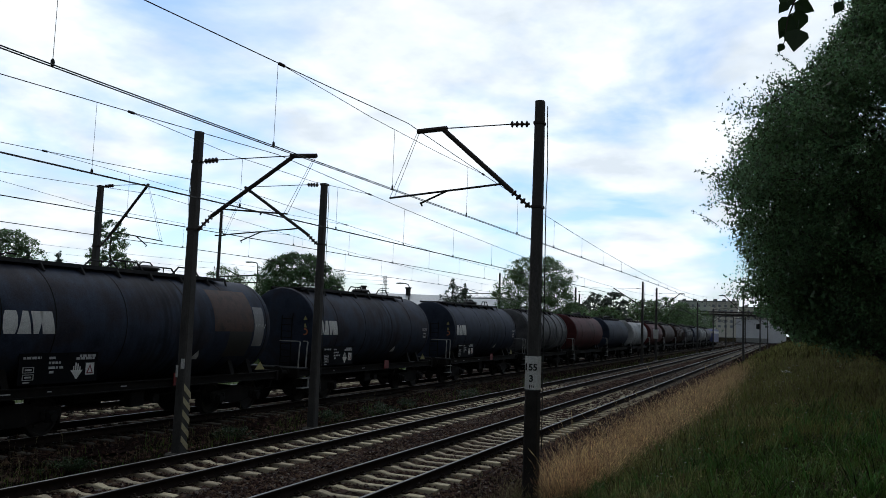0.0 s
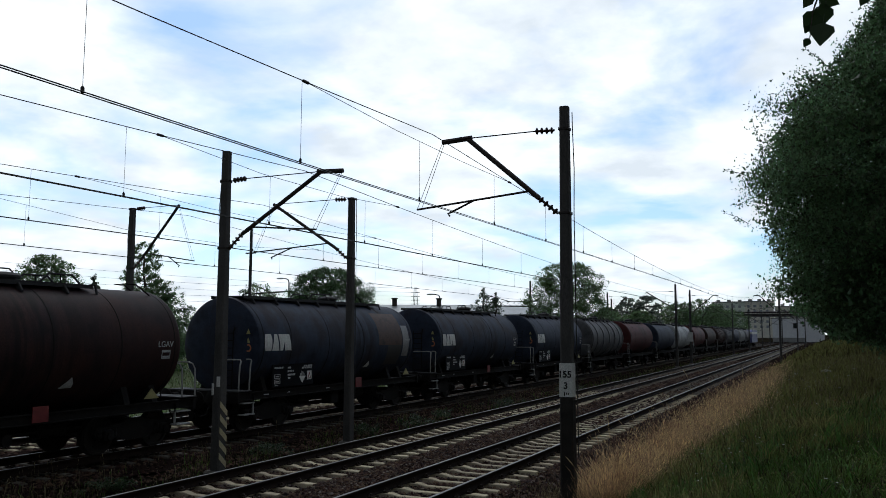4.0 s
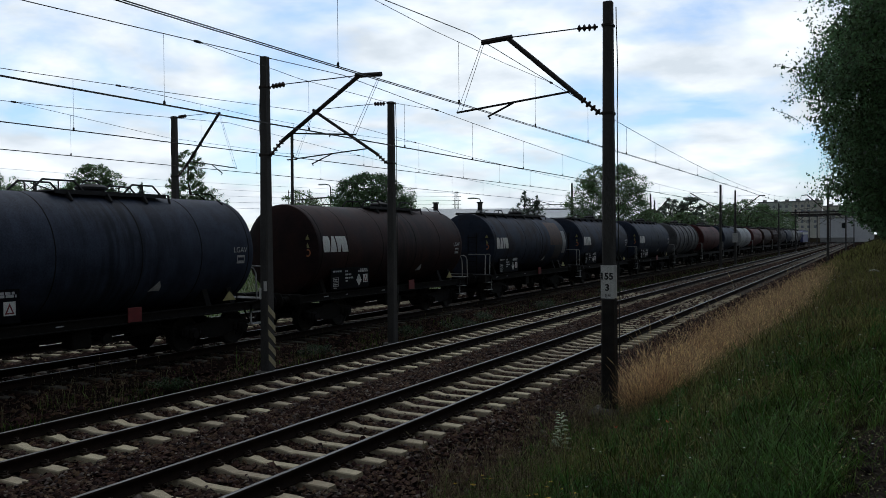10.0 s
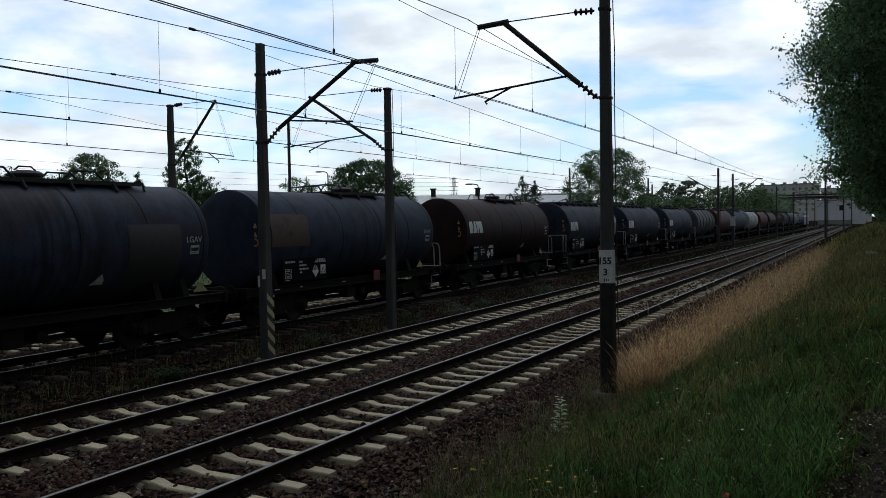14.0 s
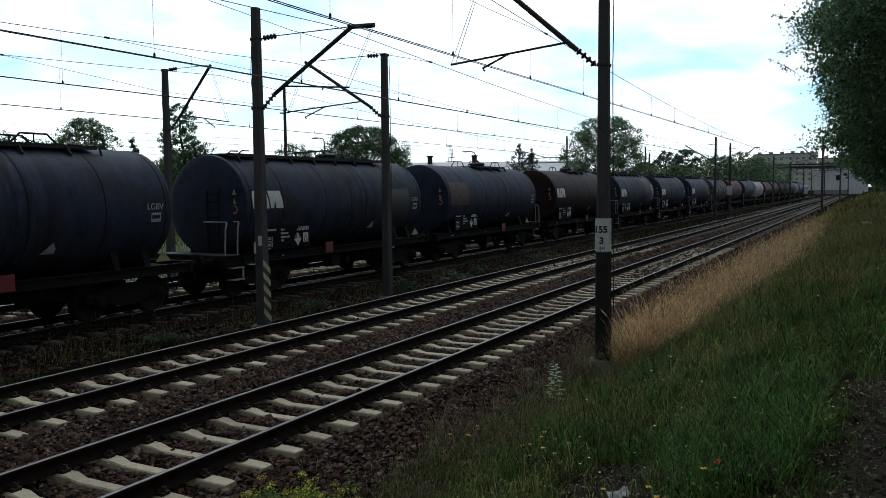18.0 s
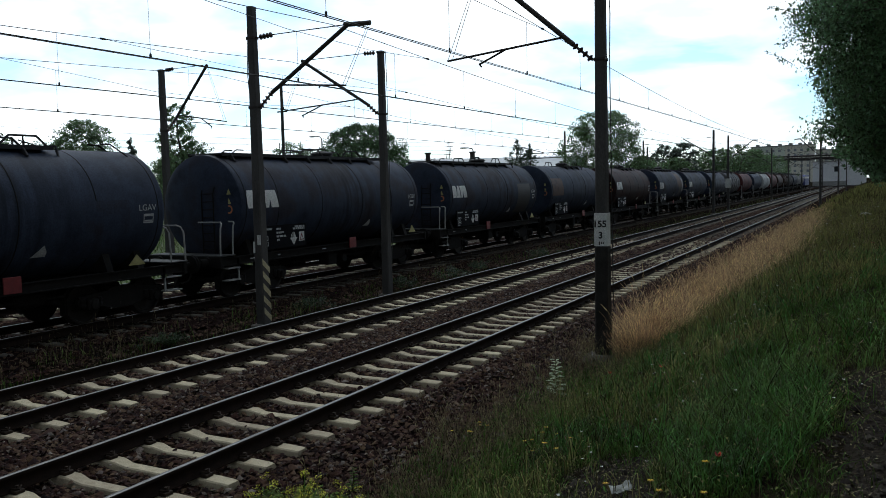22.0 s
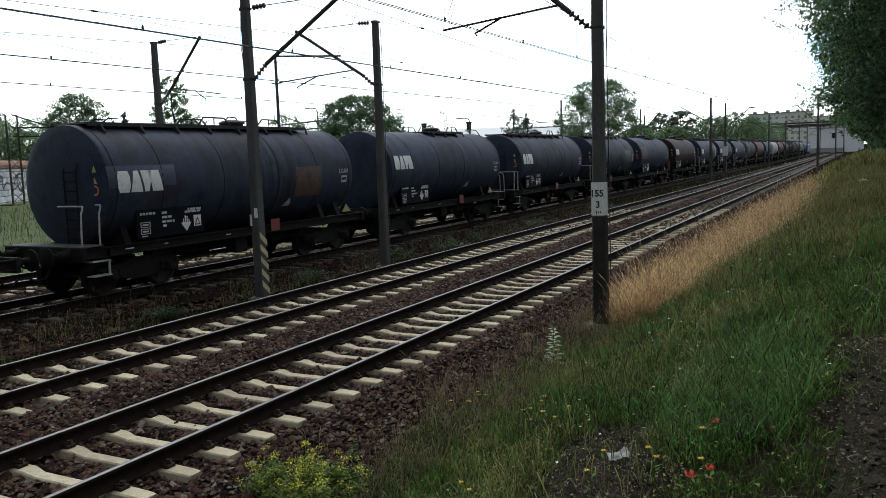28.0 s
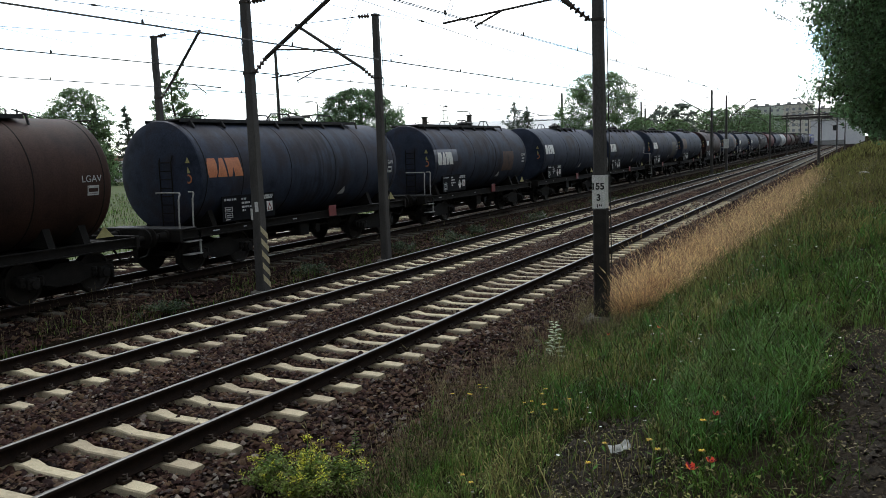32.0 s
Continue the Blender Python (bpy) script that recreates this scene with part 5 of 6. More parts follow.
# ---- the birch whose twig hangs before the sky, close by ----
def hanging_twig():
    t = empty("birch_tree", pose(2.6, 0.6, float(ground_z(2.6, 0.6))), "birch tree with a thin hanging twig of pointed leaves", "tree")
    bm = bmesh.new()
    tube(bm, [(0, 0, -0.1), (0.05, 0.05, 2), (0.0, 0.1, 4.5), (0.1, 0, 7)], 0.13, 10, 0.04)
    part("trunk", bm, M_BARK, t)
    o0 = Vector((0.01, 2.2, 3.69)) - t.matrix_basis.translation
    bm = bmesh.new()
    tube(bm, [(0.0, 0.1, 4.4), (-0.9, 0.7, 4.6), (-1.9, 1.3, 3.9), o0 + Vector((0.22, 0.0, 0.75))], 0.03, 6, 0.008)
    part("branch", bm, M_BARK, t)
    bm = bmesh.new()
    tube(bm, [o0 + Vector(p) for p in ((0.22, 0.0, 0.75), (0.1, 0.0, 0.3), (0.02, 0.0, 0.1), (-0.005, 0.0, 0.03), (-0.015, 0, -0.04))], 0.005, 6, 0.001)
    part("twig", bm, M_BARK, t)
    rng = random.Random(5)
    for (x, z, s, a) in ((0.005, 0.038, 0.06, 238), (0.01, 0.075, 0.055, 335), (0.026, 0.055, 0.062, 255), (0.018, 0.0, 0.075, 262), (-0.015, 0.0, 0.022, 240), (-0.015, -0.04, 0.026, 235), (-0.006, 0.068, 0.034, 232),
                         (0.12, 0.06, 0.036, 240), (0.145, 0.075, 0.034, 310), (-0.002, 0.11, 0.06, 260), (0.12, 0.14, 0.06, 280)):
        bm = bmesh.new()
        d = Vector((math.cos(radians(a)), rng.uniform(-0.4, 0.4), math.sin(radians(a)))).normalized()
        w = d.cross(Vector((0, 1, 0.2))).normalized()
        nn = d.cross(w)
        out = [(0, 0), (0.2, 0.34), (0.42, 0.4), (0.7, 0.22), (1.0, 0.0)]
        o = o0 + Vector((x, rng.uniform(-0.02, 0.02), z))
        mid = [bm.verts.new(o + d * s * u) for u, _ in out]
        for sgn in (1, -1):
            side = [mid[0]] + [bm.verts.new(o + d * s * u + w * s * v * sgn + nn * s * 0.12 * v) for u, v in out[1:-1]] + [mid[-1]]
            for k in range(len(out) - 1):
                vs = []
                for q in (mid[k], mid[k + 1], side[k + 1], side[k]):
                    if q not in vs:
                        vs.append(q)
                if len(vs) > 2:
                    bm.faces.new(vs if sgn > 0 else vs[::-1])
        tube(bm, [o, o - d * s * 0.35], 0.0012, 4)
        part("leaf", bm, M_LEAFDARK, t)
    return t


hanging_twig()

# ---- buildings and yard behind the train ----
M_ROOF = material("shed_roof_metal", [(0.35, 0.37, 0.38), (0.48, 0.5, 0.5)], 0.5, 0.2, scale=0.8, bump=0.1)
M_WALLG = material("grey_render", [(0.28, 0.28, 0.27), (0.4, 0.4, 0.38)], 0.85, scale=1.2)
M_WALLW = material("white_render", [(0.84, 0.86, 0.88), (0.92, 0.93, 0.94)], 0.7, scale=0.6)
# skyline walls and windows: aerial haze is put in as extra paleness
M_BLOCK = material("apartment_cream_hazed", [(0.84, 0.82, 0.7), (0.9, 0.88, 0.78)], 0.85, scale=0.3)
M_BLOCKG = material("apartment_greenish_hazed", [(0.76, 0.82, 0.72), (0.82, 0.88, 0.78)], 0.85, scale=0.3)
M_HAZEGLASS = material("hazed_window", [(0.25, 0.28, 0.3), (0.4, 0.43, 0.45)], 0.4, scale=0.5, bump=0)
M_GRAFF = material("painted_wall", [(0.5, 0.5, 0.49), (0.68, 0.68, 0.67), (0.42, 0.43, 0.44)], 0.8, scale=1.6, objrand=0.2)
M_CAP = material("rusty_wall_cap", [(0.2, 0.09, 0.06), (0.33, 0.17, 0.11), (0.3, 0.26, 0.22)], 0.85, scale=2.2)
M_MEADOW = material("far_meadow", [(0.045, 0.07, 0.02), (0.075, 0.10, 0.032), (0.09, 0.10, 0.045)], 0.9, scale=0.7, bump=0.5, fine=18, bump_dist=0.08, spec=0.2)

strip("meadow", -85, -24.0, -5, 130, 0.03, M_MEADOW, "bright green rough grass behind the sidings", "grass field", nx=24, ny=120, wob=0.3, seed=9)


def shed():
    t = empty("long_shed", pose(-58.0, 126.5, 0, 0, 0, 27), "long low industrial shed with a pale metal roof", "shed")
    bm = bmesh.new()
    box(bm, -17, -6, -0.6, 17, 6, 5.6)
    part("wall", bm, M_WALLG, t)
    bm = bmesh.new()
    prism(bm, [(-6.6, 5.5), (6.6, 5.5), (6.6, 5.7), (0, 7.7), (-6.6, 5.7)], -17.4, 17.4, "x")
    part("roof", bm, M_ROOF, t)
    for x in (-9, -1.5, 8):
        bm = bmesh.new()
        box(bm, x - 0.4, -1.0, 6.5, x + 0.4, -0.2, 8.6, 0.05)
        box(bm, x - 0.55, -1.15, 8.6, x + 0.55, -0.05, 8.8, 0.03)
        part("chimney", bm, M_STEEL, t)
    bm = bmesh.new()
    for x in np.arange(-16, 16.1, 2):
        box(bm, x - 0.04, -6.08, -0.6, x + 0.04, -6.0, 5.5)
    part("wall_rib", bm, M_WALLG, t)


shed()


def lamp_post(x, y, h, side=1):
    t = empty("street_lamp", pose(x, y, -0.6), "grey street lamp post with a flat lamp head", "street lamp", "lamp posts in the yard")
    bm = bmesh.new()
    tube(bm, [(0, 0, 0), (0, 0, h * 0.6), (0, 0, h - 0.3), (side * 0.15, 0, h), (side * 0.8, 0, h + 0.12)], 0.09, 8, 0.05)
    part("post", bm, M_MAST_GREY, t)
    bm = bmesh.new()
    lathe(bm, [(0.0, -0.5), (0.16, -0.42), (0.2, 0.0), (0.14, 0.42), (0.0, 0.5)], Matrix.Translation((side * 1.1, 0, h + 0.1)) @ Matrix.Rotation(radians(90), 4, "Y") @ Matrix.Diagonal((0.5, 1, 1, 1)), 10)
    part("lamp_head", bm, M_WALLW, t, smooth=True)


lamp_post(-51.8, 72.2, 9.2, -1)
lamp_post(-37.6, 80.0, 7.6, -1)
lamp_post(-33.5, 110.0, 7.0, 1)


def yard_pole(x, y, h, w, label):
    t = empty("yard_pole", pose(x, y, -0.6), label, "pole", "poles in the yard")
    bm = bmesh.new()
    tube(bm, [(0, 0, 0), (0, 0, h)], w, 8, w * 0.7)
    part("post", bm, M_MAST_GREY, t)
    bm = bmesh.new()
    box(bm, -0.5, -0.06, h * 0.82, 0.5, 0.06, h * 0.82 + 0.1)
    part("crossarm", bm, M_STEEL, t)


yard_pole(-43.4, 55.0, 12.3, 0.16, "tall thin concrete pole behind the train")
yard_pole(-32.3, 94.6, 9.9, 0.17, "concrete pole with a short crossarm")
yard_pole(-26.5, 112.0, 8.3, 0.16, "concrete pole with a short crossarm")


def lattice(bm, a, b, w, n, r=0.035):
    """A square lattice girder from a to b."""
    a, b = Vector(a), Vector(b)
    d = (b - a).normalized()
    u = d.cross(Vector((0, 0, 1)) if abs(d.z) < 0.9 else Vector((0, 1, 0))).normalized() * w / 2
    v = d.cross(u).normalized() * w / 2
    cs = [u + v, u - v, -u - v, -u + v]
    for c in cs:
        tube(bm, [a + c, b + c], r, 4)
    for k in range(n):
        p, q = a.lerp(b, k / n), a.lerp(b, (k + 1) / n)
        for j in range(4):
            tube(bm, [p + cs[j], q + cs[(j + 1) % 4]], r * 0.6, 4)


def signal_gantry(x, y, rz, span, h, label):
    t = empty("lattice_gantry", pose(x, y, -0.6, 0, 0, rz), label, "gantry", "steel lattice gantries")
    bm = bmesh.new()
    lattice(bm, (0, 0, 0), (0, 0, h + 1.2), 0.7, 10)
    part("post", bm, M_STEEL, t)
    bm = bmesh.new()
    lattice(bm, (0, 0, h), (span, 0, h), 0.6, int(span / 0.8))
    part("girder", bm, M_STEEL, t)
    bm = bmesh.new()
    tube(bm, [(0, 0, h + 1.2), (span * 0.5, 0, h + 0.3)], 0.05, 5)
    part("stay", bm, M_STEEL, t)


signal_gantry(-52.0, 36.9, 50, 5.0, 6.3, "dark steel lattice post with an arm beside the yard")
signal_gantry(-46.0, 58.5, -25, 7.5, 6.6, "thin steel lattice gantry behind the train")
signal_gantry(-38.5, 96.0, -12, 7.0, 7.1, "thin steel lattice gantry before a shed")


def graffiti_wall():
    w = empty("boundary_wall", pose(-45.0, 25.0, 0, 0, 0, 36.4), "whitewashed masonry wall covered in graffiti with a rusty cap", "wall")
    rng = random.Random(8)
    bm = bmesh.new()
    box(bm, -0.12, 0, -0.4, 0.08, 60, 3.42)
    part("backing", bm, M_BLACK, w)
    me = None
    for row in range(7):
        for k in range(42):
            L, H = 1.36, 0.39
            if me is None:
                bm = bmesh.new()
                box(bm, 0.0, -L / 2, 0, 0.07, L / 2, H, 0.03)
                b = part("block", bm, M_GRAFF, w)
                me = b.data
            else:
                b = link("block", me, None, w)
            b.matrix_basis = pose(0.05 + rng.uniform(0, 0.03), 0.8 + 1.43 * k + (0.7 if row % 2 else 0), 0.45 + 0.43 * row)
    for k in range(30):
        bm = bmesh.new()
        tube(bm, [(0, 0.1 + 2 * k, 3.5), (0, 2.0 + 2 * k, 3.5)], 0.34, 10)
        part("cap", bm, M_CAP, w)
    # sprayed scrawls: bent dark and grey strokes
    for k in range(46):
        y, z = rng.uniform(2, 56), rng.uniform(1.0, 2.6)
        bm = bmesh.new()
        pts = [(y, z)]
        for j in range(rng.randint(3, 6)):
            pts.append((pts[-1][0] + rng.uniform(-0.9, 0.9), min(3.3, max(0.6, pts[-1][1] + rng.uniform(-0.9, 0.9)))))
        for (a0, z0), (a1, z1) in zip(pts, pts[1:]):
            d = Vector((a1 - a0, z1 - z0))
            if d.length < 0.15:
                continue
            nn = Vector((-d.y, d.x)).normalized() * 0.07
            bm.faces.new([bm.verts.new((0.16, q.x, q.y)) for q in (Vector((a0, z0)) + nn, Vector((a0, z0)) - nn, Vector((a1, z1)) - nn, Vector((a1, z1)) + nn)])
        part("scrawl", bm, rng.choice((M_BLACK, M_BLACK, M_STEEL, M_BLUEPANEL)), w)


graffiti_wall()


def pipe_bridge():
    t = empty("pipe_bridge", pose(0, 300, 0), "dark steel pipe bridge crossing high over the tracks", "bridge")
    for z, r in ((9.5, 0.4), (10.4, 0.25)):
        bm = bmesh.new()
        tube(bm, [(-36, 0, z - 8), (-36, 0, z - 0.8), (-35.2, 0, z), (30, 0, z)], r, 10)
        part("pipe", bm, M_STEEL, t)
    bm = bmesh.new()
    lattice(bm, (-35, 1, 9.6), (30, 1, 9.6), 1.3, 40, 0.09)
    part("girder", bm, M_STEEL, t)
    for x in (-34.5, -13.4, 3.0, 18):
        bm = bmesh.new()
        lattice(bm, (x, 1, -0.5), (x, 1, 9), 0.9, 8, 0.09)
        part("support", bm, M_STEEL, t)


pipe_bridge()


def white_building():
    t = empty("white_hall", pose(-4.0, 345, 0), "plain white hall with a small dark window", "building")
    bm = bmesh.new()
    box(bm, -14.4, 0, -0.6, -2.5, 14, 9.0)
    box(bm, -2.5, 1.0, -0.6, 4.0, 14, 7.6)
    part("wall", bm, M_WALLW, t)
    bm = bmesh.new()
    box(bm, -14.6, -0.3, 9.0, -2.4, 14.3, 9.3)
    box(bm, -2.4, 0.8, 7.6, 4.2, 14.3, 7.9)
    part("roof", bm, M_WALLG, t)
    for x, z in ((-6.9, 5.2),):
        bm = bmesh.new()
        box(bm, x, -0.05, z, x + 1.5, 0.1, z + 2.0)
        part("window", bm, M_GLASS, t)
    bm = bmesh.new()
    box(bm, -14.4, -0.06, -0.6, -2.5, 0.05, 1.6)
    part("plinth", bm, M_WALLG, t)


white_building()


def apartment(x, y, L, floors, mat, label):
    t = empty("apartment_block", pose(x, y, 0), label, "apartment block", "apartment blocks on the skyline")
    h = 3.0 * floors + 6.8
    bm = bmesh.new()
    box(bm, 0, 0, -1, L, 12, h)
    part("wall", bm, mat, t)
    bm = bmesh.new()
    box(bm, -0.4, -0.4, h, L + 0.4, 12.4, h + 0.6)
    part("roof", bm, M_WALLG, t)
    me = None
    n = int(L / 3.4)
    for f in range(1, floors + 1):
        for k in range(n):
            if me is None:
                bm = bmesh.new()
                box(bm, -0.7, -0.06, 0, 0.7, 0.05, 1.4)
                w = part("window", bm, M_HAZEGLASS, t); me = w.data
            else:
                w = link("window", me, None, t)
            w.matrix_basis = pose(3.4 * k + 2.0, 0, 3.0 * f + 3.6)
    for k in range(3):
        bm = bmesh.new()
        box(bm, L * (k + 0.5) / 3 - 1, 4, h + 0.6, L * (k + 0.5) / 3 + 1, 6, h + 1.8)
        part("roof_vent", bm, M_WALLG, t)


apartment(-61, 517, 18.5, 5, M_BLOCKG, "greenish grey apartment block on the skyline")
apartment(-42, 512, 15.5, 5, M_BLOCK, "cream apartment block on the skyline")
apartment(-26, 518, 24, 4, M_BLOCK, "cream apartment block on the skyline")

# ---- loose ballast stones ----
def stones(name, x0, x1, y0, y1, n, size, seed, label, dens=1.6, lift=0.03, mat=M_STONE):
    rng = np.random.default_rng(seed)
    y = y0 + (y1 - y0) * rng.random(n) ** dens
    x = x0 + (x1 - x0) * rng.random(n)
    # few stones lie on the sleepers themselves
    on = np.zeros(n, bool)
    for axis, first in ((T1, -11.46), (T2, -11.30)):
        on |= (np.abs(x - axis) < 1.25) & (np.abs((y - first + 0.3) % 0.6 - 0.3) < 0.145)
    keep = ~on | (rng.random(n) < 0.02)
    x, y = x[keep], y[keep]
    n = len(x)
    z = ground_z(x, y) + lift + rng.uniform(-0.03, 0.03, n)
    base = np.array([(1, 0, 0), (-1, 0, 0), (0, 1, 0), (0, -1, 0), (0, 0, 1), (0, 0, -1)], float)
    faces = np.array([(0, 2, 4), (2, 1, 4), (1, 3, 4), (3, 0, 4)])
    v = base[None] * rng.uniform(0.55, 1.25, (n, 6, 1)) + rng.normal(0, 0.16, (n, 6, 3))
    v *= np.array([1.15, 0.95, 0.72])
    a = rng.uniform(0, 2 * np.pi, (n, 1)); b = rng.normal(0, 0.32, (n, 1))
    vx = v[..., 0] * np.cos(a) - v[..., 1] * np.sin(a); vy = v[..., 0] * np.sin(a) + v[..., 1] * np.cos(a)
    vz = v[..., 2] * np.cos(b) - vx * np.sin(b); vx = vx * np.cos(b) + v[..., 2] * np.sin(b)
    s = size * rng.lognormal(0, 0.3, (n, 1))
    V = np.stack([vx * s + x[:, None], vy * s + y[:, None], vz * s + z[:, None]], -1).reshape(-1, 3)
    F = (faces[None] + 6 * np.arange(n)[:, None, None]).reshape(-1, 3)
    ob = np_mesh(name, V, F, mat)
    return tagged(ob, label, "ballast stones", kind="stuff")


stones("ballast_stones", -12.5, -4.35, 3.0, 30, 100000, 0.034, 1, "loose brown and grey crushed stones between the main tracks", 1.35, 0.008)
stones("ballast_stones", -12.5, -5.0, 28, 100, 26000, 0.06, 2, "loose brown crushed stones further along the main tracks", 1.3, 0.03)
M_STONE_PALE = material("pale_stone", [(0.06, 0.045, 0.037), (0.13, 0.105, 0.09), (0.10, 0.088, 0.08)], 0.9, scale=2, island=0.6, bump=0.4, fine=90, spec=0.1)
stones("pale_stones", -12.5, -4.2, 3.0, 34, 9000, 0.027, 7, "scattered paler grey stones among the ballast", 1.3, 0.035, M_STONE_PALE)
stones("ballast_stones", -18.6, -13.6, 8, 50, 16000, 0.045, 3, "dark loose stones under the freight track", 1.3)
stones("ballast_stones", -22.8, -19.4, 12, 50, 5000, 0.05, 4, "dark loose stones under the farthest track", 1.3)


# ---- grass ----
def blades(name, n, place, height, width, mat, seed, label, lean=0.5, heads=0.0, arch=False):
    """Bent blades rooted where place(rng, n) puts them. heads: share of the blade that carries a thicker seed head."""
    rng = np.random.default_rng(seed)
    x, y = place(rng, n)
    n = len(x)
    z = ground_z(x, y) - 0.01
    h = height * rng.lognormal(-0.1, 0.38, n) * np.interp(y, [3.5, 8.5], [0.55, 1.0])
    a = rng.uniform(0, 2 * np.pi, n)
    l = lean * rng.uniform(0.1, 1.0, n) * h
    dx, dy = np.cos(a) * l, np.sin(a) * l
    b = rng.uniform(0, 2 * np.pi, n)
    wx, wy = np.cos(b) * width * rng.uniform(0.6, 1.4, n), np.sin(b) * width * rng.uniform(0.6, 1.4, n)
    p0 = np.stack([x, y, z], -1)
    p1 = np.stack([x + dx * 0.35, y + dy * 0.35, z + h * 0.6], -1)
    p2 = np.stack([x + dx, y + dy, z + h], -1)
    w = np.stack([wx, wy, np.zeros(n)], -1)
    if heads:
        pm = p1 + (p2 - p1) * (1 - heads)
        V = np.stack([p0 - w * 0.3, p0 + w * 0.3, pm - w * 0.3, pm + w * 0.3, pm + (p2 - pm) * 0.4 + w * 1.6, p2, pm + (p2 - pm) * 0.4 - w * 1.6], 1).reshape(-1, 3)
        i = np.arange(n)[:, None] * 7
        F = np.concatenate([i + [0, 1, 3], i + [0, 3, 2], i + [2, 4, 5], i + [2, 5, 6]], 0)
    elif arch:
        q1 = np.stack([x + dx * 0.22, y + dy * 0.22, z + h * 0.55], -1)
        q2 = np.stack([x + dx * 0.65, y + dy * 0.65, z + h * 0.93], -1)
        q3 = np.stack([x + dx * 1.25, y + dy * 1.25, z + h * (0.95 - 0.35 * l / h)], -1)
        V = np.stack([p0, q1 - w, q1 + w, q2 - w * 0.75, q2 + w * 0.75, q3], 1).reshape(-1, 3)
        i = np.arange(n)[:, None] * 6
        F = np.concatenate([i + [0, 2, 1], i + [1, 2, 4], i + [1, 4, 3], i + [3, 4, 5]], 0)
    else:
        V = np.stack([p0, p1 - w, p1 + w, p2], 1).reshape(-1, 3)
        i = np.arange(n)[:, None] * 4
        F = np.concatenate([i + [0, 2, 1], i + [1, 2, 3]], 0)
    ob = np_mesh(name, V, F, mat)
    return tagged(ob, label, "grass", kind="stuff")


def patchy(x, y, scale=0.8, seed=0.0):
    return np.sin(x * 2.1 / scale + seed) * np.cos(y * 1.7 / scale + seed * 2) + 0.6 * np.sin(x * 5.3 / scale + y * 3.1 / scale + seed)


def gaps(x, y):
    """Small dark hollows between the tufts, a hand or two across."""
    g = np.zeros_like(x)
    for k, (a, f) in enumerate(((0.3, 31.0), (1.4, 37.0), (2.3, 27.0), (2.9, 44.0), (0.9, 19.0), (1.9, 14.0))):
        g = g + np.sin((x * np.cos(a) + y * np.sin(a)) * f + 1.7 * k + 1.1 * np.sin(x * 7.0 + k) + 1.3 * np.sin(y * 6.0 - k))
    return g < -0.35


def bare(x, y):
    """Where the bank is trodden or bare: the path, and a patch of turned earth."""
    wob = 0.12 * np.sin(y * 3.1) + 0.08 * np.sin(y * 7.7 + x * 5)
    on_path = (x > -0.17 + wob) & (x < 1.25 + wob) & (y < 8.2 + 4 * wob)
    earth = ((x + 1.62 + 0.28 * (y - 5.4)) / 0.5) ** 2 + ((y - 5.4) / 1.15) ** 2 < 1 + 3 * wob
    return on_path | earth


def on_bank(x0, x1, y0, y1, power=1.7, seed=0.0, thresh=-2.0, keep_bare=0.22):
    def f(rng, n):
        y = y0 + (y1 - y0) * rng.random(n) ** power
        x = x0 + (x1 - x0) * rng.random(n)
        keep = patchy(x, y, 0.8, seed) + rng.normal(0, 0.5, n) > thresh
        keep &= ~bare(x, y) | (rng.random(n) < keep_bare)
        keep &= (y > 15) | ~gaps(x, y) | (rng.random(n) < 0.06)
        return x[keep], y[keep]
    return f


def tufts(x0, x1, y0, y1, count, spread, power=1.4, seed=0.0, thresh=-9.0):
    """Blades gathered in tufts."""
    def f(rng, n):
        cy = y0 + (y1 - y0) * rng.random(count) ** power
        cx = x0 + (x1 - x0) * rng.random(count)
        ok = (patchy(cx, cy, 0.9, seed) + rng.normal(0, 0.4, count) > thresh) & ~bare(cx, cy)
        cx, cy = cx[ok], cy[ok]
        k = rng.integers(0, len(cx), n)
        s = spread * rng.lognormal(0, 0.3, len(cx))[k]
        px, py = cx[k] + rng.normal(0, 1, n) * s, cy[k] + rng.normal(0, 1, n) * s
        keep = (py > 15) | ~gaps(px, py) | (rng.random(n) < 0.06)
        return px[keep], py[keep]
    return f


def lush_patch(rng, n):
    x, y = rng.uniform(-1.4, -0.25, n), 4.9 + 3.4 * rng.random(n)
    keep = ((x + 0.8) / 0.55) ** 2 + ((y - 6.5) / 1.5) ** 2 + rng.normal(0, 0.2, n) < 1
    return x[keep], y[keep]


def straw_band(rng, n):
    y = 14.4 + 60 * rng.random(n) ** 1.5
    lo = np.interp(y, [14.4, 15.4, 16.5, 30, 75], [-3.95, -4.1, -4.7, -4.9, -4.7])
    hi = np.interp(y, [14, 17, 18.5, 24, 40, 75], [-3.3, -2.8, -2.5, -1.6, -1.9, -2.3])
    x = lo + (hi - lo) * np.clip(rng.beta(1.4, 1.7, n) + rng.normal(0, 0.1, n), -0.05, 1.4)
    keep = (patchy(x, y, 1.1, 5.0) + rng.normal(0, 0.5, n) > -0.9) & (rng.random(n) < np.interp(y, [25, 60], [1.0, 0.35]))
    return x[keep], y[keep]


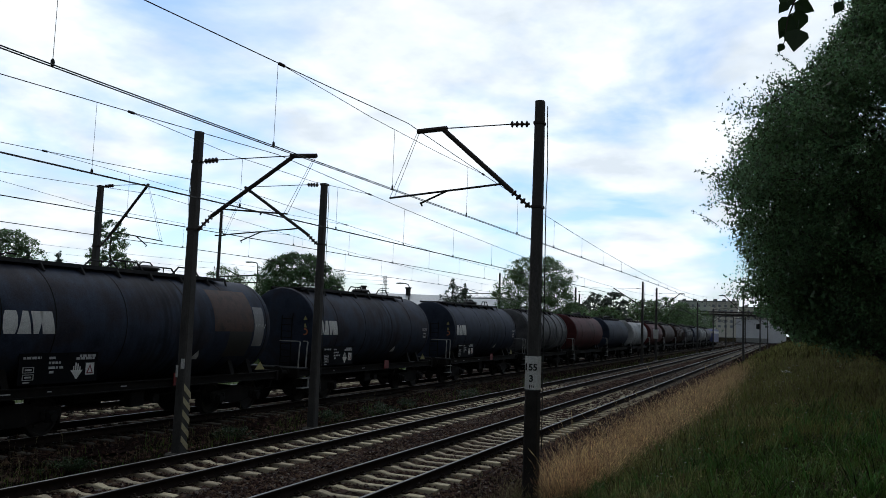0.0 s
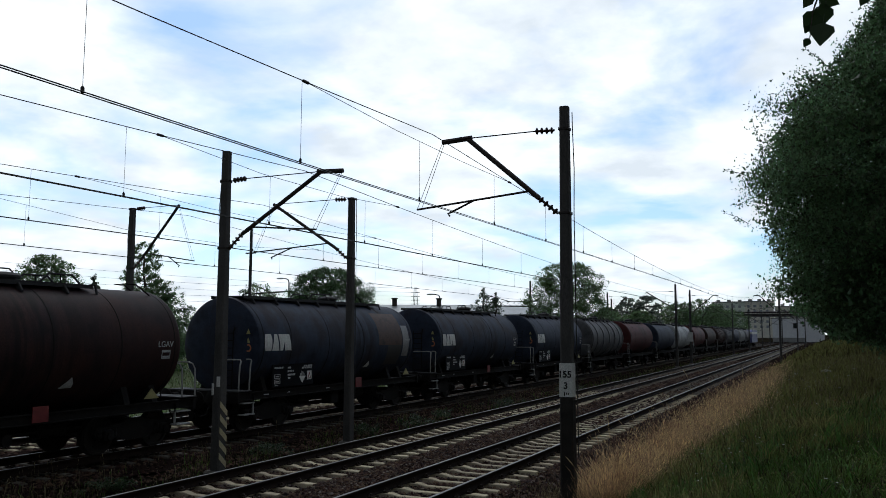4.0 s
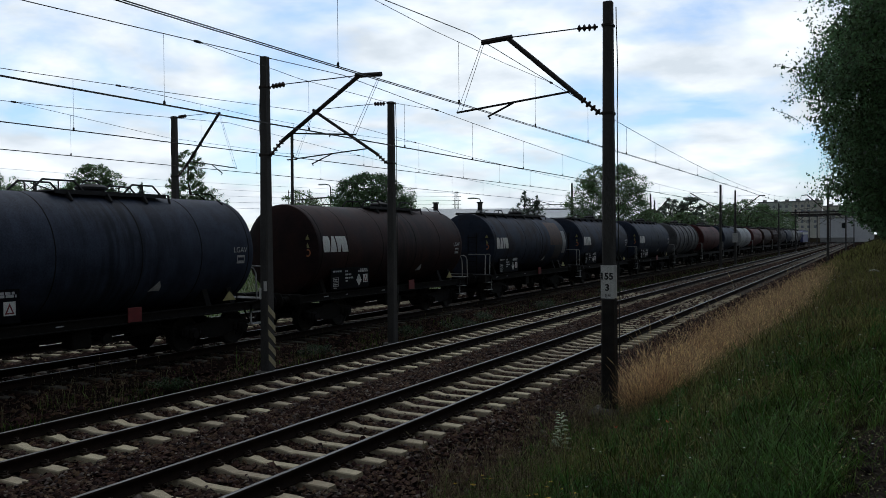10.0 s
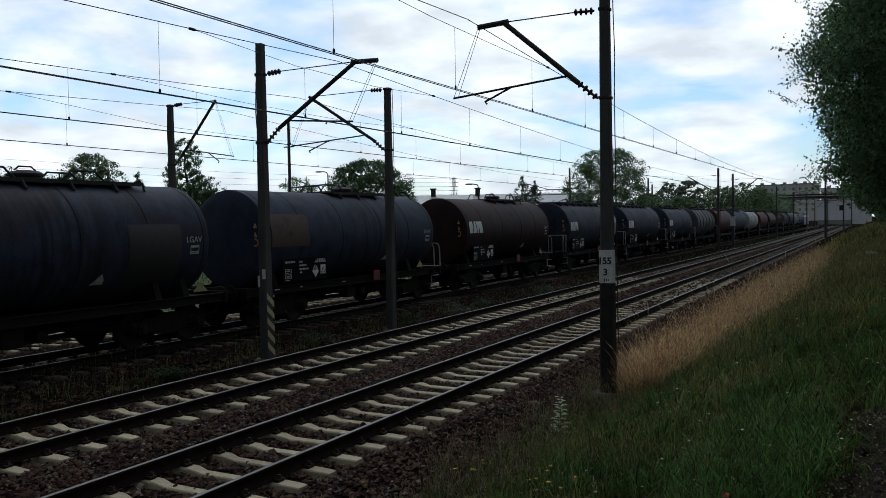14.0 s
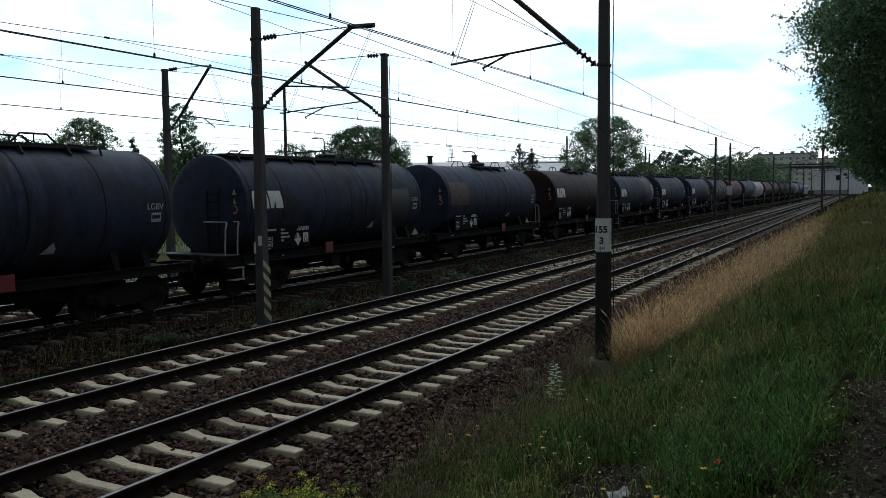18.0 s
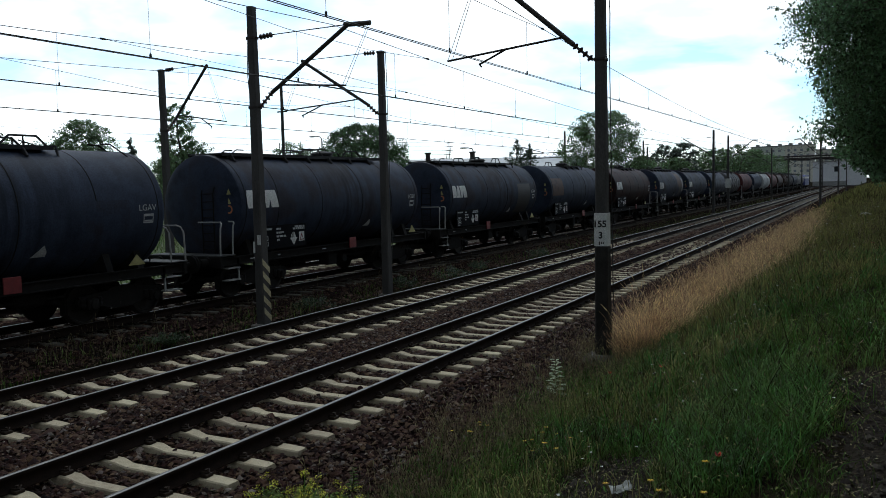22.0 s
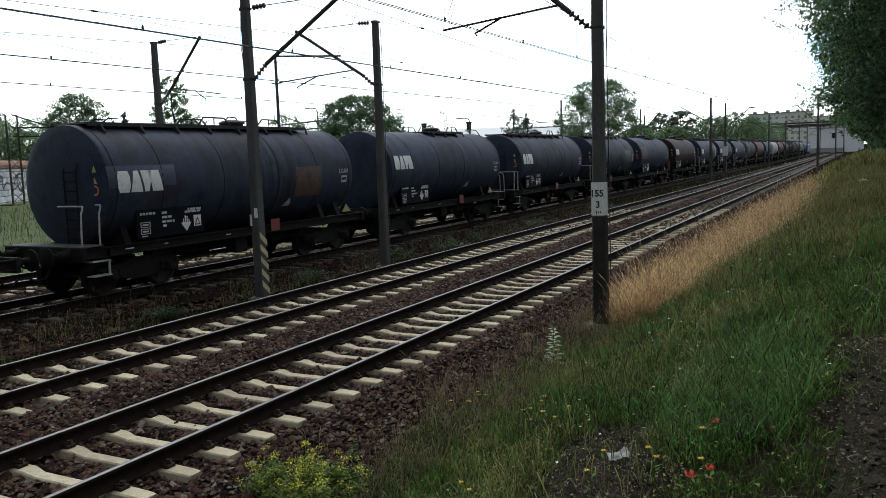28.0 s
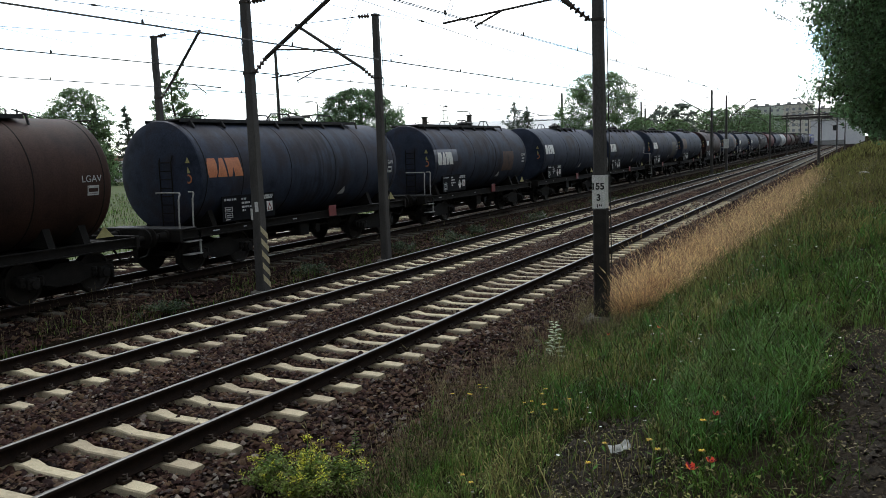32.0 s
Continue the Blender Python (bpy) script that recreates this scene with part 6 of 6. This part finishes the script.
blades("grass", 125000, on_bank(-4.2, 2.4, 3.0, 13, 1.5, 0.3, -0.8), 0.11, 0.0027, M_GRASS, 1, "short trodden green grass on the bank", 1.4)
blades("grass", 56000, tufts(-3.9, 3.0, 2.4, 18, 2600, 0.05, 1.3), 0.14, 0.003, M_GRASS, 12, "arching tufts of green grass on the bank", 1.0, arch=True)
blades("grass", 20000, tufts(-3.2, 2.6, 6.5, 20, 700, 0.075, 1.2, 2.0, 0.2), 0.21, 0.0048, M_LUSH, 13, "lush dark green grass clumps on the bank", 0.9, arch=True)
blades("grass", 16000, lush_patch, 0.2, 0.003, M_LUSH, 14, "thick patch of lush dark green grass beside the path", 1.1, arch=True)
blades("grass", 44000, tufts(-4.2, 4.5, 16, 60, 2400, 0.14, 1.3, 1.3, -0.9), 0.24, 0.007, M_OLIVE, 2, "olive green grass tufts further along the bank", 0.8)
blades("dry_grass", 16000, on_bank(-3.4, 4.5, 18, 75, 1.3, 3.1, -0.2), 0.36, 0.005, M_DRY, 22, "thin dry stalks among the grass further along the bank", 0.7, 0.3)
blades("grass", 26000, on_bank(-4.7, 4.5, 20, 75, 1.2, 0.9, -0.3), 0.27, 0.008, M_OLIVE, 15, "yellowing olive grass further along the bank", 0.7)
blades("grass", 24000, on_bank(-4.5, 6, 55, 160, 1.2, 2.0), 0.4, 0.03, M_OLIVE, 3, "yellowing grass far along the bank")
blades("dry_grass", 76000, straw_band, 0.46, 0.0038, M_STRAW, 4, "tall straw coloured dry grass along the slope", 0.7, 0.4)
blades("dry_grass", 9000, tufts(-5.0, -3.4, 5.0, 16, 150, 0.11, 1.0), 0.34, 0.0036, M_DRY, 5, "tufts of thin pale dry stalks at the edge of the ballast", 0.7, 0.3)
blades("grass", 17000, tufts(-4.75, -3.3, 4.5, 17, 420, 0.09, 1.1), 0.17, 0.0032, M_GRASS, 18, "green tufts growing into the edge of the ballast", 0.9, arch=True)
blades("grass", 26000, tufts(-3.4, 4.0, 13, 36, 1500, 0.1, 1.2, 4.4, -0.4), 0.24, 0.005, M_OLIVE, 19, "yellow green grass tufts on the upper bank", 0.8)
blades("dry_grass", 13000, on_bank(-4, 3.5, 2.5, 28, 1.3, 4.2, 0.1, 0.3), 0.24, 0.0035, M_DRY, 6, "thin pale dry stalks on the bank", 1.1, 0.3)
blades("grass", 22000, on_bank(-4.0, -1.0, 4.0, 20, 1.2, 2.6, -0.1), 0.22, 0.0036, M_OLIVE, 17, "yellowing fine grass on the lower bank", 0.8, arch=True)
blades("dry_grass", 16000, on_bank(-4.2, 2.2, 2.3, 11, 1.1, 1.1, -0.7, 0.9), 0.05, 0.0028, M_DRY, 16, "dead trodden grass stems lying on the soil", 3.0)


blades("grass", 16000, tufts(-4.4, 5.0, -7.0, 2.6, 700, 0.09, 1.0), 0.15, 0.006, M_GRASS, 20, "short green grass tufts on the trodden bank", 1.0)
blades("grass", 9000, tufts(2.2, 9.0, 2.0, 24.0, 500, 0.12, 1.0), 0.22, 0.008, M_GRASS, 21, "green grass tufts under the trees", 0.9)


def between_tracks(rng, n):
    y = 6 + 150 * rng.random(n) ** 1.9
    x = -12.55 - 2.3 * rng.random(n) ** 0.8
    keep = patchy(x, y, 1.4, 0.7) + rng.normal(0, 0.6, n) > 0.1
    return x[keep], y[keep]


blades("grass", 7000, between_tracks, 0.18, 0.008, M_GRASS, 7, "sparse green weeds between the tracks", 0.6)
blades("dry_grass", 9000, between_tracks, 0.38, 0.004, M_DRY, 8, "thin dry stalks between the tracks", 0.4, 0.3)
blades("grass", 26000, lambda rng, n: (-24.5 - 24 * rng.random(n), 8 + 60 * rng.random(n)), 0.3, 0.012, M_GRASS, 9, "green meadow grass behind the sidings")


def ground_cover():
    """Small broad leaves of clover and weeds close to the ground."""
    rng = np.random.default_rng(41)
    n = 1500
    y = 2.6 + 20 * rng.random(n) ** 1.4
    x = rng.uniform(-4.3, 2.6, n)
    keep = (patchy(x, y, 1.2, 6.0) > 0.0) & ~bare(x, y) & ~gaps(x, y)
    x, y = x[keep], y[keep]
    c = np.stack([x, y, ground_z(x, y) + 0.05], -1)
    V, F = leaf_cloud([tuple(q) for q in c], [0.2] * len(c), [36] * len(c), 0.026, rng, 0.0, 0.35)
    ob = np_mesh("ground_cover", V, F, M_GRASS)
    tagged(ob, "low broad-leaved weeds and clover among the grass", "weeds", kind="stuff")


ground_cover()


def scattered_leaflets(name, n, y1, height, size, mat, seed, only_bare, label):
    """Tiny leaves and seed heads held among the blades, or dead ones lying on bare soil."""
    rng = np.random.default_rng(seed)
    y = 2.4 + (y1 - 2.4) * rng.random(n) ** 1.4
    x = rng.uniform(-4.4, 2.4, n)
    keep = bare(x, y) if only_bare else ~bare(x, y) & ~gaps(x, y) & (patchy(x, y, 0.7, seed) + rng.normal(0, 0.5, n) > 0)
    x, y = x[keep], y[keep]
    z = ground_z(x, y) + 0.02 + height * rng.random(len(x))
    c = np.stack([x, y, z], -1)
    V, F = leaf_cloud(list(c), [0.02] * len(c), [1] * len(c), size, rng, 0.0 if only_bare else -0.3, 0.3, True)
    tagged(np_mesh(name, V, F, mat), label, "weeds", kind="stuff")


scattered_leaflets("leaflets", 60000, 17, 0.2, 0.024, M_OLIVE, 71, False, "tiny pale leaves and seed heads among the grass")
scattered_leaflets("dead_leaves", 15000, 8, 0.015, 0.022, M_DRY, 72, True, "small dead leaves and stems on bare soil")


def clods():
    """Lumps of dark earth on the path and the bare patch."""
    rng = np.random.default_rng(61)
    n = 9000
    x, y = rng.uniform(-2.4, 1.4, n), rng.uniform(3.2, 7.4, n)
    keep = bare(x, y)
    x, y = x[keep], y[keep]
    n = len(x)
    base = np.array([(1, 0, 0), (-1, 0, 0), (0, 1, 0), (0, -1, 0), (0, 0, 0.7)], float)
    faces = np.array([(0, 2, 4), (2, 1, 4), (1, 3, 4), (3, 0, 4)])
    s = 0.011 * rng.lognormal(0, 0.55, (n, 1, 1))
    V = (base[None] * rng.uniform(0.6, 1.3, (n, 5, 1)) + rng.normal(0, 0.2, (n, 5, 3))) * s
    V += np.stack([x, y, ground_z(x, y) + 0.02], -1)[:, None]
    F = (faces[None] + 5 * np.arange(n)[:, None, None]).reshape(-1, 3)
    tagged(np_mesh("earth_clods", V.reshape(-1, 3), F, M_CLOD), "crumbs and clods of dark earth on the trodden ground", "soil", kind="stuff")


M_CLOD = material("earth_clod", [(0.012, 0.01, 0.008), (0.04, 0.033, 0.026)], 0.95, scale=20, island=0.6, spec=0.08)
clods()

# ---- flowers, weeds and litter on the bank ----
def at_ground(x, y, dz=0.0):
    return pose(x, y, float(ground_z(x, y)) + dz)


def petals(bm, c, r, n, cup, seed):
    """A ring of rounded petals round c, cupped upward."""
    rng = random.Random(seed)
    c = Vector(c)
    for k in range(n):
        a = 2 * math.pi * k / n + rng.uniform(-0.15, 0.15)
        d, s = Vector((math.cos(a), math.sin(a), 0)), Vector((-math.sin(a), math.cos(a), 0))
        w = r * 2.6 / n
        p = [c, c + d * r * 0.5 + s * w * 0.5 + Vector((0, 0, cup * r * 0.35)), c + d * r * 0.95 + s * w * 0.3 + Vector((0, 0, cup * r)), c + d * r * 0.95 - s * w * 0.3 + Vector((0, 0, cup * r)), c + d * r * 0.5 - s * w * 0.5 + Vector((0, 0, cup * r * 0.35))]
        bm.faces.new([bm.verts.new(q) for q in p])


def flower(name, x, y, h, r, n, cup, mat, label, category, group, seed, heads=1):
    t = empty(name, at_ground(x, y), label, category, group)
    rng = random.Random(seed)
    for k in range(heads):
        ox, oy = (rng.uniform(-0.12, 0.12), rng.uniform(-0.12, 0.12)) if heads > 1 else (0, 0)
        hh = h * rng.uniform(0.8, 1.15)
        tip = Vector((ox + rng.uniform(-0.04, 0.04), oy + rng.uniform(-0.04, 0.04), hh))
        bm = bmesh.new()
        tube(bm, [(ox * 0.3, oy * 0.3, 0), (ox * 0.8, oy * 0.8, hh * 0.55), tip], 0.003, 5)
        for j in range(3):
            u = (j + 1) / 4
            b = Vector((ox * u, oy * u, hh * u))
            d = Vector((math.cos(j * 2.3 + seed), math.sin(j * 2.3 + seed), 0.4)) * 0.06
            s = Vector((-d.y, d.x, 0)) * 0.2
            bm.faces.new([bm.verts.new(q) for q in (b, b + d * 0.5 + s, b + d, b + d * 0.5 - s)])
        part("stem", bm, M_GRASS, t)
        bm = bmesh.new()
        petals(bm, tip, r * rng.uniform(0.85, 1.15), n, cup, seed + k)
        petals(bm, tip + Vector((0, 0, 0.004)), r * 0.8, n, cup * 1.3, seed + k + 50)
        part("blossom", bm, mat, t)
        bm = bmesh.new()
        lathe(bm, [(0.0, -0.004), (r * 0.24, 0.0), (r * 0.2, r * 0.2), (0.0, r * 0.28)], Matrix.Translation(tip), 8)
        part("flower_eye", bm, M_BLACK if mat is M_PETAL_R else M_PETAL_Y, t)
    return t


for i, (x, y) in enumerate(((-3.49, 12.15), (-2.4, 10.72), (-0.82, 5.13), (-0.70, 4.36), (-0.76, 4.29), (-0.79, 4.18), (0.11, 19.9))):
    flower("poppy", x, y, 0.2, 0.032 if y < 9 else 0.045, 5, 0.6, M_PETAL_R, "small red poppy in the grass", "flower", "red poppies on the bank", i)
for i, (x, y) in enumerate(((-4.65, 9.34), (-4.55, 9.84), (-3.4, 8.39), (-2.65, 7.49), (-3.16, 8.52), (-0.81, 4.53), (-1.11, 4.85), (-1.06, 4.61), (-1.51, 4.87), (-1.5, 5.14), (-2.87, 5.8), (-2.65, 5.5), (-0.85, 5.19))):
    flower("yellow_flower", x, y, 0.2, 0.024 if y < 6 else 0.03, 9, 0.1, M_PETAL_Y, "small yellow daisy-like flower in the grass", "flower", "yellow flowers on the bank", 20 + i, 3 if y > 7 else 1)


def white_specks():
    """Tiny white blossoms over the bank, too small to pick apart."""
    rng = np.random.default_rng(31)
    n = 520
    y = 3 + 42 * rng.random(n) ** 1.2
    x = np.where(rng.random(n) < 0.55, rng.normal(-1.9, 0.8, n), rng.uniform(-3.6, 2.5, n))
    keep = patchy(x, y, 1.6, 2.5) > -0.1
    x, y = x[keep], y[keep]
    z = ground_z(x, y) + rng.uniform(0.14, 0.36, len(x))
    bm = bmesh.new()
    for k in range(len(x)):
        petals(bm, (x[k], y[k], z[k]), 0.005 + 0.0013 * y[k], 5, 0.15, k)
    ob = part("white_blossoms", bm, M_PETAL_W)
    tagged(ob, "tiny white blossoms scattered through the grass", "flowers", kind="stuff")


white_specks()


def flowering_bush(x, y):
    """A low leafy plant covered in yellow-green blossoms at the edge of the ballast."""
    t = empty("flowering_plant", at_ground(x, y), "bushy plant with small yellow green blossoms beside the ballast", "plant")
    rng = np.random.default_rng(77)
    bm = bmesh.new()
    tips = []
    for k in range(60):
        a, r = rng.uniform(0, 2 * np.pi), 0.62 * rng.random() ** 0.6
        e = Vector((math.cos(a) * r * 1.15, math.sin(a) * r * 0.8, rng.uniform(0.3, 0.58) * (1.1 - 0.5 * r)))
        tube(bm, [(e.x * 0.4, e.y * 0.4, 0), e * 0.6 + Vector((0, 0, 0.06)), e], 0.004, 4)
        tips.append(tuple(e))
    part("stem", bm, M_GRASS, t)
    mid = [(p[0] * 0.85, p[1] * 0.85, p[2] * 0.65) for p in tips]
    V, F = leaf_cloud(mid, [0.13] * len(mid), [210] * len(mid), 0.034, rng, 0.0)
    np_mesh("foliage", V, F, M_BUSH, t)
    V, F = leaf_cloud(tips, [0.07] * len(tips), [42] * len(tips), 0.017, rng, 0.0)
    np_mesh("blossom", V, F, M_PETAL_Y2, t, "yellow green blossoms")


M_BUSH = leaf_material("leaf_bush", [(0.09, 0.14, 0.022), (0.15, 0.2, 0.035), (0.2, 0.23, 0.05)], 0.6, 0.3)
M_PETAL_Y2 = leaf_material("petal_yellow_green", [(0.45, 0.43, 0.03), (0.65, 0.6, 0.06)], 0.6, 0.3)
flowering_bush(-4.84, 6.22)


def tall_weed(x, y, h, mat, label, seed, leaf=0.11, n=26):
    t = empty("tall_weed", at_ground(x, y), label, "plant", "tall weeds on the bank")
    rng = random.Random(seed)
    bm = bmesh.new()
    tube(bm, [(0, 0, 0), (0.02, 0.01, h * 0.5), (0.0, 0.03, h)], 0.007, 6, 0.003)
    part("stem", bm, M_GRASS, t)
    for k in range(n):
        bm = bmesh.new()
        u = 0.12 + 0.86 * k / n
        b = Vector((0.015 * u, 0.03 * u, h * u))
        a = k * 2.4 + rng.uniform(-0.3, 0.3)
        L = leaf * (1.15 - 0.7 * u) * rng.uniform(0.8, 1.2)
        d = Vector((math.cos(a), math.sin(a), 0.35)).normalized()
        s = Vector((-math.sin(a), math.cos(a), 0))
        pts = [b, b + d * L * 0.4 + s * L * 0.24, b + d * L * 0.75 + s * L * 0.19 - Vector((0, 0, L * 0.08)), b + d * L - Vector((0, 0, L * 0.25)), b + d * L * 0.75 - s * L * 0.19 - Vector((0, 0, L * 0.08)), b + d * L * 0.4 - s * L * 0.24]
        bm.faces.new([bm.verts.new(q) for q in pts])
        part("leaf", bm, mat, t)
    return t


M_PALELEAF = leaf_material("leaf_pale", [(0.38, 0.46, 0.3), (0.5, 0.56, 0.4)], 0.7, 0.3)
tall_weed(-4.33, 12.05, 0.66, M_PALELEAF, "pale green leafy weed at the edge of the ballast", 1, 0.2, 34)
tall_weed(-2.35, 11.1, 0.55, M_GRASS, "dark green upright weed in the grass", 2, 0.13, 34)
tall_weed(-4.45, 8.2, 0.4, M_GRASS, "thin green weed at the edge of the ballast", 3, 0.09)
tall_weed(-5.0, 7.3, 0.3, M_GRASS, "small green weed on the ballast", 4, 0.09)


def umbel():
    t = empty("white_umbel", at_ground(-0.03, 28.8), "round white seed head on a tall stem", "flower")
    bm = bmesh.new()
    tube(bm, [(0, 0, 0), (0.03, 0, 0.5)], 0.008, 5)
    part("stem", bm, M_GRASS, t)
    bm = bmesh.new()
    for k in range(40):
        q = Vector((math.cos(k * 2.4) * math.sqrt(k / 40), math.sin(k * 2.4) * math.sqrt(k / 40), 0)) * 0.16
        petals(bm, (0.03 + q.x, q.y, 0.52 + 0.06 * (1 - (k / 40))), 0.03, 5, 0.2, k)
    part("blossom", bm, M_PETAL_W, t)


umbel()


M_LITTER = material("weathered_card", [(0.2, 0.21, 0.19), (0.36, 0.37, 0.34)], 0.8, scale=14, bump=0.1)


def litter():
    """A crumpled flat piece of pale card on the bank."""
    t = empty("litter", pose(-1.5, 5.5, float(ground_z(-1.5, 5.5)) + 0.05, 12, -14, 25), "crumpled white piece of litter lying in the grass", "litter")
    rng = np.random.default_rng(9)
    n = 7
    u, w = np.meshgrid(np.linspace(-0.075, 0.075, n), np.linspace(-0.05, 0.05, n))
    z = rng.normal(0, 0.008, u.shape) + 0.03 * np.abs(u) / 0.13
    V = np.concatenate([np.stack([u, w, z], -1).reshape(-1, 3), np.stack([u, w, z - 0.004], -1).reshape(-1, 3)])
    i = np.arange(n - 1)[:, None] * n + np.arange(n - 1)[None]
    f = np.stack([i, i + 1, i + n + 1, i + n], -1).reshape(-1, 4)
    np_mesh("sheet", V, np.concatenate([f, f[:, ::-1] + n * n]), M_LITTER, t)


litter()
strip("bare_earth", -2.05, -1.2, 4.5, 6.4, 0.0, M_PATH, "small bare patch of dark earth in the grass", "soil patch", nx=12, ny=24, wob=0.25, seed=12, jitter=0.008)


# low weeds among the stones between the tracks
def weed_clump(x, y, r, h, seed):
    t = empty("weed_clump", at_ground(x, y), "low dark green clump of weeds between the tracks", "plant", "weed clumps between the tracks")
    rng = np.random.default_rng(seed)
    cs = [(rng.normal(0, r * 0.5), rng.normal(0, r * 0.5), h * rng.uniform(0.2, 0.8)) for _ in range(26)]
    V, F = leaf_cloud(cs, [r * 0.35] * 26, [60] * 26, 0.05, rng, 0.0)
    np_mesh("foliage", V, F, M_LEAFDARK, t)


for i, (x, y, r, h) in enumerate(((-13.4, 26.5, 0.6, 0.5), (-13.9, 18.5, 0.5, 0.4), (-13.3, 35.0, 0.7, 0.5), (-14.0, 30.0, 0.5, 0.35), (-13.7, 13.0, 0.4, 0.3), (-13.1, 45.0, 0.8, 0.5), (-13.8, 23.5, 0.5, 0.45))):
    weed_clump(x, y, r, h, 90 + i)


def motions():
    """The train draws away along its track, gathering speed, and its wheels roll."""
    for t, off in WAGONS:
        walk(t, [(k, pose(T3, off + train_run(k), 0)) for k in range(0, 33)])
    stops = [k * 4 / 30 for k in range(0, 241)]
    for w, near in WHEELS:
        y = w.matrix_basis.translation.y
        if near:
            walk(w, [(k, pose(0, y, 0.46, -math.degrees(train_run(k) / 0.46))) for k in stops])


motions()
